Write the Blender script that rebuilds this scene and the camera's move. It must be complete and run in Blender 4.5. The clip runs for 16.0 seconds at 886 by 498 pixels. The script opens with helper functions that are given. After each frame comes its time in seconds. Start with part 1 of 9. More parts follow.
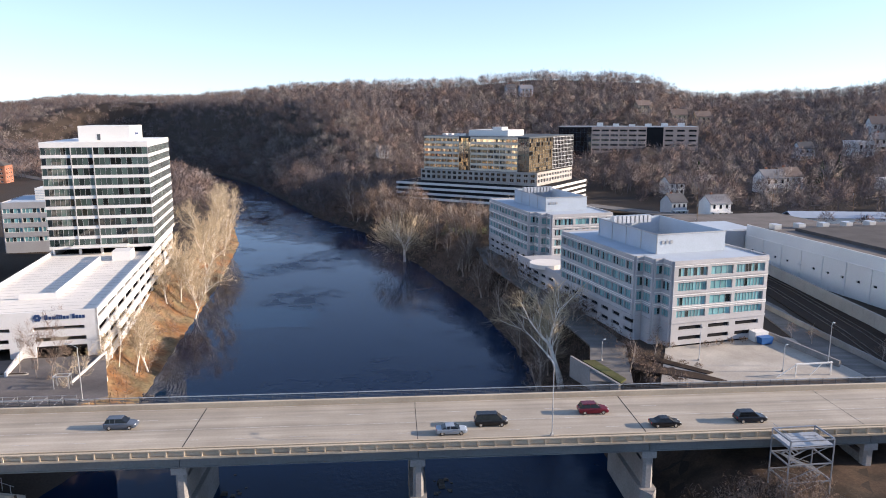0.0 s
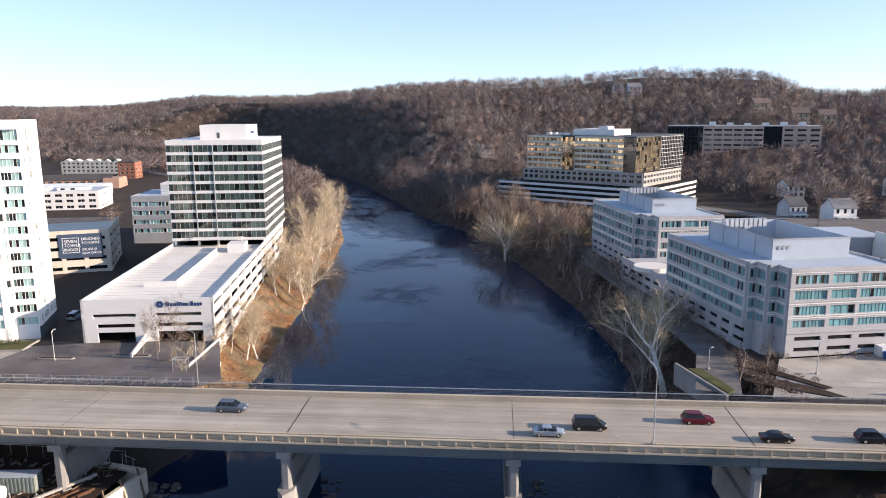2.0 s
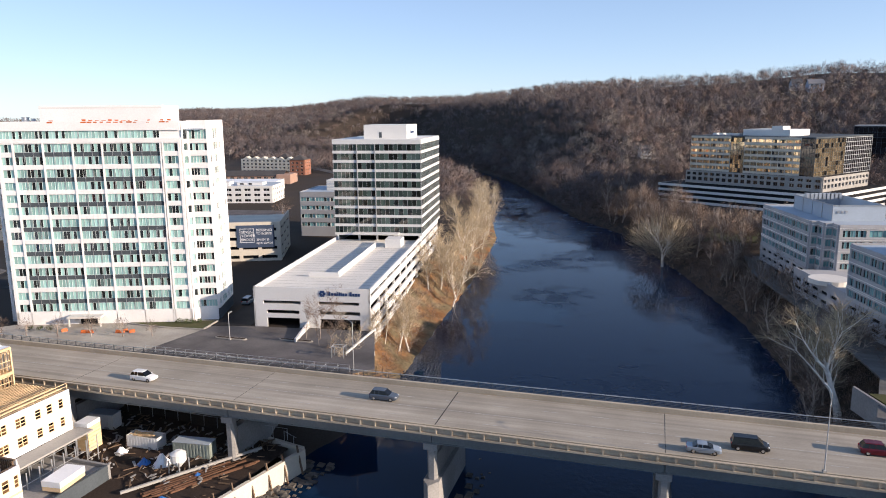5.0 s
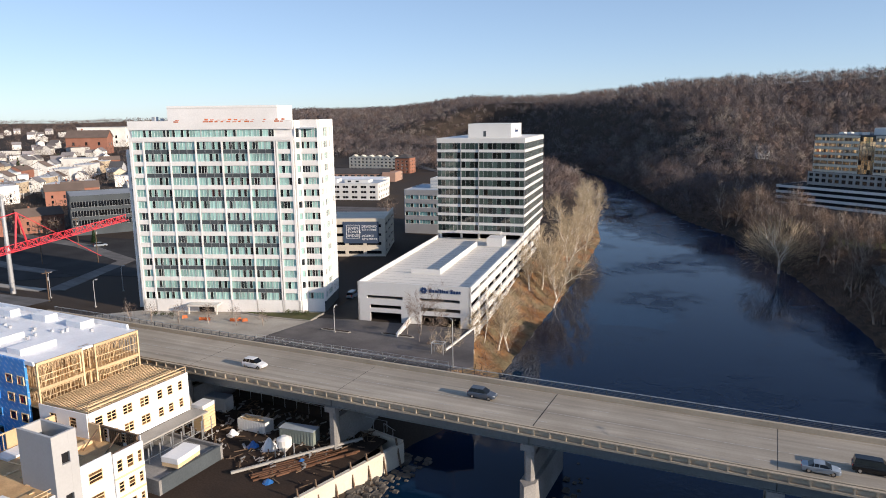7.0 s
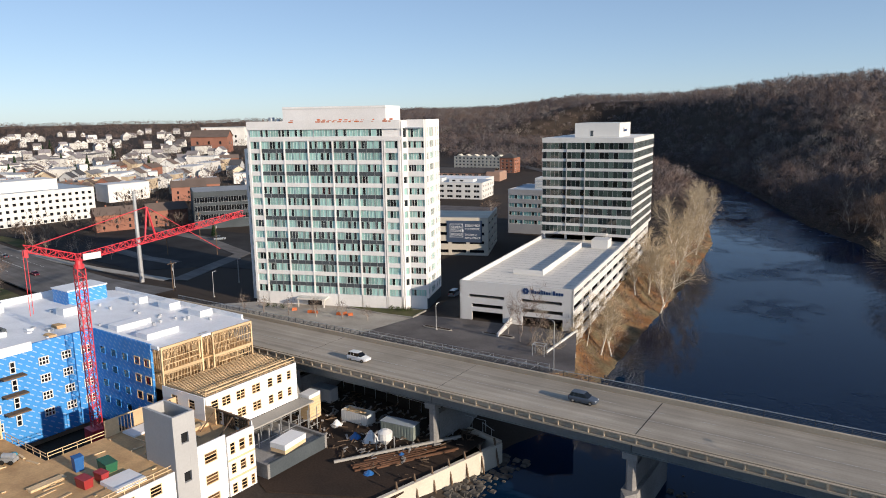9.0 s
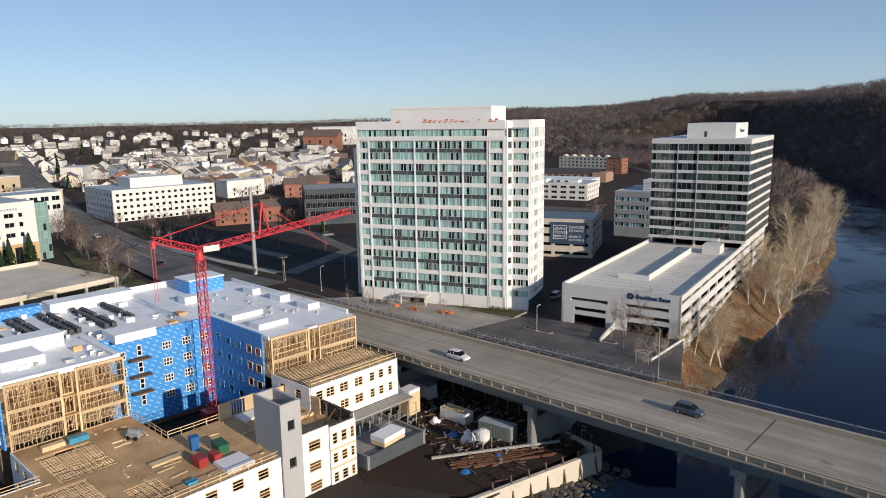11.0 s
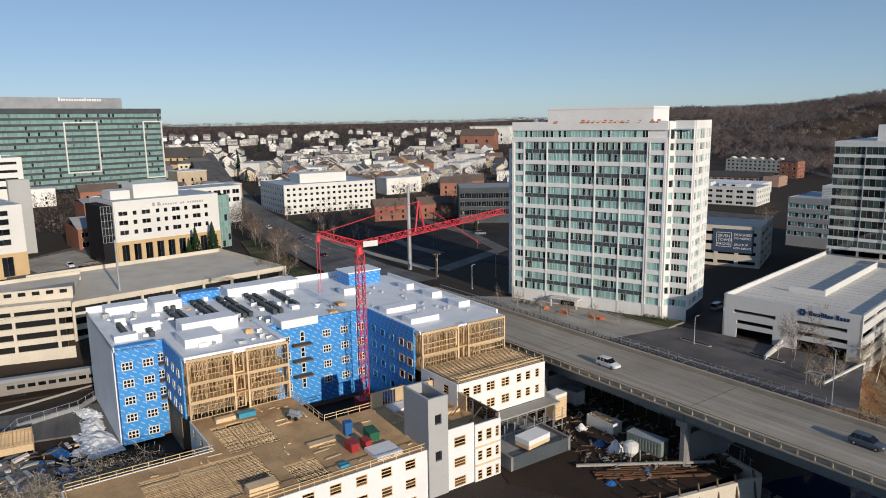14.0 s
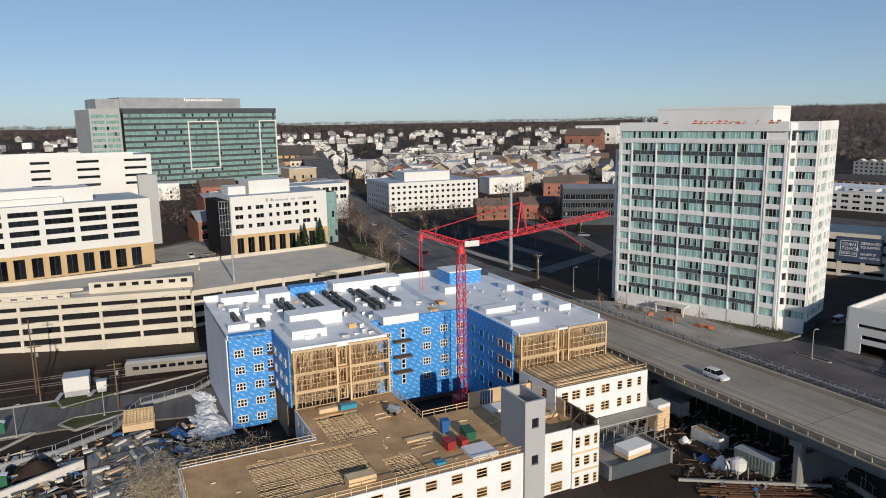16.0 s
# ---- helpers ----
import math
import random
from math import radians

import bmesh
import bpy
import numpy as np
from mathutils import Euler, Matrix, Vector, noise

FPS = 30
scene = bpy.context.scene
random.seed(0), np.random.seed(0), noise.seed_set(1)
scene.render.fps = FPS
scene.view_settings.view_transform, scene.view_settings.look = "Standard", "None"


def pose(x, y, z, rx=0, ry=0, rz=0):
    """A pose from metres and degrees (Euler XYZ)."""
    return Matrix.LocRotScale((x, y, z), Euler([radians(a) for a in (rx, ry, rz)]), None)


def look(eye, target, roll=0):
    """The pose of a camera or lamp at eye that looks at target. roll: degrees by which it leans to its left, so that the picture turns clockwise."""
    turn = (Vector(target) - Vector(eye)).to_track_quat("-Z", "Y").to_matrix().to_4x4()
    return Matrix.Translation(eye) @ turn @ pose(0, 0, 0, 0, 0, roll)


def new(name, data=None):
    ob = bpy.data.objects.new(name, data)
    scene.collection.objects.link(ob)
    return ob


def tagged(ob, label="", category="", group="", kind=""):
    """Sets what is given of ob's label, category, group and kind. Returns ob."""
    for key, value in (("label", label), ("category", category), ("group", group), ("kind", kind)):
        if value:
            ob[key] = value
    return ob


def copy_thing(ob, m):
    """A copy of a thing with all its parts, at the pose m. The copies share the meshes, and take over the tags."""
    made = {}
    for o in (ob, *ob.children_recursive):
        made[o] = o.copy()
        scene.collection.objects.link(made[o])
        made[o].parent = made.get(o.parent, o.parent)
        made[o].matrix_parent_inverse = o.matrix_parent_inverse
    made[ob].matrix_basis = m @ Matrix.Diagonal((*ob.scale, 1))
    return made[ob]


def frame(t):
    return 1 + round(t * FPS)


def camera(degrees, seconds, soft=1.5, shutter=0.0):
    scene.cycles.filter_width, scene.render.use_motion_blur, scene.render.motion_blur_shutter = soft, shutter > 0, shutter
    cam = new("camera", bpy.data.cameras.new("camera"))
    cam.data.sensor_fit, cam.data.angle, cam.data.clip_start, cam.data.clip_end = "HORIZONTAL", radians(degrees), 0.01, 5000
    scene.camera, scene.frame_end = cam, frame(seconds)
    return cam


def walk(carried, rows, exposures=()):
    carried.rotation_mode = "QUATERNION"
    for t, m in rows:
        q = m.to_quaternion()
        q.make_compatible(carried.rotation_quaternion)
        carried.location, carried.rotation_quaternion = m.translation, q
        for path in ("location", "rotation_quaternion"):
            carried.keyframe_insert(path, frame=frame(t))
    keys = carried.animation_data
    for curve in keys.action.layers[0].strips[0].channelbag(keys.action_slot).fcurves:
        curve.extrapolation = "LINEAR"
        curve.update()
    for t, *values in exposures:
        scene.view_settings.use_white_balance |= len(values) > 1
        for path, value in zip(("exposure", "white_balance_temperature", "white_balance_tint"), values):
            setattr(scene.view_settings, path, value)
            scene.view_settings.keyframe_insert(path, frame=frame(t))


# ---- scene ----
cam = camera(64.06, 16.0, soft=1.0)
PATH = [
    (0.0, pose(0.277, 0.069, 50.185, 79.227, 0.085, 0.990)),
    (0.5, pose(0.261, 0.067, 50.145, 79.214, 0.177, 3.038)),
    (1.0, pose(0.245, 0.066, 50.108, 79.210, 0.132, 5.114)),
    (1.5, pose(0.229, 0.064, 50.075, 79.199, 0.180, 7.178)),
    (2.0, pose(0.212, 0.061, 50.046, 79.199, 0.225, 9.218)),
    (2.5, pose(0.195, 0.059, 50.021, 79.215, 0.276, 11.265)),
    (3.0, pose(0.178, 0.055, 50.000, 79.253, 0.344, 13.334)),
    (3.5, pose(0.161, 0.052, 49.983, 79.263, 0.371, 15.378)),
    (4.0, pose(0.144, 0.048, 49.969, 79.278, 0.394, 17.449)),
    (6.5, pose(0.055, 0.021, 49.959, 79.262, 0.549, 27.833)),
    (7.0, pose(0.037, 0.014, 49.969, 79.269, 0.610, 29.906)),
    (7.5, pose(0.019, 0.007, 49.983, 79.275, 0.687, 32.009)),
    (8.0, pose(0.000, 0.000, 50.000, 79.289, 0.791, 34.075)),
    (8.5, pose(-0.019, -0.008, 50.021, 79.304, 0.782, 36.184)),
    (9.0, pose(-0.038, -0.016, 50.046, 79.326, 0.846, 38.283)),
    (11.5, pose(-0.135, -0.064, 50.230, 79.444, 0.871, 48.729)),
    (12.0, pose(-0.155, -0.074, 50.278, 79.464, 0.867, 50.817)),
    (12.5, pose(-0.175, -0.085, 50.330, 79.483, 0.833, 52.923)),
    (13.0, pose(-0.195, -0.097, 50.386, 79.519, 0.836, 54.852)),
    (13.5, pose(-0.215, -0.109, 50.446, 79.528, 0.857, 56.950)),
    (14.0, pose(-0.236, -0.121, 50.510, 79.556, 0.865, 59.055)),
    (14.5, pose(-0.256, -0.134, 50.578, 79.559, 0.904, 61.112)),
    (15.0, pose(-0.277, -0.147, 50.649, 79.588, 0.893, 63.195)),
    (15.5, pose(-0.298, -0.161, 50.725, 79.592, 0.861, 65.261)),
    (16.0, pose(-0.320, -0.175, 50.804, 79.600, 0.810, 67.354)),
]
walk(cam, PATH, [(0.0, 0.90, 6560, 20.0), (4.0, 0.58, 6560, 19.5), (6.5, 0.26, 6500, 16.5), (9.0, -0.03, 6450, 14.0), (12.5, -0.42, 6270, 12.0), (16.0, -0.54, 6180, 11.3)])

# ---- light ----
SUN_ELEV, SUN_FROM = 15.5, 0.5          # degrees: height, and bearing from +x
world = bpy.data.worlds.new("sky")
scene.world = world
world.use_nodes = True
wn = world.node_tree.nodes
sky = wn.new("ShaderNodeTexSky")
sky.sky_type = "NISHITA"
sky.sun_disc = False
sky.sun_elevation = radians(SUN_ELEV)
sky.sun_rotation = radians(90 - SUN_FROM)
sky.air_density, sky.dust_density, sky.ozone_density = 0.65, 0.2, 2.0
wn["Background"].inputs["Strength"].default_value = 0.125
tone = wn.new("ShaderNodeVectorMath")
tone.operation = "MULTIPLY"
tone.inputs[1].default_value = (5.65, 6.38, 7.0)
level = wn.new("ShaderNodeVectorMath")
level.operation = "SCALE"
level.inputs["Scale"].default_value = 1 / 7.0
even_out = wn.new("ShaderNodeGamma")
even_out.inputs["Gamma"].default_value = 0.62
world.node_tree.links.new(sky.outputs["Color"], level.inputs[0])
world.node_tree.links.new(level.outputs[0], even_out.inputs["Color"])
world.node_tree.links.new(even_out.outputs["Color"], tone.inputs[0])
world.node_tree.links.new(tone.outputs[0], wn["Background"].inputs["Color"])

sun_data = bpy.data.lights.new("sun", "SUN")
sun_data.energy, sun_data.angle, sun_data.color = 5.6, radians(0.53), (1.0, 0.87, 0.68)
sun = new("sun", sun_data)
sun_dir = Vector((math.cos(radians(SUN_FROM)) * math.cos(radians(SUN_ELEV)),
                  math.sin(radians(SUN_FROM)) * math.cos(radians(SUN_ELEV)), math.sin(radians(SUN_ELEV))))
sun.matrix_world = look(sun_dir * 900, (0, 0, 0))


# ---- materials ----
def surface(name, colour, rough=0.75, metal=0.0, fine=3.0, coarse=0.15, vary=0.18, bump=0.0, island=0.0,
            random_tint=0.0, spec=0.5, second=None, second_scale=0.05, local=False):
    """A procedural surface: colour broken by a fine and a coarse noise, optional bump, a tint for each piece, and a second colour in patches."""
    m = bpy.data.materials.new(name)
    m.use_nodes = True
    n, link = m.node_tree.nodes, m.node_tree.links.new
    p = n["Principled BSDF"]
    p.inputs["Roughness"].default_value, p.inputs["Metallic"].default_value = rough, metal
    p.inputs["Specular IOR Level"].default_value = spec if rough < 0.75 else spec * 0.25
    if local:
        where = n.new("ShaderNodeTexCoord").outputs["Object"]
    else:
        where = n.new("ShaderNodeNewGeometry").outputs["Position"]
    col = None
    base = n.new("ShaderNodeRGB")
    base.outputs[0].default_value = (*colour, 1)
    col = base.outputs[0]
    if second:
        t = n.new("ShaderNodeTexNoise")
        t.inputs["Scale"].default_value, t.inputs["Detail"].default_value = second_scale, 6
        link(where, t.inputs["Vector"])
        r = n.new("ShaderNodeMapRange")
        r.inputs[1].default_value, r.inputs[2].default_value = 0.42, 0.62
        link(t.outputs["Fac"], r.inputs[0])
        x = n.new("ShaderNodeMix")
        x.data_type = "RGBA"
        link(r.outputs[0], x.inputs[0])
        link(col, x.inputs[6])
        x.inputs[7].default_value = (*second, 1)
        col = x.outputs[2]
    total = None
    for scale, amount in ((fine, vary * 0.6), (coarse, vary)):
        t = n.new("ShaderNodeTexNoise")
        t.inputs["Scale"].default_value, t.inputs["Detail"].default_value = scale, 5
        link(where, t.inputs["Vector"])
        r = n.new("ShaderNodeMapRange")
        r.inputs[1].default_value, r.inputs[2].default_value = 0.25, 0.75
        r.inputs[3].default_value, r.inputs[4].default_value = 1 - amount, 1 + amount
        link(t.outputs["Fac"], r.inputs[0])
        if total is None:
            total = r.outputs[0]
            first = t.outputs["Fac"]
        else:
            q = n.new("ShaderNodeMath")
            q.operation = "MULTIPLY"
            link(total, q.inputs[0]), link(r.outputs[0], q.inputs[1])
            total = q.outputs[0]
    for amount, node, out in ((island, "ShaderNodeNewGeometry", "Random Per Island"), (random_tint, "ShaderNodeObjectInfo", "Random")):
        if amount:
            g = n.new(node)
            r = n.new("ShaderNodeMapRange")
            r.inputs[3].default_value, r.inputs[4].default_value = 1 - amount, 1 + amount
            link(g.outputs[out], r.inputs[0])
            q = n.new("ShaderNodeMath")
            q.operation = "MULTIPLY"
            link(total, q.inputs[0]), link(r.outputs[0], q.inputs[1])
            total = q.outputs[0]
    v = n.new("ShaderNodeVectorMath")
    v.operation = "SCALE"
    link(col, v.inputs[0]), link(total, v.inputs["Scale"])
    link(v.outputs[0], p.inputs["Base Color"])
    if bump:
        b = n.new("ShaderNodeBump")
        b.inputs["Strength"].default_value, b.inputs["Distance"].default_value = bump, 0.1
        link(first, b.inputs["Height"])
        link(b.outputs[0], p.inputs["Normal"])
    return m


def glazing(name, colour, dark, share=0.3, rough=0.06, spec=0.9, vary=0.25, metal=0.0):
    """Window glass: coated panes with blinds or dark rooms behind; a share of the panes is dark."""
    m = bpy.data.materials.new(name)
    m.use_nodes = True
    n, link = m.node_tree.nodes, m.node_tree.links.new
    p = n["Principled BSDF"]
    p.inputs["Roughness"].default_value, p.inputs["Specular IOR Level"].default_value = rough, spec
    p.inputs["Metallic"].default_value = metal
    p.inputs["IOR"].default_value = 1.55
    g = n.new("ShaderNodeNewGeometry")
    o = n.new("ShaderNodeObjectInfo")
    a = n.new("ShaderNodeMath")
    a.operation = "ADD"
    link(g.outputs["Random Per Island"], a.inputs[0]), link(o.outputs["Random"], a.inputs[1])
    f = n.new("ShaderNodeMath")
    f.operation = "FRACT"
    link(a.outputs[0], f.inputs[0])
    r = n.new("ShaderNodeMapRange")
    r.inputs[1].default_value, r.inputs[2].default_value = share - 0.03, share + 0.03
    link(f.outputs[0], r.inputs[0])
    x = n.new("ShaderNodeMix")
    x.data_type = "RGBA"
    link(r.outputs[0], x.inputs[0])
    x.inputs[6].default_value, x.inputs[7].default_value = (*dark, 1), (*colour, 1)
    h = n.new("ShaderNodeMapRange")
    h.inputs[3].default_value, h.inputs[4].default_value = 1 - vary, 1 + vary
    w = n.new("ShaderNodeMath")
    w.operation = "MULTIPLY"
    w.inputs[1].default_value = 7.31
    link(f.outputs[0], w.inputs[0])
    u = n.new("ShaderNodeMath")
    u.operation = "FRACT"
    link(w.outputs[0], u.inputs[0]), link(u.outputs[0], h.inputs[0])
    v = n.new("ShaderNodeVectorMath")
    v.operation = "SCALE"
    link(x.outputs[2], v.inputs[0]), link(h.outputs[0], v.inputs["Scale"])
    link(v.outputs[0], p.inputs["Base Color"])
    t = n.new("ShaderNodeTexNoise")
    t.inputs["Scale"].default_value = 0.35
    b = n.new("ShaderNodeBump")
    b.inputs["Strength"].default_value, b.inputs["Distance"].default_value = 0.25, 0.05
    link(g.outputs["Position"], t.inputs["Vector"])
    link(t.outputs["Fac"], b.inputs["Height"]), link(b.outputs[0], p.inputs["Normal"])
    return m


M = dict(
    white_panel=surface("white_panel", (0.70, 0.69, 0.66), 0.6, vary=0.06, coarse=0.08),
    pale_concrete=surface("pale_concrete", (0.66, 0.63, 0.58), 0.8, vary=0.1, coarse=0.1),
    wt_stone=surface("wt_stone", (0.80, 0.785, 0.765), 0.75, vary=0.09, coarse=0.12),
    mullion=surface("pale_mullion", (0.60, 0.66, 0.65), 0.5),
    garage_panel=surface("garage_panel", (0.66, 0.65, 0.63), 0.65, vary=0.08, coarse=0.08),
    hall_panel=surface("hall_panel", (0.34, 0.345, 0.36), 0.7, vary=0.08),
    wb_stone=surface("wb_stone", (0.41, 0.405, 0.41), 0.8, vary=0.1, coarse=0.15),
    grey_spandrel=surface("grey_spandrel", (0.075, 0.088, 0.098), 0.75),
    paint_worn=surface("worn_paint", (0.42, 0.40, 0.37), 0.8, vary=0.3, coarse=0.8),
    concrete=surface("concrete", (0.34, 0.325, 0.30), 0.85, vary=0.15, bump=0.2),
    scaffold_grey=surface("scaffold_grey", (0.26, 0.28, 0.31), 0.5, 0.4),
    rail_dark=surface("rail_dark", (0.10, 0.105, 0.115), 0.5, 0.4),
    dull_rail=surface("dull_rail", (0.12, 0.095, 0.08), 0.6, 0.4),
    dark_concrete=surface("dark_concrete", (0.27, 0.26, 0.25), 0.9, vary=0.25, bump=0.2),
    tan_concrete=surface("tan_concrete", (0.62, 0.56, 0.465), 0.85, vary=0.12),
    deck_concrete=surface("deck_concrete", (0.385, 0.34, 0.28), 0.85, vary=0.12, second=(0.335, 0.295, 0.24), second_scale=0.06),
    kerb=surface("kerb_stone", (0.46, 0.385, 0.29), 0.85, vary=0.15, random_tint=0.06),
    steel_grey=surface("steel_grey", (0.36, 0.37, 0.38), 0.45, 0.3),
    galvanised=surface("galvanised", (0.55, 0.56, 0.57), 0.4, 0.6),
    girder=surface("girder", (0.155, 0.17, 0.175), 0.6),
    # darker than real asphalt: shade on these lanes is put into the colour
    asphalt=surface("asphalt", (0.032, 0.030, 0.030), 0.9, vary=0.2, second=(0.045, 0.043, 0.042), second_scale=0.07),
    lot_asphalt=surface("lot_asphalt", (0.14, 0.128, 0.125), 0.9, vary=0.25, second=(0.105, 0.096, 0.094), second_scale=0.1),
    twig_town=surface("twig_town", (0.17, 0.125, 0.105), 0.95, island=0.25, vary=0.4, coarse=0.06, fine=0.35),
    worn_asphalt=surface("worn_asphalt", (0.145, 0.136, 0.128), 0.9, vary=0.2, second=(0.175, 0.165, 0.155), second_scale=0.06),
    pavement=surface("pavement", (0.36, 0.325, 0.28), 0.9, vary=0.2, second=(0.42, 0.385, 0.335), second_scale=0.1),
    paint_white=surface("paint_white", (0.75, 0.74, 0.70), 0.7, vary=0.15),
    # brown cut darker so the yard's colour carries the bridge's shade
    soil=surface("soil", (0.055, 0.038, 0.029), 0.95, vary=0.35, second=(0.034, 0.025, 0.02), second_scale=0.15, bump=0.4),
    grass=surface("winter_grass", (0.075, 0.085, 0.035), 0.95, vary=0.3, second=(0.12, 0.105, 0.055), second_scale=0.12),
    # darker copy of leaf_litter: bank shade and dark soil in one colour
    shade_dark_litter=surface("shade_dark_litter", (0.085, 0.058, 0.042), 0.95, vary=0.35, second=(0.055, 0.042, 0.032), second_scale=0.25, bump=0.4),
    pink_brick=surface("pink_brick", (0.40, 0.26, 0.20), 0.85, vary=0.12),
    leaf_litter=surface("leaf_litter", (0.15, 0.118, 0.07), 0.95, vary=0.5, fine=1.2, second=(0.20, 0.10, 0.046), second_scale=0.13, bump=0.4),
    roof_white=surface("roof_white", (0.83, 0.84, 0.85), 0.55, vary=0.1, coarse=0.2),
    roof_grey=surface("roof_grey", (0.33, 0.34, 0.35), 0.8, vary=0.12),
    roof_pale=surface("roof_pale", (0.37, 0.425, 0.48), 0.7, vary=0.1),
    roof_brown=surface("roof_gravel", (0.15, 0.135, 0.125), 0.95, vary=0.2),
    roof_dark=surface("roof_dark", (0.085, 0.078, 0.075), 0.9, vary=0.2),
    brick=surface("brick", (0.33, 0.15, 0.10), 0.85, vary=0.15, random_tint=0.1),
    tan_brick=surface("tan_brick", (0.56, 0.40, 0.22), 0.85, vary=0.1),
    house_cream_wall=surface("cream_render", (0.72, 0.66, 0.54), 0.8, vary=0.08),
    house_wrap=surface("blue_house_wrap", (0.045, 0.275, 0.68), 0.55, vary=0.08, coarse=0.3),
    sheathing=surface("white_sheathing", (0.78, 0.78, 0.78), 0.7, vary=0.07),
    lumber=surface("lumber", (0.68, 0.50, 0.30), 0.8, vary=0.15, island=0.25),
    plywood=surface("plywood_deck", (0.60, 0.395, 0.205), 0.85, vary=0.2, second=(0.46, 0.29, 0.15), second_scale=0.22),
    block=surface("concrete_block", (0.42, 0.42, 0.42), 0.85, vary=0.07),
    crane_red=surface("crane_red", (0.66, 0.045, 0.06), 0.45),
    # near-black: paints the shade inside openings; also black joints, wires and bogies
    shade_black=surface("shade_and_black", (0.018, 0.018, 0.02), 0.9),
    # solid brown that holds the shade deep inside the open framing
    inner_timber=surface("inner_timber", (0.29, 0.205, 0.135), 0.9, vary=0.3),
    train_steel=surface("train_steel", (0.27, 0.245, 0.215), 0.5, 0.35, vary=0.1),
    # weathered poles and piles, and shade painted on new timber
    timber_dark=surface("weathered_and_shade_timber", (0.16, 0.11, 0.075), 0.9, vary=0.25),
    rust=surface("rust", (0.13, 0.068, 0.042), 0.85, vary=0.3),
    tyre=surface("tyre_rubber", (0.02, 0.02, 0.02), 0.85),
    chrome=surface("bright_metal", (0.6, 0.6, 0.6), 0.25, 0.9),
    lamp_glass=surface("lamp_glass", (0.8, 0.8, 0.78), 0.15),
    red_lens=surface("red_lens", (0.4, 0.01, 0.01), 0.2),
    sign_blue=surface("sign_blue", (0.05, 0.075, 0.125), 0.5),
    logo_blue=surface("logo_blue", (0.02, 0.05, 0.14), 0.4),
    letter_white=surface("letter_white", (0.8, 0.8, 0.8), 0.5),
    orange=surface("safety_orange", (0.55, 0.13, 0.03), 0.6),
    blue_plastic=surface("blue_plastic", (0.02, 0.12, 0.35), 0.5),
    green_paint=surface("green_paint", (0.02, 0.12, 0.06), 0.5),
    red_paint=surface("red_paint", (0.32, 0.03, 0.03), 0.5),
    glass_teal=glazing("glass_teal", (0.34, 0.56, 0.52), (0.014, 0.018, 0.02), 0.30, 0.12),
    glass_green=glazing("glass_green", (0.055, 0.085, 0.075), (0.010, 0.016, 0.015), 0.40, 0.03, 0.6, 0.6),
    glass_wb=glazing("glass_wb", (0.17, 0.36, 0.38), (0.02, 0.03, 0.03), 0.22, 0.06),
    glass_gold=glazing("glass_gold", (0.72, 0.58, 0.38), (0.05, 0.05, 0.05), 0.15, 0.05, 1.0, 0.4, 0.85),
    glass_dark=glazing("glass_dark", (0.012, 0.015, 0.02), (0.006, 0.007, 0.009), 0.4, 0.04, 0.8),
    glass_sora=glazing("glass_sora", (0.21, 0.36, 0.33), (0.02, 0.03, 0.036), 0.07, 0.05, 0.9, 0.15),
    # opaque panes: unlit rooms and glimpses of timber are painted into the colour
    open_frame=glazing("open_frame", (0.10, 0.055, 0.028), (0.008, 0.006, 0.005), 0.62, 0.9, 0.1, 0.5),
    car_glass=surface("car_glass", (0.006, 0.007, 0.009), 0.12, spec=0.35, vary=0.0),
    evergreen=surface("evergreen", (0.022, 0.045, 0.02), 0.9, island=0.35),
    shrub=surface("shrub_leaves", (0.06, 0.075, 0.03), 0.9, island=0.4),
    bark_pale=surface("bark_pale", (0.74, 0.68, 0.60), 0.9, vary=0.3, coarse=0.6),
    bark=surface("bark", (0.42, 0.355, 0.30), 0.95, vary=0.25),
    twig_warm=surface("twig_warm", (0.46, 0.375, 0.26), 0.95, island=0.35),
    twig=surface("twig_brown", (0.21, 0.155, 0.125), 0.95, island=0.35),
    wood_grey=surface("wood_grey", (0.175, 0.152, 0.155), 0.95, island=0.08, vary=0.28, coarse=0.065, fine=0.15),
    wood_brown=surface("wood_brown", (0.195, 0.145, 0.13), 0.95, island=0.08, vary=0.28, coarse=0.065, fine=0.15),
    wood_pale=surface("wood_pale", (0.27, 0.235, 0.215), 0.95, island=0.08, vary=0.28, coarse=0.065, fine=0.15),
    rock=surface("riverbank_rock", (0.11, 0.10, 0.09), 0.9, vary=0.25, island=0.3),
)


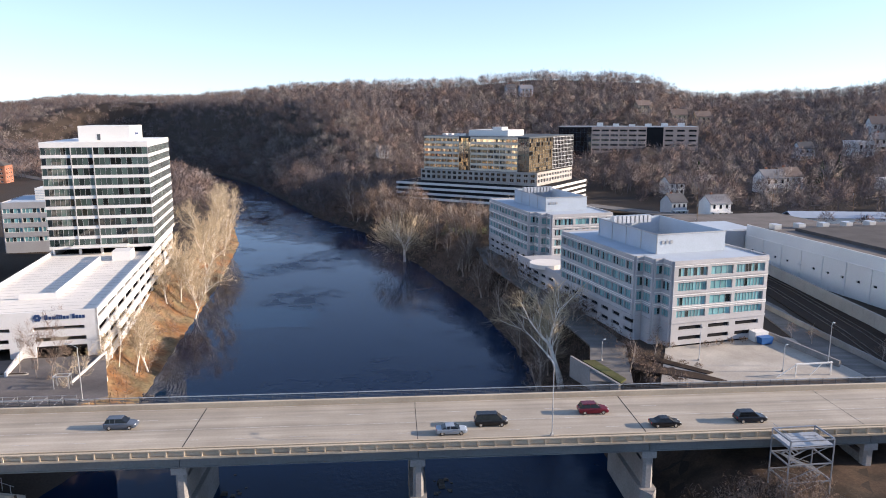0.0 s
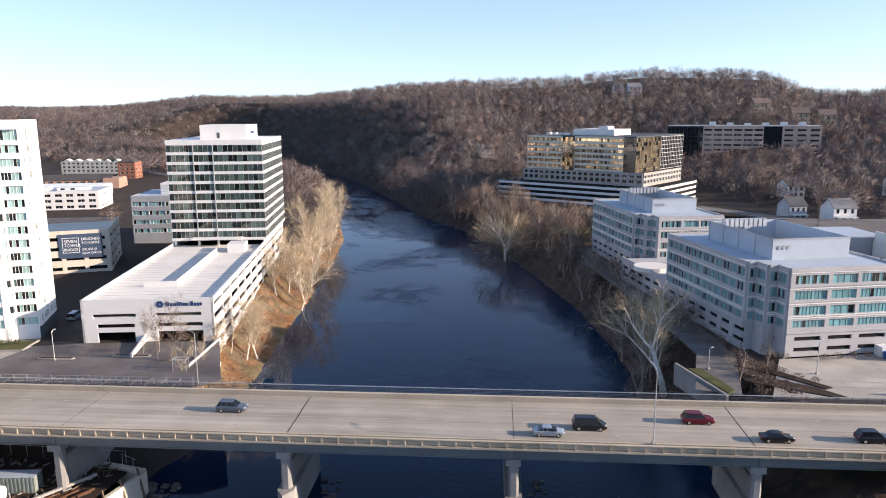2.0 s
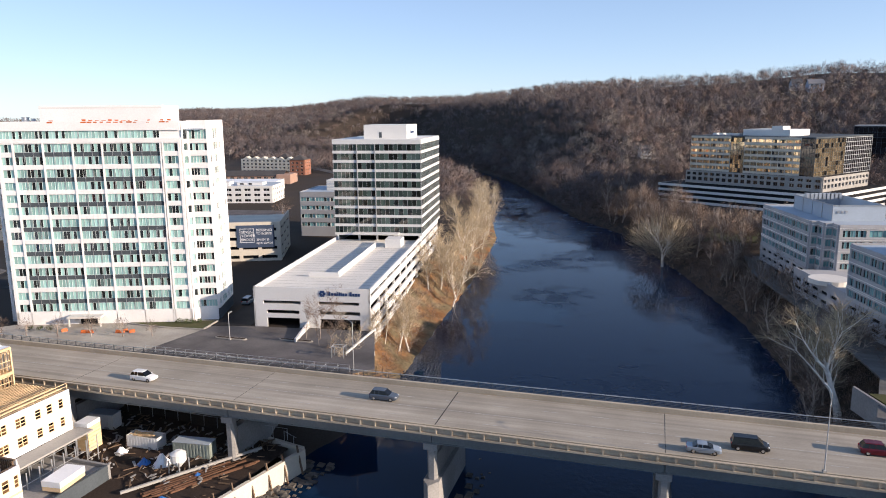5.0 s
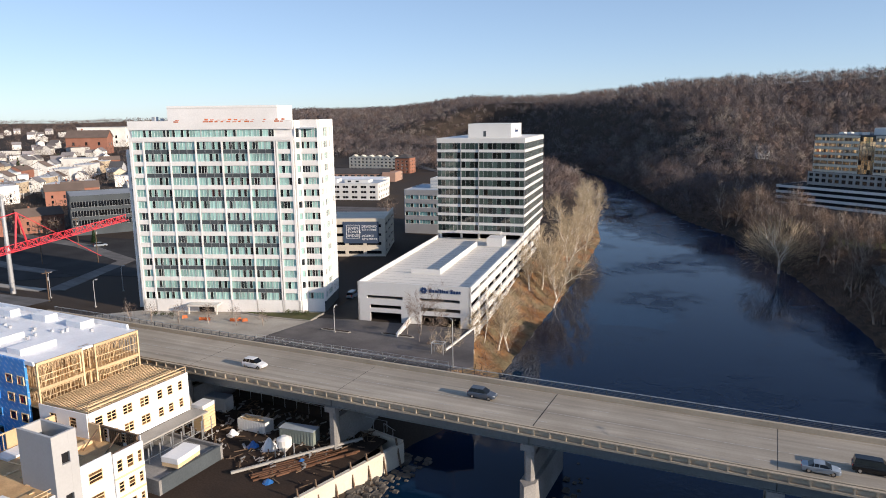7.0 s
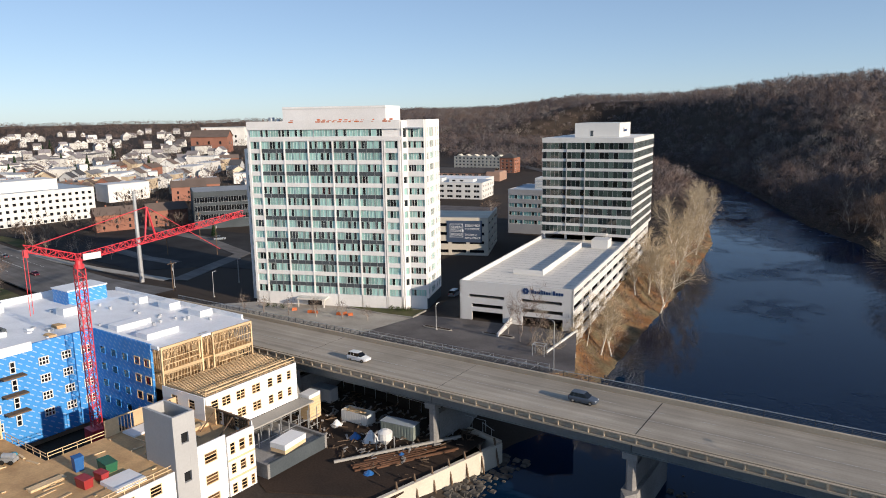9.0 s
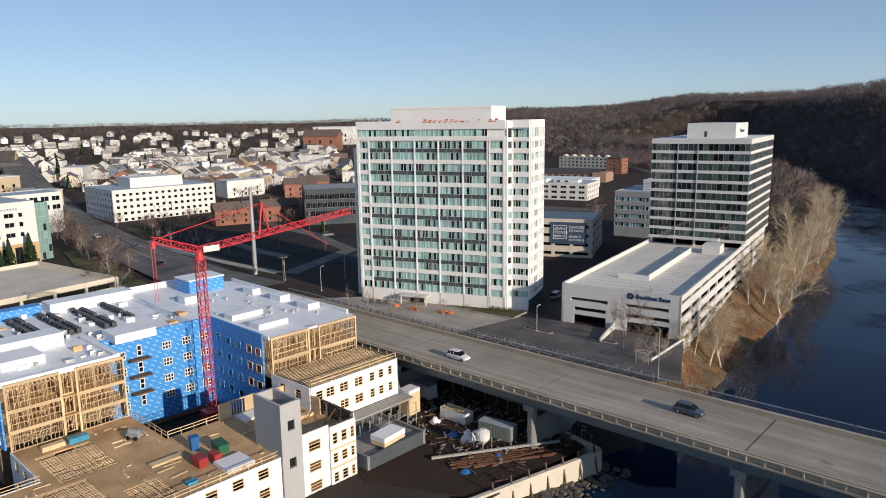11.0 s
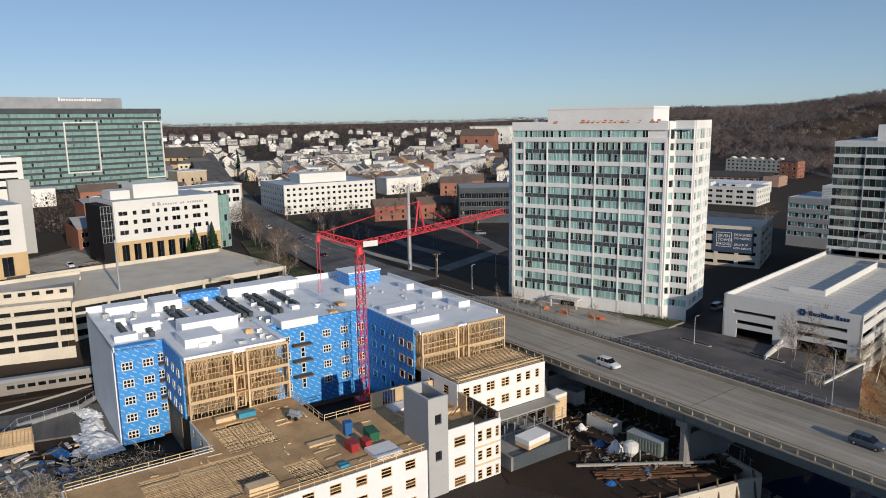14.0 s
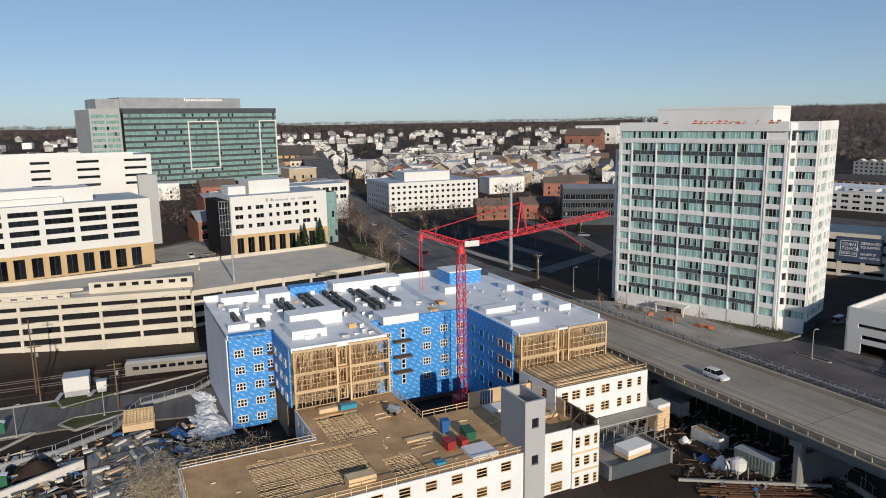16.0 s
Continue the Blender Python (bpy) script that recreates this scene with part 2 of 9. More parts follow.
def print_on_wrap(m):
    """Slanting rows of pale print on the house wrap."""
    n, link = m.node_tree.nodes, m.node_tree.links.new
    p = n["Principled BSDF"]
    old = p.inputs["Base Color"].links[0].from_socket
    sep = n.new("ShaderNodeSeparateXYZ")
    link(n.new("ShaderNodeNewGeometry").outputs["Position"], sep.inputs[0])

    def calc(op, a, b):
        q = n.new("ShaderNodeMath")
        q.operation = op
        for k, v in enumerate((a, b)):
            if isinstance(v, float):
                q.inputs[k].default_value = v
            elif v is not None:
                link(v, q.inputs[k])
        return q.outputs[0]
    along = calc("ADD", sep.outputs[0], sep.outputs[1])
    rows = calc("FRACT", calc("MULTIPLY", calc("ADD", sep.outputs[2], calc("MULTIPLY", along, 0.7)), 0.95), None)
    dash = calc("FRACT", calc("MULTIPLY", calc("SUBTRACT", along, calc("MULTIPLY", sep.outputs[2], 0.6)), 0.62), None)
    amount = calc("MULTIPLY", calc("MULTIPLY", calc("LESS_THAN", rows, 0.22), calc("LESS_THAN", dash, 0.55)), 0.45)
    x = n.new("ShaderNodeMix")
    x.data_type = "RGBA"
    link(amount, x.inputs[0]), link(old, x.inputs[6])
    x.inputs[7].default_value = (0.6, 0.7, 0.8, 1)
    link(x.outputs[2], p.inputs["Base Color"])


print_on_wrap(M["house_wrap"])


def wheel_tracks(m, bearing, wide, long):
    """Wear and oil drawn out along the lanes."""
    n, link = m.node_tree.nodes, m.node_tree.links.new
    p = n["Principled BSDF"]
    old = p.inputs["Base Color"].links[0].from_socket
    turn = n.new("ShaderNodeMapping")
    turn.inputs["Rotation"].default_value = (0, 0, -radians(bearing))
    link(n.new("ShaderNodeNewGeometry").outputs["Position"], turn.inputs["Vector"])
    for sx, sy, lo, hi in ((long, wide, 0.82, 1.16), (long * 5, wide * 2.2, 0.90, 1.08)):
        draw = n.new("ShaderNodeVectorMath")
        draw.operation = "MULTIPLY"
        draw.inputs[1].default_value = (sx, sy, 0)
        link(turn.outputs[0], draw.inputs[0])
        t = n.new("ShaderNodeTexNoise")
        t.inputs["Scale"].default_value, t.inputs["Detail"].default_value = 1.0, 4
        link(draw.outputs[0], t.inputs["Vector"])
        r = n.new("ShaderNodeMapRange")
        r.inputs[1].default_value, r.inputs[2].default_value, r.inputs[3].default_value, r.inputs[4].default_value = 0.3, 0.7, lo, hi
        link(t.outputs["Fac"], r.inputs[0])
        v = n.new("ShaderNodeVectorMath")
        v.operation = "SCALE"
        link(old, v.inputs[0]), link(r.outputs[0], v.inputs["Scale"])
        old = v.outputs[0]
    link(old, p.inputs["Base Color"])


wheel_tracks(M["deck_concrete"], 5.03, 0.75, 0.012)
wheel_tracks(M["worn_asphalt"], -4.0, 0.5, 0.02)

# ---- mesh helpers ----
class Shape:
    """Collects boxes, beams, tubes and flat faces for one mesh."""

    def __init__(self):
        self.v, self.f = [], []

    def add(self, verts, faces):
        k = len(self.v)
        self.v.extend(verts)
        self.f.extend([tuple(i + k for i in face) for face in faces])
        return self

    def hexa(self, c):
        """Eight corners: four below counterclockwise seen from above, four above."""
        return self.add(c, [(3, 2, 1, 0), (4, 5, 6, 7), (0, 1, 5, 4), (1, 2, 6, 5), (2, 3, 7, 6), (3, 0, 4, 7)])

    def box(self, x0, x1, y0, y1, z0, z1):
        return self.hexa([(x0, y0, z0), (x1, y0, z0), (x1, y1, z0), (x0, y1, z0), (x0, y0, z1), (x1, y0, z1), (x1, y1, z1), (x0, y1, z1)])

    def obox(self, p, d, s0, s1, o0, o1, z0, z1):
        """A box along a wall that starts at p and runs along d; o counts outwards, to the right of d."""
        n = (d[1], -d[0])
        q = [(p[0] + d[0] * s + n[0] * o, p[1] + d[1] * s + n[1] * o) for s, o in ((s0, o1), (s1, o1), (s1, o0), (s0, o0))]
        return self.hexa([(*a, z0) for a in q] + [(*a, z1) for a in q])

    def prism(self, poly, z0, z1):
        k = len(poly)
        return self.add([(*p, z0) for p in poly] + [(*p, z1) for p in poly],
                        [tuple(range(k - 1, -1, -1)), tuple(range(k, 2 * k))] + [(i, (i + 1) % k, k + (i + 1) % k, k + i) for i in range(k)])

    def beam(self, a, b, w, h=None):
        a, b = Vector(a), Vector(b)
        h = h or w
        d = (b - a).normalized()
        s = d.cross(Vector((0, 0, 1)) if abs(d.z) < 0.95 else Vector((1, 0, 0))).normalized() * (w / 2)
        u = s.cross(d).normalized() * (h / 2)
        return self.add([tuple(p + i * s + j * u) for p in (a, b) for i, j in ((-1, -1), (1, -1), (1, 1), (-1, 1))],
                        [(0, 1, 2, 3), (7, 6, 5, 4), (0, 4, 5, 1), (1, 5, 6, 2), (2, 6, 7, 3), (3, 7, 4, 0)])

    def tube(self, a, b, r0, r1=None, n=8, caps=True):
        a, b = Vector(a), Vector(b)
        r1 = r0 if r1 is None else r1
        d = (b - a).normalized()
        s = d.cross(Vector((0, 0, 1)) if abs(d.z) < 0.95 else Vector((1, 0, 0))).normalized()
        u = s.cross(d)
        ring = [math.cos(2 * math.pi * i / n) * s + math.sin(2 * math.pi * i / n) * u for i in range(n)]
        faces = [(i, i + n, (i + 1) % n + n, (i + 1) % n) for i in range(n)]
        if caps:
            faces += [tuple(range(n)), tuple(range(2 * n - 1, n - 1, -1))]
        return self.add([tuple(a + r0 * c) for c in ring] + [tuple(b + r1 * c) for c in ring], faces)

    def gable(self, x0, x1, y0, y1, z0, z1, over=0.4, thick=0.25):
        """A pitched roof over a rectangle, ridge along x."""
        ym = (y0 + y1) / 2
        for ya, yb in ((y0 - over, ym), (y1 + over, ym)):
            c = [(x0 - over, ya, z0 - over * 0.5), (x1 + over, ya, z0 - over * 0.5), (x1 + over, yb, z1), (x0 - over, yb, z1)]
            if ya > yb:
                c = c[::-1]
            self.hexa(c + [(x, y, z + thick) for x, y, z in c])
        return self

    def mesh(self, name, material, smooth=False):
        me = bpy.data.meshes.new(name)
        me.from_pydata(self.v, [], self.f)
        me.materials.append(material)
        if smooth:
            me.shade_smooth()
        me.update()
        return me


def part(name, shape, material, parent=None, label="", at=None, smooth=False):
    """One mesh object, under a thing or a part."""
    data = shape.mesh(name, material, smooth) if isinstance(shape, Shape) else shape
    ob = new(name, data)
    if at is not None:
        ob.matrix_basis = at
    if parent is not None:
        ob.parent = parent
    if label:
        ob["label"] = label
    return ob


def thing(name, at, label, category, group="", kind=""):
    ob = new(name)
    ob.empty_display_size = 0.5
    ob.matrix_basis = at
    return tagged(ob, label, category, group, kind)


def lone(name, shape, material, at, label, category, group="", kind="", smooth=False):
    """A thing that is one mesh."""
    ob = part(name, shape, material, at=at, smooth=smooth)
    return tagged(ob, label, category, group, kind)


WINDOWS = {}


def window_data(w, h, panes, rows, glass, frame_mat, bar):
    key = (round(w, 2), round(h, 2), panes, rows, glass, frame_mat, bar)
    if key not in WINDOWS:
        f, g = Shape(), Shape()
        f.box(0, w, -0.10, 0.06, 0, bar).box(0, w, -0.10, 0.06, h - bar, h)
        for i in range(panes + 1):
            c = min(max(i * w / panes, bar / 2), w - bar / 2)
            f.box(c - bar / 2, c + bar / 2, -0.09, 0.06, bar, h - bar)
        for j in range(1, rows):
            f.box(0, w, -0.08, 0.06, j * h / rows - bar / 2, j * h / rows + bar / 2)
        for i in range(panes):
            for j in range(rows):
                x0, x1, z0, z1 = i * w / panes, (i + 1) * w / panes, j * h / rows, (j + 1) * h / rows
                t = random.uniform(-0.012, 0.012)
                g.add([(x0, -0.02 + t, z0), (x1, -0.02 - t, z0), (x1, -0.02 - t, z1), (x0, -0.02 + t, z1)], [(0, 1, 2, 3)])
        WINDOWS[key] = (f.mesh("window", M[frame_mat]), g.mesh("glass", M[glass]))
    return WINDOWS[key]


def put_window(parent, p, d, s, z, w, h, panes=1, rows=1, glass="glass_wb", frame_mat="white_panel", bar=0.08, out=0.0):
    f, g = window_data(w, h, panes, rows, glass, frame_mat, bar)
    n = (d[1], -d[0])
    at = pose(p[0] + d[0] * s + n[0] * out, p[1] + d[1] * s + n[1] * out, z, 0, 0, math.degrees(math.atan2(d[1], d[0])))
    ob = part("window", f, None, parent, at=at)
    part("glass", g, None, ob)
    return ob


def way(p, q):
    l = math.hypot(q[0] - p[0], q[1] - p[1])
    return ((q[0] - p[0]) / l, (q[1] - p[1]) / l), l


def facade(parent, wall, p, q, z0, z1, rows, cols, glass="glass_wb", frame_mat="white_panel", thick=0.4, bar=0.08, void=None, panes_high=1):
    """A wall face with real depth: bands and piers stand out round set-back windows.
    rows: (sill, height); cols: (start, width, panes). With void, the openings stay open and void collects their dark backs."""
    d, length = way(p, q)
    z = z0
    for sill, h in sorted(rows):
        if sill > z + 0.01:
            wall.obox(p, d, 0, length, 0, thick, z, sill)
        s = 0
        for c0, cw, panes in cols:
            if c0 > s + 0.01:
                wall.obox(p, d, s, c0, 0, thick, sill, sill + h)
            if void is None:
                put_window(parent, p, d, c0, sill, cw, h, panes, panes_high, glass, frame_mat, bar, 0.08)
            s = c0 + cw
        if s < length - 0.01:
            wall.obox(p, d, s, length, 0, thick, sill, sill + h)
        z = sill + h
    if z < z1 - 0.01:
        wall.obox(p, d, 0, length, 0, thick, z, z1)


def even(length, n, width, margin=0.0, panes=1):
    """n columns of one width at even steps."""
    step = (length - 2 * margin) / n
    return [(margin + step * (i + 0.5) - width / 2, width, panes) for i in range(n)]


# ---- ground, river, hills ----
WATER = -10.5
LEFT_BANK = [(-41, -613), (-46, -102), (-53, 0), (-59, 61), (-63, 84), (-67, 95), (-65, 113), (-69, 144), (-76, 183), (-87, 249), (-104, 330), (-143, 439), (-194, 557), (-307, 736), (-531, 899)]
RIGHT_BANK = [(-491, 1002), (-296, 807), (-184, 634), (-128, 516), (-80, 415), (-46, 364), (-12, 279), (8, 219), (16, 184), (21, 151), (28, 121), (30, 105), (35, 61), (46, 0), (61, -102), (61, -613)]
RIVER = np.array(LEFT_BANK + RIGHT_BANK, float)


def from_river(x, y):
    """Signed distance to the river's edge: below nought in the water."""
    x, y = np.asarray(x, float), np.asarray(y, float)
    best, inside = np.full(x.shape, 1e9), np.zeros(x.shape, bool)
    for a, b in zip(RIVER, np.roll(RIVER, -1, 0)):
        d = b - a
        k = np.clip(((x - a[0]) * d[0] + (y - a[1]) * d[1]) / (d @ d), 0, 1)
        best = np.minimum(best, np.hypot(x - a[0] - k * d[0], y - a[1] - k * d[1]))
        cross = (a[1] > y) != (b[1] > y)
        inside ^= cross & (x < (b[0] - a[0]) * (y - a[1]) / (b[1] - a[1] if b[1] != a[1] else 1e-9) + a[0])
    return np.where(inside, -best, best)


def ease(v, a, b):
    k = np.clip((v - a) / (b - a), 0, 1)
    return k * k * (3 - 2 * k)


# bearing left of +y: height of the skyline in degrees, where the slope starts, where the ridge is
HILL = np.array([(-60, 2.2, 320, 1000), (-30, 2.36, 330, 1000), (-28, 1.97, 340, 1000), (-21, 1.7, 370, 1050), (-17.4, 1.9, 400, 1050), (-15, 3.1, 430, 1000),
                 (-6, 3.45, 560, 950), (0, 3.1, 500, 950), (5, 2.85, 470, 1000), (12, 2.4, 520, 1100), (20, 1.55, 600, 1300), (28, 1.42, 740, 1500),
                 (34, 0.68, 850, 1900), (42, 0.62, 900, 2000), (50, 0.1, 500, 2400), (60, 0.0, 420, 2600), (110, 0.0, 420, 2600), (150, 0.0, 420, 2600)])


def bridge_side(x, y):
    return y - (95.3 + 0.088 * x)


def ground(x, y):
    x, y = np.asarray(x, float), np.asarray(y, float)
    s = bridge_side(x, y)
    left_near = -7.2 + 7.2 * ease(-x, 192, 212)
    left_near = np.maximum(left_near, np.where(x < -168, 0.0 - 7.2 * ease(-s, 6, 14), -99))
    left_far = 0.4 + 0 * x
    left = left_near + (left_far - left_near) * ease(s, 13, 19)
    right = -3.0 + (3.0) * ease(s, 12, 19)
    base = np.where(x < -10, left, right)
    dr = from_river(x, y)
    reach = np.where(x < -10, 15, 17) + 0 * x
    z = -14.0 + 3.7 * ease(dr, -6, 0.5)
    z = np.where(dr > 0, -10.3 + (base + 10.3) * ease(dr, 0, reach), z)
    az, d = np.degrees(np.arctan2(-x, y)), np.hypot(x, y)
    el, foot, ridge = (np.interp(az, HILL[:, 0], HILL[:, k]) for k in (1, 2, 3))
    top = 50 + ridge * np.tan(np.radians(el)) - 14
    rise = np.clip((d - foot) / (ridge - foot), 0, 1)
    soft = rise * rise * (3 - 2 * rise) * 0.55 + rise * 0.45
    bluff = ease(az, 3, 9) * ease(46 - az, 0, 6)          # the wooded bluff over the river bend is steepest at its foot
    soft = soft + (1 - (1 - rise) ** 1.8 - soft) * bluff
    rise = np.where(az > 46, rise ** 0.8, soft)
    hill = top * rise - np.clip(d - ridge, 0, 1500) * 0.03
    hill *= ease(dr, 6, 90) * ((az > -62) & (az < 150)) * ease(150 - az, 0, 20) * ease(az + 60, 0, 15)
    bumps = 2.2 * np.sin(x / 61 + 1.3 * np.sin(y / 83)) * np.sin(y / 47 + np.sin(x / 97)) * ease(d, 520, 900)
    return z + hill + bumps * (hill > 1)


def ground_at(x, y):
    return float(ground(np.array([x]), np.array([y]))[0])


def steps(stops):
    out = []
    for (a, b, h) in stops:
        out.extend(np.arange(a, b, h))
    return np.array(out)


GX = steps([(-4600, -1600, 120), (-1600, -600, 24), (-600, -260, 12), (-260, 160, 4), (160, 420, 12), (420, 1200, 24), (1200, 4601, 160)])
GY = steps([(-4600, -600, 200), (-600, -100, 25), (-100, 300, 4), (300, 620, 10), (620, 1600, 22), (1600, 4601, 110)])
gx, gy = np.meshgrid(GX, GY)
gz = ground(gx, gy)
nx, ny = len(GX), len(GY)
idx = np.arange(nx * ny).reshape(ny, nx)
quads = np.stack([idx[:-1, :-1], idx[:-1, 1:], idx[1:, 1:], idx[1:, :-1]], -1).reshape(-1, 4)
ground_mesh = bpy.data.meshes.new("ground")
ground_mesh.from_pydata(np.stack([gx, gy, gz], -1).reshape(-1, 3).tolist(), [], quads.tolist())
ground_mesh.shade_smooth()
M["earth"] = surface("earth", (0.062, 0.048, 0.038), 0.95, vary=0.3, coarse=0.03, second=(0.045, 0.036, 0.03), second_scale=0.03, bump=0.5)
ground_mesh.materials.append(M["earth"])
tagged(new("ground", ground_mesh), "brown leaf-covered winter ground rising to wooded hills", "ground", kind="structure")


def water_material():
    m = bpy.data.materials.new("river_water")
    m.use_nodes = True
    n, link = m.node_tree.nodes, m.node_tree.links.new
    p = n["Principled BSDF"]
    p.inputs["Base Color"].default_value = (0.002, 0.016, 0.044, 1)
    p.inputs["IOR"].default_value = 1.33
    p.inputs["Specular IOR Level"].default_value = 0.20
    p.inputs["Specular Tint"].default_value = (0.27, 0.56, 1.0, 1)
    g = n.new("ShaderNodeNewGeometry")
    big = n.new("ShaderNodeTexNoise")
    big.inputs["Scale"].default_value, big.inputs["Detail"].default_value, big.inputs["Distortion"].default_value = 0.014, 4, 0.8
    link(g.outputs["Position"], big.inputs["Vector"])
    gust = n.new("ShaderNodeTexNoise")
    gust.inputs["Scale"].default_value, gust.inputs["Detail"].default_value, gust.inputs["Distortion"].default_value = 0.075, 6, 1.6
    link(g.outputs["Position"], gust.inputs["Vector"])
    mix = n.new("ShaderNodeMix")
    mix.inputs[0].default_value = 0.38
    link(big.outputs["Fac"], mix.inputs[2]), link(gust.outputs["Fac"], mix.inputs[3])
    wind = mix.outputs[0]
    r = n.new("ShaderNodeMapRange")
    r.inputs[1].default_value, r.inputs[2].default_value, r.inputs[3].default_value, r.inputs[4].default_value = 0.47, 0.62, 0.02, 0.30
    link(wind, r.inputs[0]), link(r.outputs[0], p.inputs["Roughness"])
    small = n.new("ShaderNodeTexNoise")
    small.inputs["Scale"].default_value, small.inputs["Detail"].default_value = 0.9, 3
    link(g.outputs["Position"], small.inputs["Vector"])
    b = n.new("ShaderNodeBump")
    b.inputs["Distance"].default_value = 0.11
    k = n.new("ShaderNodeMapRange")
    k.inputs[1].default_value, k.inputs[2].default_value, k.inputs[3].default_value, k.inputs[4].default_value = 0.47, 0.62, 0.06, 1.0
    link(wind, k.inputs[0]), link(k.outputs[0], b.inputs["Strength"])
    link(small.outputs["Fac"], b.inputs["Height"]), link(b.outputs[0], p.inputs["Normal"])
    return m


wm = bpy.data.meshes.new("river")
wm.from_pydata([(-900, -700, WATER), (200, -700, WATER), (200, 1100, WATER), (-900, 1100, WATER)], [], [(0, 1, 2, 3)])
wm.materials.append(water_material())
tagged(new("water", wm), "dark blue river with wind ripples and reflections", "river", kind="structure")

# ---- bridge ----
BRIDGE = pose(0, 95.3, 0, 0, 0, 5.03)       # x along the near edge, y across
DECK = 3.0
X0, X1, WIDE = -168, 175, 17.0
bridge = thing("road_bridge", BRIDGE, "concrete girder road bridge with pale deck and stone-coloured parapets", "bridge")
part("deck", Shape().box(X0, X1, 0.5, WIDE, DECK - 0.45, DECK), M["deck_concrete"], bridge)
PIERS = [-108, -74.5, -39, -5, 29.5, 64, 98, 132]
for a, b in zip([X0] + PIERS, PIERS + [X1]):
    for y in (1.2, 5.0, 8.7, 12.4, 16.1):
        part("girder", Shape().box(a + 0.06, b - 0.06, y - 0.3, y + 0.3, DECK - 2.05, DECK - 0.452).box(a + 0.06, b - 0.06, y - 0.5, y + 0.5, DECK - 2.2, DECK - 2.052), M["girder"], bridge)
for x in PIERS:
    # piers take the darker concrete: shade on their fronts is put into the colour
    for y in (1.6, 15.4):
        part("pier_column", Shape().prism([(x - 0.4, y - 0.8), (x + 0.4, y - 0.8), (x + 0.75, y - 0.4), (x + 0.75, y + 0.4), (x + 0.4, y + 0.8), (x - 0.4, y + 0.8), (x - 0.75, y + 0.4), (x - 0.75, y - 0.4)], -9.5, DECK - 3.2), M["dark_concrete"], bridge)
    part("pier_wall", Shape().box(x - 0.55, x + 0.55, 2.5, 14.5, -9.5, DECK - 4.6), M["dark_concrete"], bridge)
    part("pier_cap", Shape().box(x - 1.2, x + 1.0, 0.5, 16.5, DECK - 3.2, DECK - 2.21), M["dark_concrete"], bridge)
    if -60 < x < 50:
        w = [(-1.25, 0.6), (0, -1.2), (1.25, 0.6), (1.25, 16.4), (0, 18.2), (-1.25, 16.4)]
        part("pier_foot", Shape().prism([(x + a, y) for a, y in w], -14, -5.2), M["dark_concrete"], bridge)
    wide = 0.07 if x in (-39, 29.5) else 0.03
    part("joint", Shape().box(x - wide, x + wide, 1.06, WIDE - 0.6, DECK + 0.004, DECK + 0.012), M["shade_black"], bridge)
# near parapet: low wall, with posts and a rail on a ledge outside it
part("parapet", Shape().box(X0, X1, 0.75, 1.05, DECK + 0.003, DECK + 0.8), M["kerb"], bridge, "stone-coloured near parapet wall")
part("ledge", Shape().box(X0, X1, -0.35, 0.75, DECK - 0.35, DECK - 0.05), M["kerb"], bridge)
post = Shape().box(-0.11, 0.11, -0.3, 0.05, -0.05, 0.78).mesh("post", M["kerb"])
panel = Shape().box(0.18, 2.27, -0.02, 0.1, 0.08, 0.62).mesh("panel", M["kerb"])
for i in range(int((X1 - X0) / 2.45)):
    part("post", post, None, bridge, at=pose(X0 + 0.2 + i * 2.45, 0, DECK))
    part("panel", panel, None, bridge, at=pose(X0 + 0.2 + i * 2.45, 0, DECK))
part("rail", Shape().box(X0, X1, -0.28, 0.16, DECK + 0.785, DECK + 0.93), M["kerb"], bridge)
# far barrier, footway and railing
part("barrier", Shape().prism([(X0, WIDE - 0.5), (X1, WIDE - 0.5), (X1, WIDE), (X0, WIDE)], DECK + 0.003, DECK + 0.85), M["kerb"], bridge)
part("footway", Shape().box(X0, X1, WIDE, WIDE + 1.9, DECK - 0.3, DECK + 0.15), M["concrete"], bridge)
rail = Shape()
for z in (0.3, 0.55, 0.8):
    rail.box(X0, X1, WIDE + 1.75, WIDE + 1.81, DECK + z, DECK + z + (0.07 if z < 1 else 0.12))
part("railing", rail, M["rail_dark"], bridge)
part("top_rail", Shape().box(X0, X1, WIDE + 1.73, WIDE + 1.83, DECK + 1.12, DECK + 1.25), M["galvanised"], bridge)
rpost = Shape().box(-0.05, 0.05, -0.05, 0.05, 0, 1.1).mesh("railing_post", M["rail_dark"])
for i in range(int((X1 - X0) / 2.4)):
    part("railing_post", rpost, None, bridge, at=pose(X0 + i * 2.4, WIDE + 1.78, DECK + 0.15))
lines = Shape()
for y, dash in ((4.9, True), (8.55, False), (12.2, True)):
    x = X0
    while x < X1 - 3:
        lines.box(x, x + (2.6 if dash else 3.4), y - 0.06, y + 0.06, DECK + 0.005, DECK + 0.011)
        x += 8.0 if dash else 3.4
part("lane_line", lines, M["paint_worn"], bridge)
for y in (1.4, 16.2):
    part("edge_line", Shape().box(X0, X1, y - 0.05, y + 0.05, DECK + 0.005, DECK + 0.010), M["paint_worn"], bridge)
# embankment and street beyond the abutment
part("abutment", Shape().box(X0 - 14, X0, 0.2, WIDE + 1.9, -6, DECK - 0.5), M["dark_concrete"], bridge)


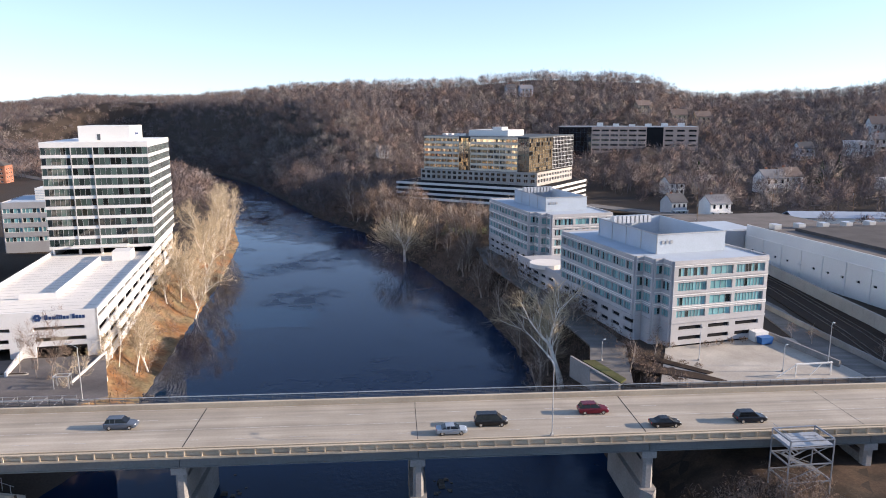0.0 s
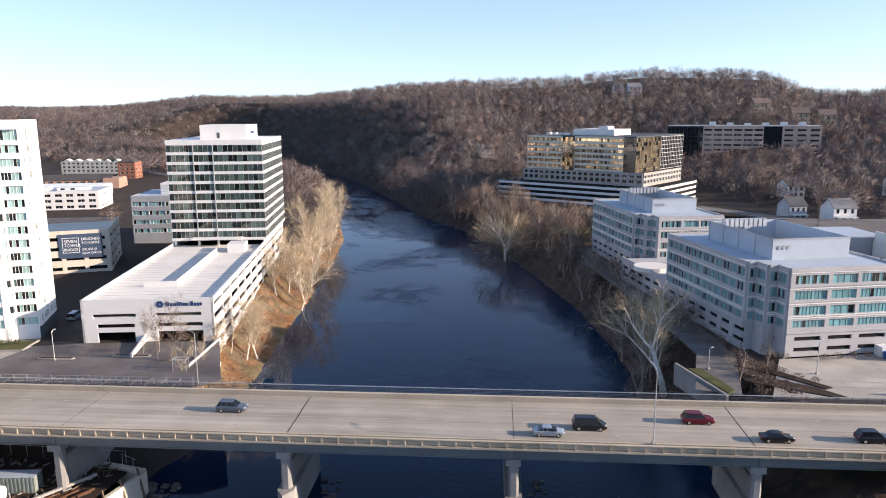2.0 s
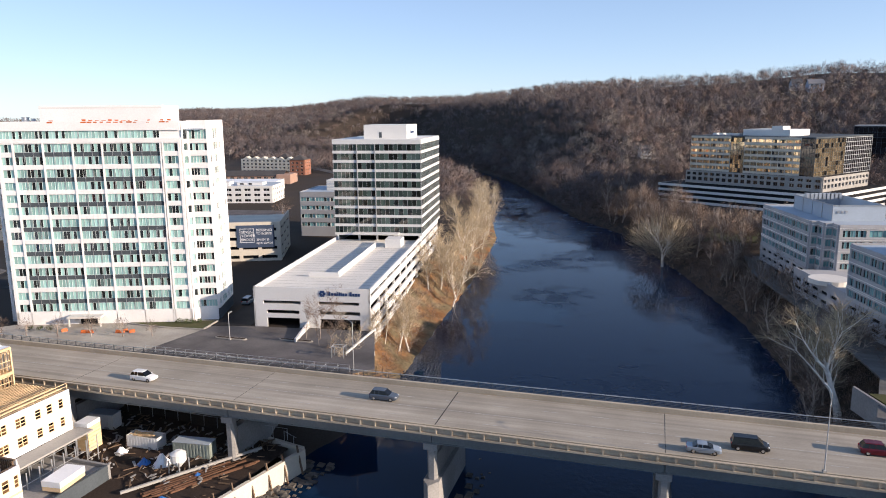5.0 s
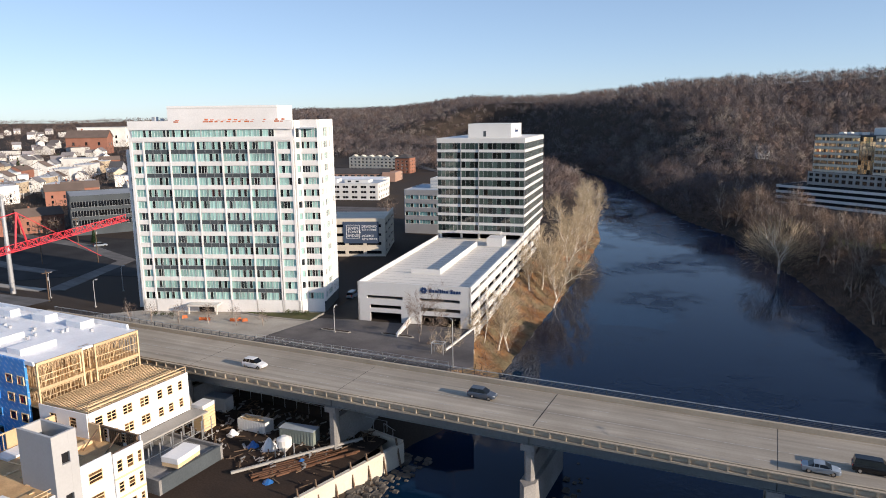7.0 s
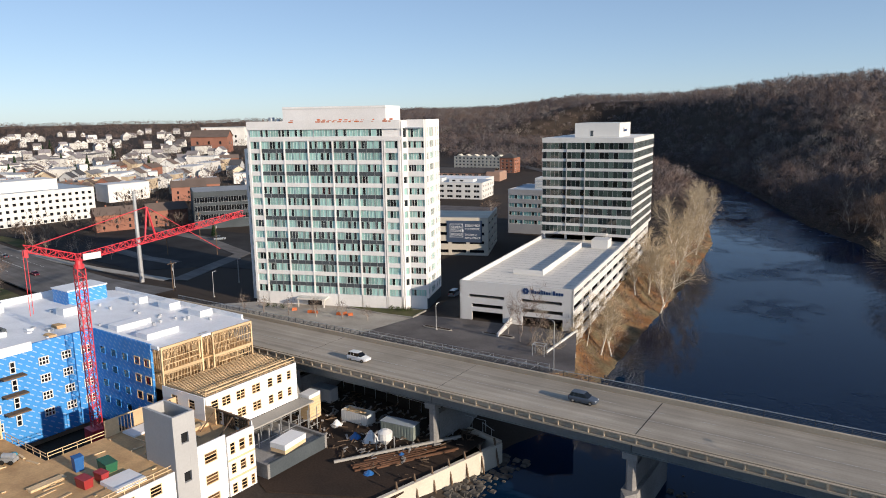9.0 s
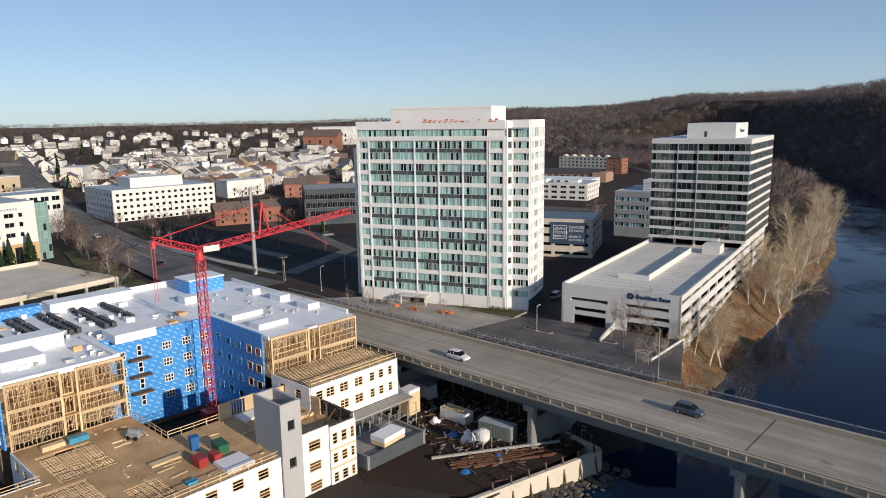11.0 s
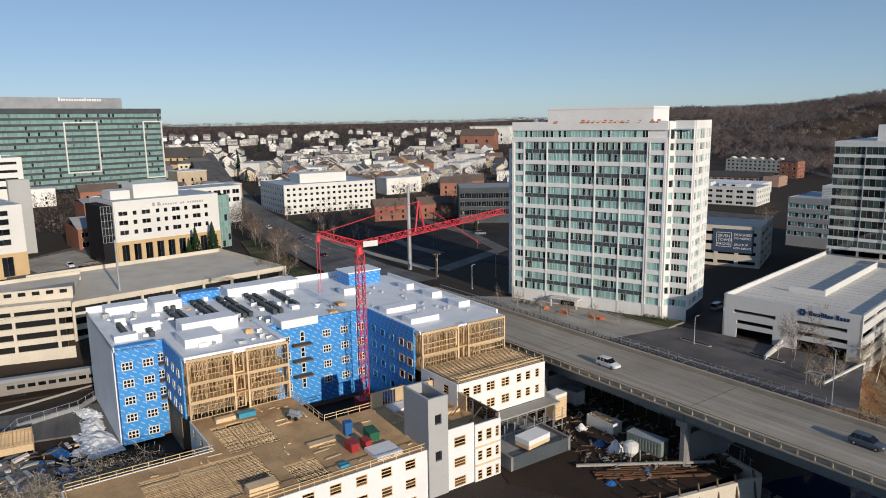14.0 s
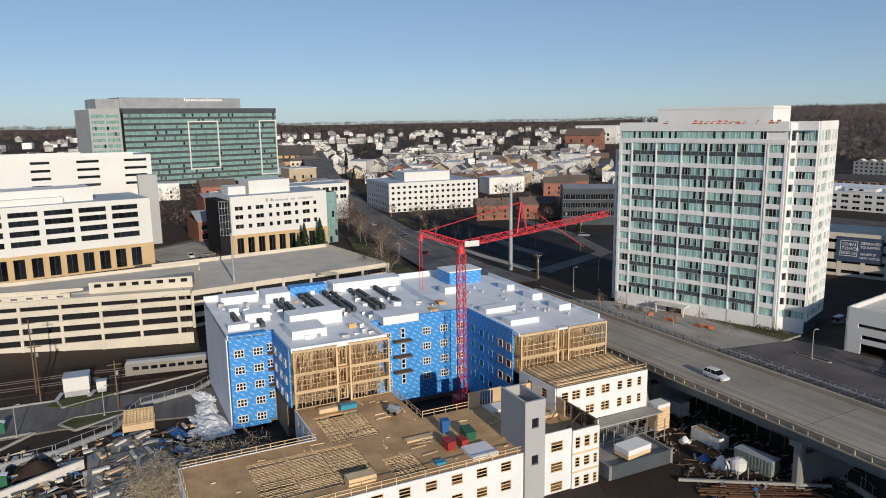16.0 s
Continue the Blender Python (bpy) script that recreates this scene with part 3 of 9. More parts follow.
# ---- riverside towers ----
def white_tower():
    t = thing("apartment_tower", pose(-157.5, 116.3, 0, 0, 0, 25), "fifteen-storey white apartment tower with teal window bands and grey spandrels", "building")
    wall, core = Shape(), Shape()
    W, F, B, D = 42.0, 43.2, 47.7, 15.5
    core.prism([(0, 0), (W, 0), (F, 1.5), (B, 1.5), (B, D), (0, D)], -1, 47.0)
    zs = [3.75 + 2.95 * i for i in range(14)]
    rows = [(z, 1.75) for z in zs]
    # main front: two narrow end bays and five wide bays of paired storeys
    bays = [(3.9 + 6.72 * i, 6.2) for i in range(5)]
    cols = [(0.8, 2.5, 3)] + [(a, w, 8) for a, w in bays] + [(38.0, 3.2, 4)]
    d = (1, 0)
    for a, b in ((0, 0.8), (3.3, 3.9), *[(x + 6.2, x + 6.72) for x, _ in bays], (37.5, 38.0), (41.2, W)):
        wall.obox((0, 0), d, a + (0.12 if a else 0), b - 0.12, 0, 0.5, 0, 44.2)
    wall.obox((0, 0), d, 0, W, 0, 0.5, -1, 3.7)
    wall.obox((0, 0), d, 0, W, 0, 0.5, 44.2, 45.2)
    wall.obox((0, 0), d, 0, W, 0, 0.5, 47.0, 49.2)
    for i, z in enumerate(zs):
        for c, w, n in cols:
            put_window(t, (0, 0), d, c, z, w, 1.85 if n != 8 else 1.92, n, 1, "glass_teal", "mullion", 0.05, 0.1)
            top = z + 1.75
            nxt = zs[i + 1] if i < 13 else 44.2
            if n == 8 and i % 2 == 0:
                part("spandrel", Shape().obox((0, 0), d, c, c + w, 0, 0.2, z + 1.92, nxt), M["grey_spandrel"], t)
                fin = Shape()
                for m in (c + 2.07, c + 4.13):
                    fin.obox((0, 0), d, m - 0.04, m + 0.04, 0.2, 0.26, z, nxt + 1.92)
                part("fin", fin, M["steel_grey"], t)
            else:
                wall.obox((0, 0), d, c - 0.25, c + w + 0.25, 0, 0.4, z + (1.92 if n == 8 else 1.85), nxt)
    for c, w, n in [(0.8, 8.8, 12), (9.8, 8.8, 12), (18.8, 8.8, 12), (27.8, 9.4, 13)]:
        put_window(t, (0, 0), d, c, 45.2, w, 1.8, n, 1, "glass_teal", "mullion", 0.05, 0.1)
    # corner facet, bay and river side
    facade(t, wall, (W, 0), (F, 1.5), -1, 48.8, rows + [(44.8, 2.4)], [(0.4, 1.1, 1)], "glass_teal")
    facade(t, wall, (F, 1.5), (B, 1.5), -1, 49.2, rows + [(44.8, 2.4)], [(0.3, 4.1, 6)], "glass_teal")
    facade(t, wall, (B, 1.5), (B, D), 3.2, 49.2, rows + [(44.8, 2.4)], [(0.8, 1.7, 2), (3.6, 4.4, 6), (9.4, 1.6, 2), (11.8, 1.6, 2)], "glass_teal")
    part("base_wall", Shape().obox((B, 1.5), (0, 1), 0, D - 1.5, 0, 0.3, -1, 3.2), M["grey_spandrel"], t, "dark grey garage wall at the foot")
    wall.box(0, B, D - 0.4, D, 47, 49)
    for i in range(7):
        wall.box(B - 0.2, B + 0.75, 7.5, 9.5, 5.5 + 5.9 * i, 6.6 + 5.9 * i)
    # recessed end wing
    core.box(-3.2, 0, 4.0, D - 2, -1, 42)
    facade(t, wall, (-3.2, 4.0), (0, 4.0), -1, 42, rows[:-1], [(0.6, 2.0, 2)], "glass_teal")
    part("wall", wall, M["wt_stone"], t)
    part("core", core, M["wt_stone"], t)
    part("roof", Shape().box(0.6, B - 0.6, 0.6, D - 0.6, 47.0, 47.3), M["roof_pale"], t)
    pent = Shape().box(9.1, 37.4, 2.5, 15.2, 47.3, 52.8)
    part("penthouse", pent, M["wt_stone"], t)
    part("penthouse_band", Shape().box(9.05, 37.45, 2.45, 15.25, 52.1, 52.4), M["white_panel"], t)
    edge = Shape()
    for i in range(26):
        x = 1.5 + i * 1.5
        if random.random() < 0.5:
            edge.box(x, x + random.uniform(0.3, 1.0), 0.5, 0.9, 49.2, 49.2 + random.uniform(0.1, 0.4))
            edge.box(x, x + random.uniform(0.6, 1.4), -0.52, -0.505, 48.75, 48.75 + random.uniform(0.1, 0.35))
    part("roof_edge_material", edge, M["orange"], t, "orange roofing material along the parapet")
    part("vent", Shape().tube((4.6, 5, 47.3), (4.6, 5, 50.2), 0.8, 0.8, 12).tube((6.5, 5, 47.3), (6.5, 5, 49.8), 0.5, 0.5, 12), M["galvanised"], t)
    # entrance canopy
    part("canopy", Shape().box(13, 21, -3.4, -0.55, 2.6, 3.0).box(13.2, 13.5, -3.2, -2.9, -0.5, 2.6).box(20.5, 20.8, -3.2, -2.9, -0.5, 2.6), M["pale_concrete"], t)
    part("entrance", Shape().box(15, 19, -0.56, -0.51, 0.3, 2.6), M["shade_black"], t, "near-black panel painted as the shaded entrance doorway")


white_tower()

GAR = pose(-102.6, 135.6, 0, 0, 0, 14)


def river_garage():
    t = thing("parking_garage", GAR, "white precast parking garage with slotted levels and roof deck", "parking garage")
    wall, W, L, top = Shape(), 28.5, 112.0, 9.4
    slabs = Shape()
    for z in (3.0, 6.2):
        slabs.box(0.4, W - 0.4, 0.4, L - 0.4, z - 0.3, z)
    part("floor_slab", slabs, M["concrete"], t)
    # near-black solid stands in for the unlit garage levels
    part("inner_wall", Shape().box(1.2, W - 1.2, 6, L - 2, 0, 8.5), M["shade_black"], t, "near-black block, painted shade behind the openings")
    # front: bands with slots, two gateways
    d = (1, 0)
    p = (0, 0)
    wall.obox(p, d, 0, W, -0.4, 0, 6.9, 10.2)
    wall.obox(p, d, 0, W, -0.4, 0, 4.6, 6.1)
    for a, b in ((0, 3.2), (11.2, 16.2), (26.0, W)):
        wall.obox(p, d, a, b, -0.4, 0, -0.5, 4.6)
    wall.obox(p, d, 3.2, 11.2, -0.4, 0, 2.7, 3.75)
    wall.obox(p, d, 16.2, 26.0, -0.4, 0, 2.7, 3.75)
    for a, b in ((0, 2.4), (11.6, 16.0), (25.8, W)):
        wall.obox(p, d, a, b, -0.4, -0.02, 6.1, 6.9)
    # river side: sloping ramps give long slanted slots
    for z in (-3.2, 0.0, 3.2, 6.4, 9.0):
        part("spandrel_panel", Shape().obox((W, 0), (0, 1), 0, L, -0.4, 0.02, z - 0.1, z + (1.75 if z < 9 else 1.2)), M["garage_panel"], t)
    for i in range(13):
        part("pier", Shape().obox((W, 0), (0, 1), i * 9.27, i * 9.27 + 0.75, -0.5, -0.05, -4, 9.0), M["garage_panel"], t)
    wall.obox((0, L), (0, -1), 0, L, -0.4, 0, -0.5, 10.2)
    part("wall", wall, M["garage_panel"], t)
    part("roof_deck", Shape().box(0.4, W - 0.4, 0.4, 72, top - 0.5, top - 0.25), M["pale_concrete"], t)
    tees = Shape()
    for i in range(22):
        tees.box(0.5, W - 0.5, 2 + i * 3.0, 2.16 + i * 3.0, top - 0.246, top - 0.238)
    part("deck_joint", tees, M["concrete"], t)
    # roof ramp with its long parapets
    ramp = Shape().box(16.2, 16.5, 16, 58, top - 0.3, top + 1.3).box(8.5, 16.2, 16, 16.3, top - 0.3, top + 1.0)
    for i in range(14):
        ramp.box(15.9, 16.2, 22 + i * 2.4, 23.2 + i * 2.4, top + 0.2, top + 1.1)
    part("ramp_parapet", ramp, M["garage_panel"], t)
    part("lift_house", Shape().box(19.5, 24.5, 58, 64, top - 0.3, top + 2.4), M["garage_panel"], t)
    marks = Shape()
    for row in (4.5, 9.0, 21.5):
        for i in range(19):
            marks.box(row, row + 4.6, 3 + i * 2.75, 3.1 + i * 2.75, top - 0.236, top - 0.23)
    part("bay_line", marks, M["paint_white"], t)
    # sign: a round device, and lettering as on the wall
    sign = thing("garage_sign", GAR, "dark blue sign with a round device on the garage", "sign")
    dev = Shape()
    for i in range(6):
        a = i * math.pi / 3
        dev.tube((17.0 + 0.5 * math.cos(a), -0.03, 8.9 + 0.5 * math.sin(a)), (17.0 + 0.5 * math.cos(a), -0.12, 8.9 + 0.5 * math.sin(a)), 0.33, n=8)
    part("emblem", dev, M["logo_blue"], sign)
    x = 18.3
    for i, (w, h) in enumerate([(0.7, 1.0), (0.5, 0.65), (0.75, 0.65), (0.25, 1.0), (0.25, 0.9), (0.3, 0.85), (0.5, 0.65), (0.5, 0.65), (0, 0), (0.55, 1.0), (0.5, 0.65), (0.5, 0.65), (0.5, 0.65)]):
        if w:
            part("letter", Shape().box(x, x + w, -0.12, -0.03, 8.45, 8.45 + h), M["logo_blue"], sign)
        x += (w or 0.3) + 0.14


river_garage()


def glass_tower():
    t = thing("office_tower", GAR, "ten-storey green glass office tower with white floor bands", "building")
    x0, x1, y0, y1, z0, n, step = 0.0, 29.2, 70.5, 112.5, 10.9, 10, 3.0
    top = z0 + n * step
    part("core", Shape().box(x0 + 0.5, x1 - 0.5, y0 + 0.5, y1 - 0.5, z0 + 0.1, top), M["shade_black"], t)
    for i in range(n + 1):
        z = z0 + i * step
        part("floor_band", Shape().box(x0 - 0.12, x1 + 0.12, y0 - 0.12, y1 + 0.12, z - 0.05, z - 0.05 + (0.85 if i < n else 1.5)), M["white_panel"], t)
    for i in range(n):
        z = z0 + i * step + 0.8
        for s, w, k in ((0.1, 8.0, 6), (8.2, 5.9, 4), (14.2, 14.9, 10)):
            put_window(t, (x0, y0), (1, 0), s, z, w, step - 0.85, k, 1, "glass_green", "steel_grey", 0.06, 0.02)
        for s, w in ((0.1, 20.8), (21.0, 20.8)):
            put_window(t, (x1, y0), (0, 1), s, z, w, step - 0.85, 14, 1, "glass_green", "steel_grey", 0.06, 0.02)
    fins = Shape()
    for x in (8.1, 14.1):
        fins.box(x - 0.1, x + 0.1, y0 - 0.35, y0, z0, top)
    part("fin", fins, M["steel_grey"], t)
    col = Shape()
    for x in (0.8, 8.1, 14.1, 21.5, 28.4):
        for y in (70.9, 82, 96, 111):
            col.tube((x, y, 9.1), (x, y, z0), 0.4, n=10)
    part("column", col, M["white_panel"], t)
    part("canopy", Shape().box(6.5, 22, 67.2, 70.3, 11.6, 12.0), M["white_panel"], t)
    part("roof", Shape().box(x0 + 0.6, x1 - 0.6, y0 + 0.6, y1 - 0.6, top - 0.2, top + 0.2), M["roof_grey"], t)
    part("penthouse", Shape().box(9.0, 23.5, 77, 97, top + 0.2, top + 6.0), M["white_panel"], t)
    part("louvre", Shape().box(14.2, 15.1, 76.95, 76.99, top + 1.8, top + 3.6), M["grey_spandrel"], t)
    bars = Shape()
    for i in range(6):
        bars.box(23.52, 23.6, 84 + i * 1.1, 84.8 + i * 1.1, top + 3.1, top + 3.1 + (1.3 if i == 0 else 0.7))
    part("sign_bar", bars, M["logo_blue"], t, "dark logo bars on the penthouse")
    # terrace over the river side garage slots
    wall = Shape()
    for z in (9.0,):
        wall.obox((28.5, 70), (0, 1), 0, 42, 0.03, 0.1, z, z + 1.9)
    part("terrace_wall", wall, M["white_panel"], t)


glass_tower()


# ---- west bank offices ----
def stepped_office(at, label, depth, cols_left, wide=25.0):
    """A grey-white office block: four office storeys over two of parking, with a notched corner and a screened roof plant."""
    t = thing("office_building", at, label, "building")
    W, top = wide, 19.3
    wall, core = Shape(), Shape()
    outline = [(4.5, 0), (W, 0), (W, depth), (0, depth), (0, 7.5), (2.2, 7.5), (2.2, 3.6), (4.5, 3.6)]
    core.prism(outline, -2, top - 0.6)
    office = [(15.85, 1.9), (12.6, 1.9), (9.35, 1.9), (6.7, 1.6)]
    slots = [(3.9, 0.9), (1.6, 0.9)]
    ends = [(4.5, 0), (W, 0), (W, depth), (0, depth), (0, 7.5), (2.2, 7.5), (2.2, 3.6), (4.5, 3.6)]
    f = (wide - 4.5) / 20.5
    spans = {0: [(0.9 * f, 6.2 * f, 9), (7.9 * f, 4.8 * f, 4), (13.4 * f, 6.4 * f, 9)], 1: even(depth, 6, depth / 6 - 1.0, 1, 6), 2: [],
             3: cols_left, 4: [(0.3, 1.6, 2)], 5: [(0.4, 3.0, 4)], 6: [(0.3, 1.7, 2)], 7: [(0.4, 2.8, 4)]}
    voids, ledge = Shape(), Shape()
    for i, p in enumerate(ends):
        q = ends[(i + 1) % len(ends)]
        d, l = way(p, q)
        facade(t, wall, p, q, 5.4, top, office, spans[i], "glass_wb", "steel_grey", 0.45, 0.05)
        gaps = {0: [(1.6 * f, 5.0 * f), (8.0 * f, 4.6 * f), (14.0 * f, 5.2 * f)], 3: [(2 + 5.2 * k, 3.4) for k in range(int(depth / 5.2) - 1)]}.get(i, [])
        facade(t, wall, p, q, 0.6 if i in (0, 7) else -2, 5.4, slots, [(a, w, 1) for a, w in gaps], thick=0.45, void=voids)
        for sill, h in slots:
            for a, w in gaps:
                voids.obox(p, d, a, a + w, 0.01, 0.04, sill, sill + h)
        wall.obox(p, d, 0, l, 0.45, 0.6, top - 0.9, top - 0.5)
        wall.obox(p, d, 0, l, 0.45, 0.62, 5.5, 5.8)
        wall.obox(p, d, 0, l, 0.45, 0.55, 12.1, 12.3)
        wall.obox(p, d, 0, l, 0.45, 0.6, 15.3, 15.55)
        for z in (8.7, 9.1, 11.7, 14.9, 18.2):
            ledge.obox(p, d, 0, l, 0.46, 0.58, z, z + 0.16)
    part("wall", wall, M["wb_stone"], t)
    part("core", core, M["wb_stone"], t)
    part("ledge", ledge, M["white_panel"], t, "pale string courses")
    # near-black sheets put the shade of the openings into the colour
    part("parking_slot", voids, M["shade_black"], t, "near-black sheets painted as the shade in the parking slots")
    part("ground_opening", Shape().box(5.5, wide - 1.0, -0.03, 0.0, -1.6, 0.55), M["shade_black"], t)
    part("roof", Shape().prism([(x * 0.985 + 0.2, y * 0.985 + 0.3) for x, y in outline], top - 0.6, top - 0.35), M["roof_pale"], t)
    # plant screen
    sx0, sx1, sy0, sy1 = 6.5, wide - 4.0, 9.5, depth - 8
    for x0, x1, y0, y1 in ((sx0, sx1, sy0, sy0 + 0.2), (sx0, sx0 + 0.2, sy0 + 0.2, sy1), (sx1 - 0.2, sx1, sy0 + 0.2, sy1), (sx0, sx1, sy1, sy1 + 0.2)):
        part("screen_panel", Shape().box(x0, x1, y0, y1, top - 0.35, top + 4.2), M["roof_pale"], t)
    ribs = Shape()
    for y in np.arange(sy0, sy1 + 0.1, (sy1 - sy0) / 4):
        ribs.box(sx0 - 0.12, sx0, y - 0.12, y + 0.12, top - 0.3, top + 4.2)
    ribs.box(sx0 - 0.1, sx1 + 0.1, sy0 - 0.1, sy0, top + 3.95, top + 4.25).box(sx0 - 0.1, sx0, sy0, sy1, top + 3.95, top + 4.25)
    part("screen_rib", ribs, M["steel_grey"], t)
    fans = Shape()
    for k in range(3):
        fans.tube((8 + k * 1.1, sy0 - 0.06, top + 2.3), (8 + k * 1.1, sy0 - 0.14, top + 2.3), 0.42, n=14)
    part("vent", fans, M["steel_grey"], t)
    units = Shape()
    for k in range(9):
        units.box(9 + k * 1.25, 9.9 + k * 1.25, sy1 - 3, sy1 - 1.2, top + 3.0, top + 4.9)
    part("plant_unit", units, M["galvanised"], t)
    return t


WB1 = pose(42.6, 147.4, 0, 0, 0, 17.5)
stepped_office(WB1, "grey-white office block over parking levels beside the river", 44, even(36.5, 12, 2.7, 0.5, 4), 28.6)
WB2 = pose(26.2, 219.0, 0, 0, 0, 16.0)
stepped_office(WB2, "second grey-white stepped office block behind the first", 46, even(38.5, 12, 2.8, 0.5, 4))
podium = thing("parking_podium", WB1, "low concrete parking podium joining two office blocks", "building")
pw, pv = Shape(), Shape()
facade(podium, pw, (0, 74), (0, 44.2), -2, 7.2, [(3.9, 0.9), (1.6, 0.9)], [(1.5 + 5.2 * k, 3.4, 1) for k in range(5)], thick=0.4, void=pv)
pw.box(0.02, 22, 44.5, 74, -2, 6.4)
for k in range(5):
    for z in (3.9, 1.6):
        pv.box(-0.04, -0.005, 74 - 1.5 - 5.2 * k - 3.4, 74 - 1.5 - 5.2 * k, z, z + 0.9)
part("wall", pw, M["wb_stone"], podium)
part("parking_slot", pv, M["shade_black"], podium)
terrace = Shape()
terrace.prism([(2 + 5 * math.cos(a), 58 + 5 * math.sin(a)) for a in np.linspace(0, 2 * math.pi, 20, endpoint=False)], 6.4, 7.6)
part("terrace", terrace, M["pale_concrete"], podium)


def long_works():
    """The long pale industrial hall beyond the tracks."""
    t = thing("industrial_hall", pose(102.9, 226.5, 0, 0, 0, 12), "long pale industrial hall with flat roofs and small windows", "building")
    wall = Shape()
    p, q = (0, 14), (0, -100)
    core = Shape().box(0, 60, -100, 14, -4, 12.2)
    part("core", core, M["hall_panel"], t)
    d, l = way((0, 14), (0, -100))
    facade(t, wall, (0, 14), (0, -100), -4, 13.2, [(4.6, 0.8)], even(114, 19, 1.3, 1, 1), "glass_dark", "white_panel", 0.4)
    for k in range(13):
        wall.obox((0, 14), d, k * 9.2, k * 9.2 + 0.5, 0.4, 0.7, -4, 9.6)
    wall.obox((0, 14), d, 0, 114, 0.4, 0.6, 9.3, 9.7)
    part("wall", wall, M["garage_panel"], t)
    part("roof", Shape().box(0.5, 59, -99, 13, 12.2, 12.6), M["roof_brown"], t)
    part("dark_roof", Shape().box(9, 56, -82, 2, 12.61, 13.6), M["roof_dark"], t, "dark raised roof field")
    part("wing", Shape().box(-24, 38, 14.5, 52, -2, 11.0), M["hall_panel"], t)
    part("white_roof", Shape().box(-23, 4, 15.5, 34, 11.0, 11.35), M["roof_pale"], t, "white wing roof")
    part("grey_roof", Shape().box(-23, 4, 34.2, 51, 11.0, 11.3).box(4.2, 37, 15.5, 51, 11.0, 11.3), M["roof_brown"], t)
    units = Shape()
    for k in range(5):
        units.box(4 + k * 9, 6.5 + k * 9, 5.5, 8.5, 12.6, 14.2)
    part("roof_unit", units, M["galvanised"], t)
    part("dock", Shape().box(-0.75, -0.41, -68, -60, -2.5, 2.0), M["shade_black"], t, "near-black panel painted as the shade of a loading bay")


long_works()


def glass_office():
    t = thing("office_building", pose(-18.5, 432, 0, 0, 0, -30), "bronze and dark glass office block over a white parking podium", "building")
    L, R, z0, top = 69, 68, 12.0, 37.4
    part("core", Shape().box(0.3, L - 0.3, 0.3, R - 0.3, z0 - 14, top - 0.4), M["shade_black"], t)
    wall, piers, dark = Shape(), Shape(), Shape()
    rows = [(z0 + 7.2 + 3.05 * k, 1.75) for k in range(6)]
    facade(t, wall, (0, 0), (24, 0), z0 + 6, top, rows, even(24, 6, 3.75, 0, 3), "glass_gold", "grey_spandrel", 0.35)
    facade(t, wall, (32, 0), (62, 0), z0 + 6, top, rows, even(30, 8, 3.5, 0, 3), "glass_gold", "grey_spandrel", 0.35)
    part("wall", wall, M["tan_concrete"], t)
    for a, b in ((24, 32), (62, L)):
        put_window(t, (0, 0), (1, 0), a, z0 + 6, b - a, top - z0 - 6.6, 5, 8, "glass_gold" if a < 30 else "glass_dark", "grey_spandrel", 0.1, 0.0)
    put_window(t, (L, 0), (0, 1), 0, z0 + 6, 34, top - z0 - 6.6, 14, 8, "glass_gold", "grey_spandrel", 0.1, 0.0)
    put_window(t, (L, 0), (0, 1), 34, z0 + 6, 33.5, top - z0 - 6.6, 14, 8, "glass_dark", "galvanised", 0.25, 0.0)
    part("roof", Shape().box(0, L, 0, R, top - 0.4, top + 0.2), M["grey_spandrel"], t)
    pent = Shape().box(24, 50, 12, 34, top + 0.2, top + 3.6).box(40, 46, 12, 20, top + 3.6, top + 5.4)
    for k in range(4):
        pent.box(8 + k * 4, 10.4 + k * 4, 8, 11, top + 0.2, top + 1.4)
    part("penthouse", pent, M["white_panel"], t)
    # arcade storey and stepped lower wing
    arc = Shape()
    facade(t, arc, (-1, -2), (64, -2), z0 - 1, z0 + 6, [(z0 + 0.6, 1.9), (z0 + 3.6, 1.5)], even(65, 18, 2.3, 0, 2), "glass_dark", "grey_spandrel", 0.5)
    facade(t, arc, (L + 6, -3), (L + 6, 50), z0 - 1, z0 + 6.4, [(z0 + 0.6, 1.9), (z0 + 3.6, 1.5)], even(53, 13, 2.6, 0, 2), "glass_dark", "white_panel", 0.5)
    facade(t, arc, (58, -3), (L + 6, -3), z0 - 1, z0 + 6.4, [(z0 + 0.6, 1.9), (z0 + 3.6, 1.5)], even(17, 4, 2.6, 0, 2), "glass_dark", "white_panel", 0.5)
    part("arcade", arc, M["concrete"], t)
    part("arcade_core", Shape().box(-0.9, 63.9, -1.9, 0.2, z0 - 6, z0 + 5.7).box(58.1, L + 5.9, -2.9, 49, z0 - 6, z0 + 6.0), M["shade_black"], t)
    # parking podium
    pod = Shape()
    for k in range(5):
        z = z0 - 15 + k * 3.0
        pod.box(-14, L + 12, -9.4, -9.0, z, z + 1.35).box(L + 12, L + 12.4, -9.4, 60, z, z + 1.35).box(-14.4, -14, -9.4, 40, z, z + 1.35)
    part("podium_band", pod, M["white_panel"], t)
    part("podium_core", Shape().box(-13.6, L + 11.6, -8.4, 60, z0 - 16, z0 - 1.6), M["shade_black"], t)


glass_office()


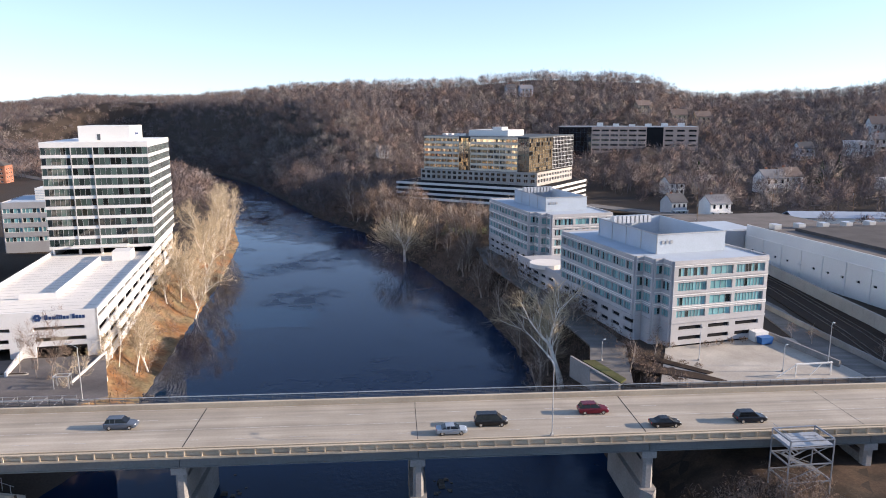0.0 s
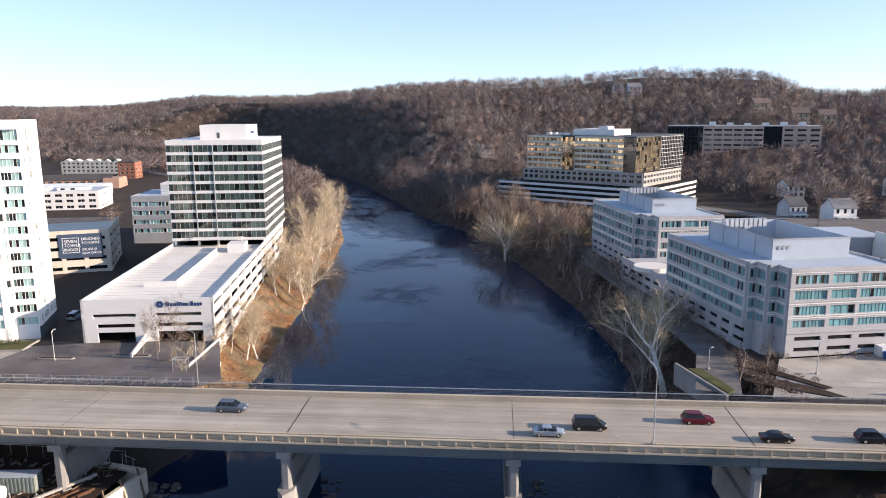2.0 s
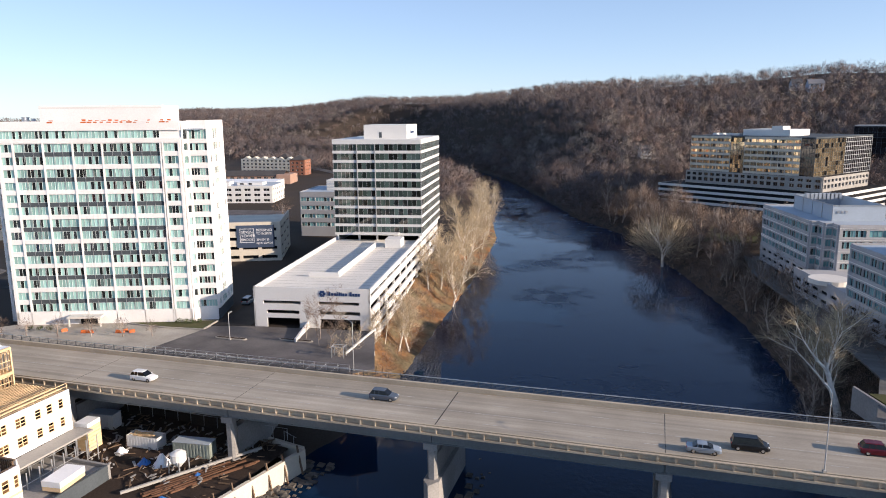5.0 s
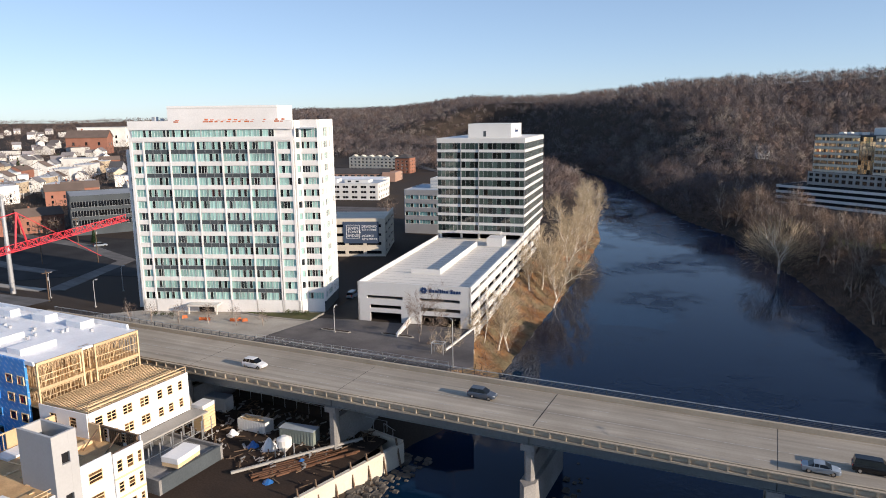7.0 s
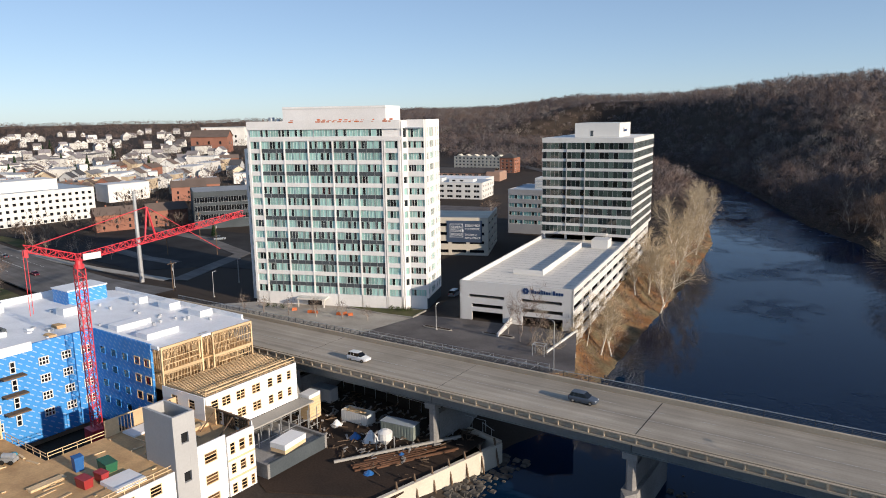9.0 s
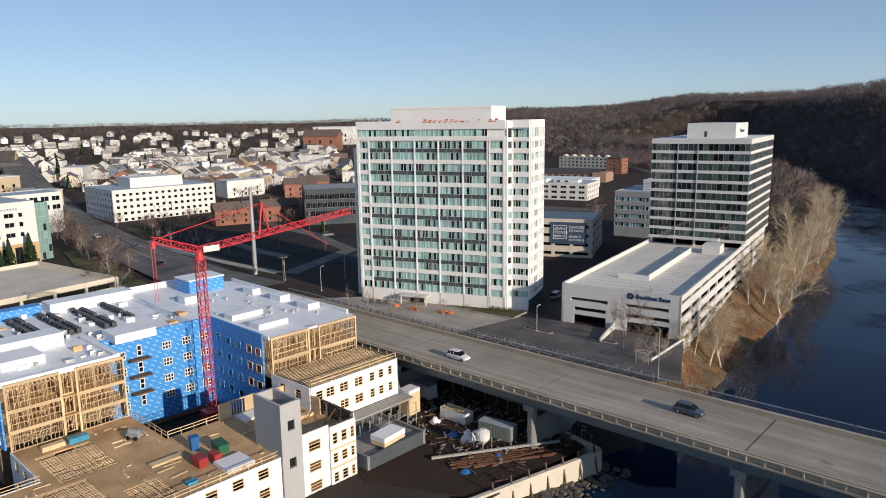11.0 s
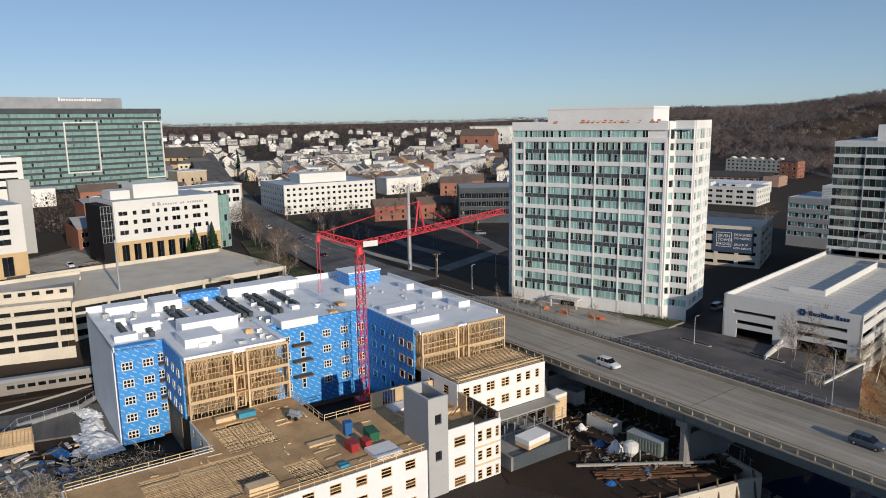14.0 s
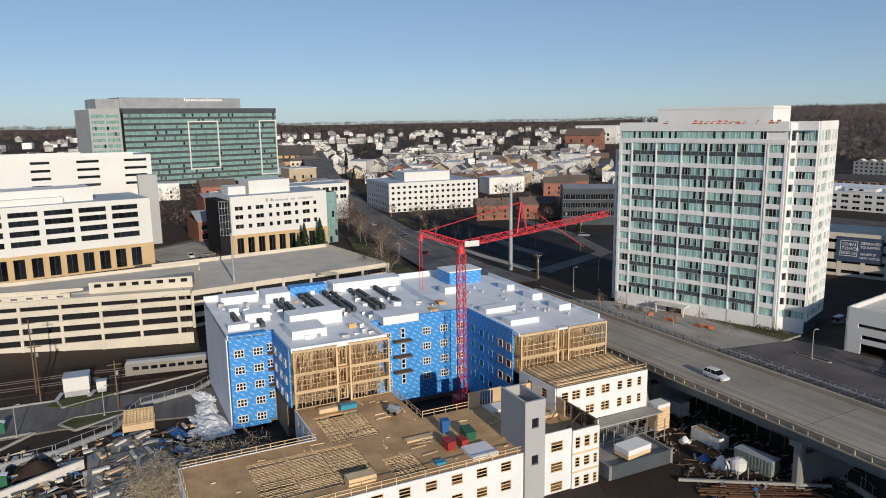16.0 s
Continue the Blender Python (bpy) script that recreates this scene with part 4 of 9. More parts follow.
def tan_office():
    t = thing("office_building", pose(113, 596, 0, 0, 0, -12), "low tan brick office block with dark glass corner", "building")
    wall = Shape()
    z0, top = 15.0, 40.0
    part("core", Shape().box(-27, 84, 0.3, 40, z0 - 14, top - 0.5), M["shade_black"], t)
    rows = [(z0 + 1.6 + 3.9 * k, 1.5) for k in range(6)]
    for a, b in ((0, 44), (57, 84)):
        facade(t, wall, (a, 0), (b, 0), z0 - 10, top, rows, even(b - a, max(3, int((b - a) / 7)), 6.0, 0, 4), "glass_dark", "grey_spandrel", 0.5)
    part("wall", wall, surface("rose_brick", (0.56, 0.40, 0.32), 0.85), t)
    put_window(t, (-27, 0), (1, 0), 0, z0 - 6, 27, top - z0 + 5, 9, 8, "glass_dark", "grey_spandrel", 0.1, 0.0)
    put_window(t, (44, 3), (1, 0), 0, z0 - 6, 13, top - z0 + 5, 5, 8, "glass_dark", "grey_spandrel", 0.1, 0.0)
    part("roof", Shape().box(-27, 84, -0.4, 40, top - 0.5, top + 0.1), M["roof_grey"], t)
    pent = Shape()
    for k in range(6):
        pent.box(4 + k * 13, 9 + k * 13, 10, 16, top + 0.1, top + random.uniform(1.5, 3.2))
    part("roof_unit", pent, M["white_panel"], t)


tan_office()


# ---- building site ----
SITE = pose(-162, 9, 0, 0, 0, 3.5)
site = thing("unfinished_apartments", SITE, "unfinished timber-framed apartment block in blue house wrap", "building")
ROOF = 11.5
body = [(0, 0), (30.3, 0), (30.3, 7.2), (28.5, 7.2), (28.5, 8.6), (43.6, 8.6), (43.6, 26.9), (33.5, 26.9), (33.5, 48.3), (54.2, 48.3), (54.2, 68.5), (8, 68.5), (0, 62)]
part("blue_wall", Shape().prism([(28.4, 0.2), (30.3, 0.2), (30.3, 7.2), (28.4, 7.2)], -6.4, ROOF + 0.3), M["house_wrap"], site, "blue house wrap wall")
part("side_wall", Shape().box(0, 28.4, 0, 0.4, -7, ROOF + 0.3), M["sheathing"], site, "white sheeted end wall")
inner = Shape().prism([(0.3, 0.4), (28.3, 0.4), (28.3, 8.8), (37.2, 8.8), (37.2, 26.6), (33.2, 26.6), (33.2, 48.6), (47.8, 48.6), (47.8, 68.2), (8, 68.2), (0.3, 61.8)], -7, ROOF - 0.4)
# solid filling; indoor shade is put into its brown colour
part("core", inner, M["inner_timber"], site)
part("recess_wall", Shape().box(28.3, 28.6, 7.2, 8.6, -6.4, ROOF).box(28.6, 41.6, 8.5, 8.8, 0.5, ROOF), M["house_wrap"], site)
part("court_wall", Shape().box(33.2, 33.6, 26.9, 48.3, -6, ROOF + 0.3), M["house_wrap"], site, "blue wall on the courtyard")
part("wing_wall", Shape().box(33.6, 52.0, 48.2, 48.6, -6, ROOF + 0.3), M["house_wrap"], site, "blue wing wall in shade")
part("corner_wall", Shape().box(40.5, 43.6, 26.6, 26.9, 0.5, ROOF), M["house_wrap"], site)
FL = [-5.4 + 3.22 * k for k in range(5)]
for z in FL:
    for y in (1.0, 4.5):
        put_window(site, (30.3, 0), (0, 1), y, z, 1.9, 1.55, 3, 2, "glass_dark", "white_panel", 0.16, 0.12)
for z in FL[1:]:
    put_window(site, (28.6, 7.2), (0, 1), 0.15, z, 1.2, 1.5, 2, 2, "glass_dark", "white_panel", 0.14, 0.1)
    for y in (29.3, 33.2, 38.0, 42.0, 45.6):
        put_window(site, (33.6, 0), (0, 1), y, z, 1.8 if y != 33.2 else 0.95, 1.55 if y != 33.2 else 2.1, 3 if y != 33.2 else 1, 2, "glass_dark", "white_panel", 0.16, 0.12)
    for x in (36.0, 39.6, 43.2, 47.0, 50.0):
        put_window(site, (0, 48.2), (1, 0), x, z, 1.7, 1.55, 1, 1, "glass_dark", "lumber" if x > 46 else "house_wrap", 0.12, 0.12)
for x in (31, 35, 38.6):
    for z in FL[2:]:
        put_window(site, (0, 8.5), (1, 0), x, z, 1.4, 1.5, 1, 1, "glass_dark", "white_panel", 0.14, 0.1)
balcony = Shape().box(33.6, 35.4, 31.4, 35.2, -0.12, 0.12).mesh("balcony", M["timber_dark"])
for z in FL[2:]:
    part("balcony", balcony, None, site, at=pose(0, 0, z - 0.35))
    part("balcony", Shape().box(28.6, 30.2, 7.3, 8.4, z - 0.5, z - 0.2), M["timber_dark"], site)


def stud_wall(parent, x, y0, y1, z0, z1, name="stud_wall"):
    """One storey of open timber framing: outer studs, a floor beam over them, inner partitions and blocking."""
    s = Shape()
    y = y0
    while y <= y1 - 0.05:
        s.box(x - 0.14, x, y, y + 0.05, z0 + 0.1, z1 - 0.45)
        y += 0.61 if random.random() < 0.82 else 0.22
    s.box(x - 0.15, x + 0.01, y0, y1, z0, z0 + 0.1).box(x - 0.25, x + 0.05, y0, y1, z1 - 0.45, z1)
    for h in (1.05, 2.05):
        s.box(x - 0.12, x + 0.015, y0 + random.uniform(0, 1.5), y1 - random.uniform(0, 1.5), z0 + h, z0 + h + 0.09)
    for dx in (-2.6, -5.2):
        y = y0 + 0.2
        while y <= y1 - 0.1:
            if random.random() < 0.75:
                s.box(x + dx - 0.1, x + dx, y, y + 0.05, z0 + 0.1, z1 - 0.35)
            y += 0.65
        s.box(x + dx - 0.1, x + dx, y0, y1, z1 - 0.5, z1 - 0.35)
    for k in range(int((y1 - y0) / 2.7) + 1):
        y = y0 + 0.5 + k * 2.7
        if y < y1 - 0.3:
            for u in np.arange(0.6, 5.4, 0.62):
                s.box(x - u - 0.05, x - u, y, y + 0.09, z0 + 0.1, z1 - 0.35)
    for k in range(3):
        y = random.uniform(y0, y1 - 2)
        s.beam((x - 1.2, y, z0 + 0.1), (x - 1.2, y + random.uniform(1, 2), z1 - 0.4), 0.09)
    s.box(x - 0.28, x + 0.07, y0, y0 + 0.28, z0, z1).box(x - 0.28, x + 0.07, y1 - 0.28, y1, z0, z1)
    return part(name, s, M["lumber"], parent)


def truss_edge(parent, x, y0, y1, z):
    """The zigzag of roof trusses that shows under the membrane."""
    s = Shape()
    n = max(2, int((y1 - y0) / 0.62))
    for k in range(n):
        a, b = y0 + (y1 - y0) * k / n, y0 + (y1 - y0) * (k + 1) / n
        s.beam((x + 0.06, a, z - 0.75), (x + 0.06, (a + b) / 2, z - 0.05), 0.06).beam((x + 0.06, (a + b) / 2, z - 0.05), (x + 0.06, b, z - 0.75), 0.06)
    part("truss_edge", s, M["lumber"], parent)


truss_edge(site, 43.7, 8.8, 26.8, ROOF - 0.4)
truss_edge(site, 54.4, 48.6, 68.4, ROOF - 0.4)
for z0, z1 in ((0.8, 4.0), (4.0, 7.3), (7.3, ROOF)):
    stud_wall(site, 43.7, 8.8, 16.8, z0, z1)
    stud_wall(site, 43.7, 19.0, 26.8, z0, z1)
    stud_wall(site, 42.6, 16.9, 18.9, z0, z1)
for z0, z1 in ((4.4, 7.1), (7.1, ROOF)):
    stud_wall(site, 54.4, 48.6, 57.0, z0, z1)
    stud_wall(site, 54.4, 59.2, 68.4, z0, z1)
    stud_wall(site, 53.2, 57.1, 59.1, z0, z1)
for z in (4.0, 7.2):
    part("floor_plate", Shape().box(37.3, 43.5, 8.8, 26.8, z - 0.25, z - 0.02).box(47.9, 54.2, 48.6, 68.4, z - 0.25, z - 0.02), M["plywood"], site)
# roof membrane, parapets and rooftop plant
part("roof", Shape().prism(body, ROOF - 0.4, ROOF), M["roof_white"], site, "white roof membrane")
par = Shape()
par.box(0, 0.5, 0, 62, ROOF, ROOF + 1.3).box(8, 52, 68.1, 68.5, ROOF, ROOF + 0.8).box(0, 30, 0, 0.3, ROOF, ROOF + 0.4)
par.box(28, 43, 25.6, 26.6, ROOF, ROOF + 0.5).box(33.6, 54, 48.3, 48.6, ROOF, ROOF + 0.25).box(30, 43.4, 8.6, 9.0, ROOF, ROOF + 0.5).box(42.9, 43.4, 9, 26.5, ROOF, ROOF + 0.45)
part("parapet", par, M["roof_white"], site)
part("stair_house", Shape().box(6, 12.5, 55, 63.5, ROOF, ROOF + 3.0), M["house_wrap"], site, "blue wrapped stair house")
part("stair_house_roof", Shape().box(5.8, 12.7, 54.8, 63.7, ROOF + 3.0, ROOF + 3.25), M["roof_white"], site)
part("stair_house", Shape().box(1, 4, 18.5, 27, ROOF, ROOF + 1.9), M["house_wrap"], site)
SHED = [(2, 8, 12, 17.5, 2.0), (1, 5, 3, 11, 1.6), (1.2, 6, 28, 45, 2.1), (18, 21.5, 5, 10, 1.7), (25, 29.5, 12, 22.5, 2.4), (30.5, 37, 10.5, 17, 1.5), (31, 36.5, 28.5, 36, 1.6),
        (24, 26, 1, 5, 1.2), (12, 15, 3, 5, 1.6), (36, 39, 50, 57, 1.0), (20, 24, 64, 66, 1.3), (30, 34, 64.5, 67, 1.3), (40, 44, 64.5, 67.4, 1.2), (45, 48.5, 50, 56.5, 1.0), (17, 20, 50, 53, 1.5)]
for x0, x1, y0, y1, h in SHED:
    part("roof_enclosure", Shape().box(x0, x1, y0, y1, ROOF, ROOF + h), M["roof_white"], site)
unit = Shape().box(0, 0.85, 0, 0.85, 0.2, 1.15).tube((0.42, 0.42, 1.15), (0.42, 0.42, 1.22), 0.36, n=10).mesh("condenser", M["grey_spandrel"])
for y, x0, n in ((13.5, 9, 11), (14.9, 9, 11), (19.5, 7, 13), (20.9, 7, 13), (25.0, 7, 14), (26.4, 7, 14), (31, 8, 14), (32.4, 8, 14), (37, 8, 12), (3, 16, 6), (7, 22, 4)):
    for k in range(n):
        if random.random() < 0.9:
            part("condenser", unit, None, site, at=pose(x0 + k * 1.3 + random.uniform(-0.1, 0.1), y, ROOF))
for k in range(95):
    x, y = random.uniform(2, 40), random.uniform(1, 46)
    if x > 27 and y < 10 or x > 31 and y > 25:
        continue
    w, d, h = random.uniform(0.5, 2.6), random.uniform(0.5, 1.8), random.uniform(0.2, 1.1)
    part("roof_crate", Shape().hexa([(x, y, ROOF), (x + w, y, ROOF), (x + w, y + d, ROOF), (x, y + d, ROOF), (x + 0.1 * w, y + 0.1, ROOF + h), (x + 0.85 * w, y, ROOF + h * 0.9), (x + w, y + d, ROOF + h), (x, y + 0.9 * d, ROOF + h * 0.8)]),
         M[random.choice(("roof_white", "roof_white", "galvanised", "plywood", "steel_grey"))], site)
vents = Shape()
for k in range(26):
    x, y = random.uniform(8, 50), random.uniform(49.5, 67)
    vents.box(x, x + 0.5, y, y + 0.5, ROOF, ROOF + random.uniform(0.2, 0.7))
part("roof_vents", vents, M["galvanised"], site)

# podium deck in front, with white sheathed walls
deck = thing("podium_deck", SITE, "plywood podium deck over white sheathed lower floors", "building")
DZ = 0.8
FIELDS = [(48.5, 59.5, 10.5, 18.5), (60.5, 72.5, -3.0, 13.5), (68.0, 74.5, 15.5, 20.5)]


def plate(x0, x1, y0, y1):
    """The deck, left open over the joist fields."""
    xs = sorted({x0, x1, *[v for f in FIELDS for v in f[:2] if x0 < v < x1]})
    ys = sorted({y0, y1, *[v for f in FIELDS for v in f[2:] if y0 < v < y1]})
    for xa, xb in zip(xs, xs[1:]):
        for ya, yb in zip(ys, ys[1:]):
            if not any(f[0] <= xa and xb <= f[1] and f[2] <= ya and yb <= f[3] for f in FIELDS):
                part("deck_panel", Shape().box(xa, xb, ya, yb, DZ - 0.3, DZ), M["plywood"], deck)


plate(43.7, 57, 8.8, 26.9)
plate(57, 76, -12, 49.4)
# dark brown solid stands in for the shaded depth under the joists
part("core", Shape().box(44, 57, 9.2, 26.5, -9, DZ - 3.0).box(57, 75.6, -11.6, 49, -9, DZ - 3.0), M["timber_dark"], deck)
ww = Shape()
facade(deck, ww, (76, -12), (76, 35.3), -9.2, DZ + 0.1, [(-7.6, 1.6), (-4.5, 1.6), (-1.4, 1.6)], even(47.3, 11, 1.9, 1, 1), "open_frame", "lumber", 0.2, 0.12, panes_high=3)
facade(deck, ww, (76, 39.1), (76, 44.2), -9.2, 3.0, [(-7.0, 1.6), (-3.7, 1.6), (-0.3, 1.7)], [(1.2, 2.3, 1)], "open_frame", "lumber", 0.2, 0.12, panes_high=3)
facade(deck, ww, (76.3, 44.2), (76.3, 49.4), -9.2, 2.6, [(-7.0, 1.7), (-3.7, 1.7), (-0.5, 1.9)], [(0.5, 1.0, 1), (2.2, 1.2, 1), (4.1, 0.8, 1)], "open_frame", "lumber", 0.2, 0.12, panes_high=3)
for z in (-4.6, -1.5):
    part("belt", Shape().box(76.51, 76.56, 44.2, 49.4, z, z + 0.35), M["lumber"], deck, "yellow timber band at floor level")
inner_room = Shape()
for y in np.arange(39.2, 49.2, 0.42):
    inner_room.box(75.72, 75.98, y, y + 0.06, DZ, 2.5)
x = 60.2
while x < 75.8:
    inner_room.box(x, x + 0.07, 49.1, 49.36, DZ, 3.3)
    x += 0.42 if int(x) % 4 else 1.3
inner_room.box(60, 75.9, 49.05, 49.38, 3.2, 3.4).box(75.7, 75.99, 39.2, 49.3, 2.4, 2.55)
for x in (62.5, 67.5, 72.0):
    inner_room.beam((x, 49.0, 3.0), (x + 0.6, 45.6, DZ + 0.1), 0.14)
# darker than lumber: shade on the backs of the studs is painted in
part("room_framing", inner_room, M["timber_dark"], deck, "studs and braces of a roofless room, browned for shade")
facade(deck, ww, (57, -12), (76, -12), -9.2, DZ + 0.15, [(-4.5, 1.6), (-1.4, 1.6)], even(19, 4, 1.9, 1, 2), "open_frame", "lumber", 0.2, 0.12, panes_high=3)
facade(deck, ww, (76, 49.4), (60, 49.4), -9.2, 3.2, [(-7.6, 1.6), (-4.5, 1.6), (-1.4, 1.6), (1.3, 1.5)], even(16, 3, 1.6, 1, 2), "open_frame", "lumber", 0.2, 0.12, panes_high=3)
facade(deck, ww, (57, 8.8), (57, -12), -9.2, DZ + 0.1, [(-4.5, 1.6), (-1.4, 1.6)], even(20.8, 4, 1.9, 1, 2), "open_frame", "lumber", 0.2, 0.12, panes_high=3)
facade(deck, ww, (43.7, 8.8), (57, 8.8), -9.2, DZ + 0.1, [(-4.5, 1.6), (-1.4, 1.6)], even(13.3, 3, 1.6, 1, 2), "open_frame", "lumber", 0.2, 0.12, panes_high=3)
part("white_wall", ww, M["sheathing"], deck, "white sheathed wall")
fw = Shape()
facade(deck, fw, (65.4, 48.8), (65.4, 69.0), -2.2, 4.9, [(2.2, 1.7), (-1.0, 1.7)], [(1.0, 1.5, 1), (3.2, 1.8, 2), (6.2, 1.9, 2), (9.6, 1.9, 2), (13.2, 1.2, 1), (15.4, 1.2, 1), (17.8, 1.0, 1)], "open_frame", "lumber", 0.2, 0.12, panes_high=3)
facade(deck, fw, (54.5, 48.4), (65.4, 48.8), -2.2, 4.9, [(2.2, 1.7)], even(10.9, 2, 1.6, 1, 1), "open_frame", "lumber", 0.2, 0.12, panes_high=3)
part("white_wall", fw, M["sheathing"], deck)
# dark filling again paints the shade within the wing
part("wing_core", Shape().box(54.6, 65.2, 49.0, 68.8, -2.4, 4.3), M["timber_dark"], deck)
joists = Shape()
for k in range(34):
    joists.box(54.5, 65.2, 49.2 + k * 0.58, 49.27 + k * 0.58, 4.5, 4.9)
for k in range(18):
    joists.box(54.8 + k * 0.6, 54.86 + k * 0.6, 49.2, 68.6, 4.9, 4.96)
part("joists", joists, M["lumber"], deck)
part("canopy_slab", Shape().box(65.6, 68.9, 50, 70, -2.6, -2.3), M["concrete"], deck)
props = Shape()
for k in range(9):
    for x in (66.2, 68.5, 70.6):
        props.tube((x, 50.5 + k * 2.3, -7.6), (x, 50.5 + k * 2.3, -2.6), 0.1, n=6)
for z in (-6, -4.4):
    for x in (66.2, 70.6):
        props.box(x - 0.05, x + 0.05, 50.5, 69.5, z, z + 0.08)
part("shoring", props, M["galvanised"], deck)
for a, b, c, e in FIELDS:
    fj = Shape()
    x = a + 0.2
    while x < b:
        for k in range(3):
            if random.random() < 0.95:
                y0, y1 = c + (e - c) * k / 3 + 0.05, c + (e - c) * (k + 1) / 3 - 0.05
                lift = random.uniform(-0.03, 0.03)
                fj.box(x, x + 0.09, y0, y1, DZ - 0.05 + lift, DZ + lift).box(x, x + 0.09, y0, y1, DZ - 0.5, DZ - 0.45)
                n = max(3, int((y1 - y0) / 0.55))
                for q in range(n):
                    u, v = y0 + (y1 - y0) * q / n, y0 + (y1 - y0) * (q + 1) / n
                    fj.beam((x + 0.045, u, DZ - 0.45 if q % 2 else DZ - 0.05), (x + 0.045, v, DZ - 0.05 if q % 2 else DZ - 0.45), 0.05)
        x += 0.45 if random.random() < 0.9 else 0.8
    for k in range(4):
        y = c + (e - c) * k / 3
        fj.box(a, b, y - 0.09, y + 0.09, DZ - 0.62, DZ - 0.505)
    part("floor_joist", fj, M["lumber"], deck)
for (x0, y0, x1, y1) in ((58, 43.5, 58, 48.8), (58, 48.8, 68, 48.8), (57.2, 36, 57.2, 42.8)):
    s = Shape()
    d, l = way((x0, y0), (x1, y1))
    k = 0.0
    while k < l:
        s.obox((x0, y0), d, k, k + 0.08, -0.08, 0.08, DZ, DZ + 2.7)
        k += 0.55
    s.obox((x0, y0), d, 0, l, -0.08, 0.08, DZ + 2.6, DZ + 2.8).obox((x0, y0), d, 0, l, -0.08, 0.08, DZ, DZ + 0.12).obox((x0, y0), d, 0, l * 0.35, -0.1, 0.1, DZ, DZ + 2.7).obox((x0, y0), d, l * 0.72, l, -0.1, 0.1, DZ, DZ + 2.7)
    part("framed_wall", s, M["lumber"], deck)
rails = Shape()
for (x0, y0, x1, y1) in ((57, -11.8, 76, -11.8), (75.9, -11.8, 75.9, 35), (57.1, -11.8, 57.1, 8.6), (57, 27.2, 57, 36), (44.2, 27.0, 57, 27.0), (65.3, 49, 65.3, 68.8)):
    z = 4.9 if y0 > 48 else DZ
    d, l = way((x0, y0), (x1, y1))
    k = 0.0
    while k <= l:
        rails.obox((x0, y0), d, k, k + 0.08, -0.04, 0.04, z, z + 1.1)
        k += 2.2
    for h in (0.5, 1.02):
        rails.obox((x0, y0), d, 0, l, -0.03, 0.03, z + h, z + h + 0.1)
part("guard_rail", rails, M["lumber"], deck)

tower = thing("lift_shaft", SITE @ pose(0, 0, 0), "grey concrete block lift shaft rising through the podium", "lift shaft")
for x0, x1, y0, y1 in ((69.4, 76.5, 35.4, 35.8), (69.4, 76.5, 38.6, 39), (69.4, 69.8, 35.8, 38.6), (76.1, 76.5, 35.8, 36.6), (76.1, 76.5, 37.8, 38.6)):
    part("block_wall", Shape().box(x0, x1, y0, y1, -9, 9.0), M["block"], tower)
for z0, z1 in ((-9, -1.4), (0.2, 4.6), (6.2, 9.0)):
    part("block_wall", Shape().box(76.1, 76.49, 36.6, 37.8, z0, z1), M["block"], tower)
part("shaft_void", Shape().box(69.9, 76.0, 35.9, 38.5, -9, 7.0), M["shade_black"], tower)


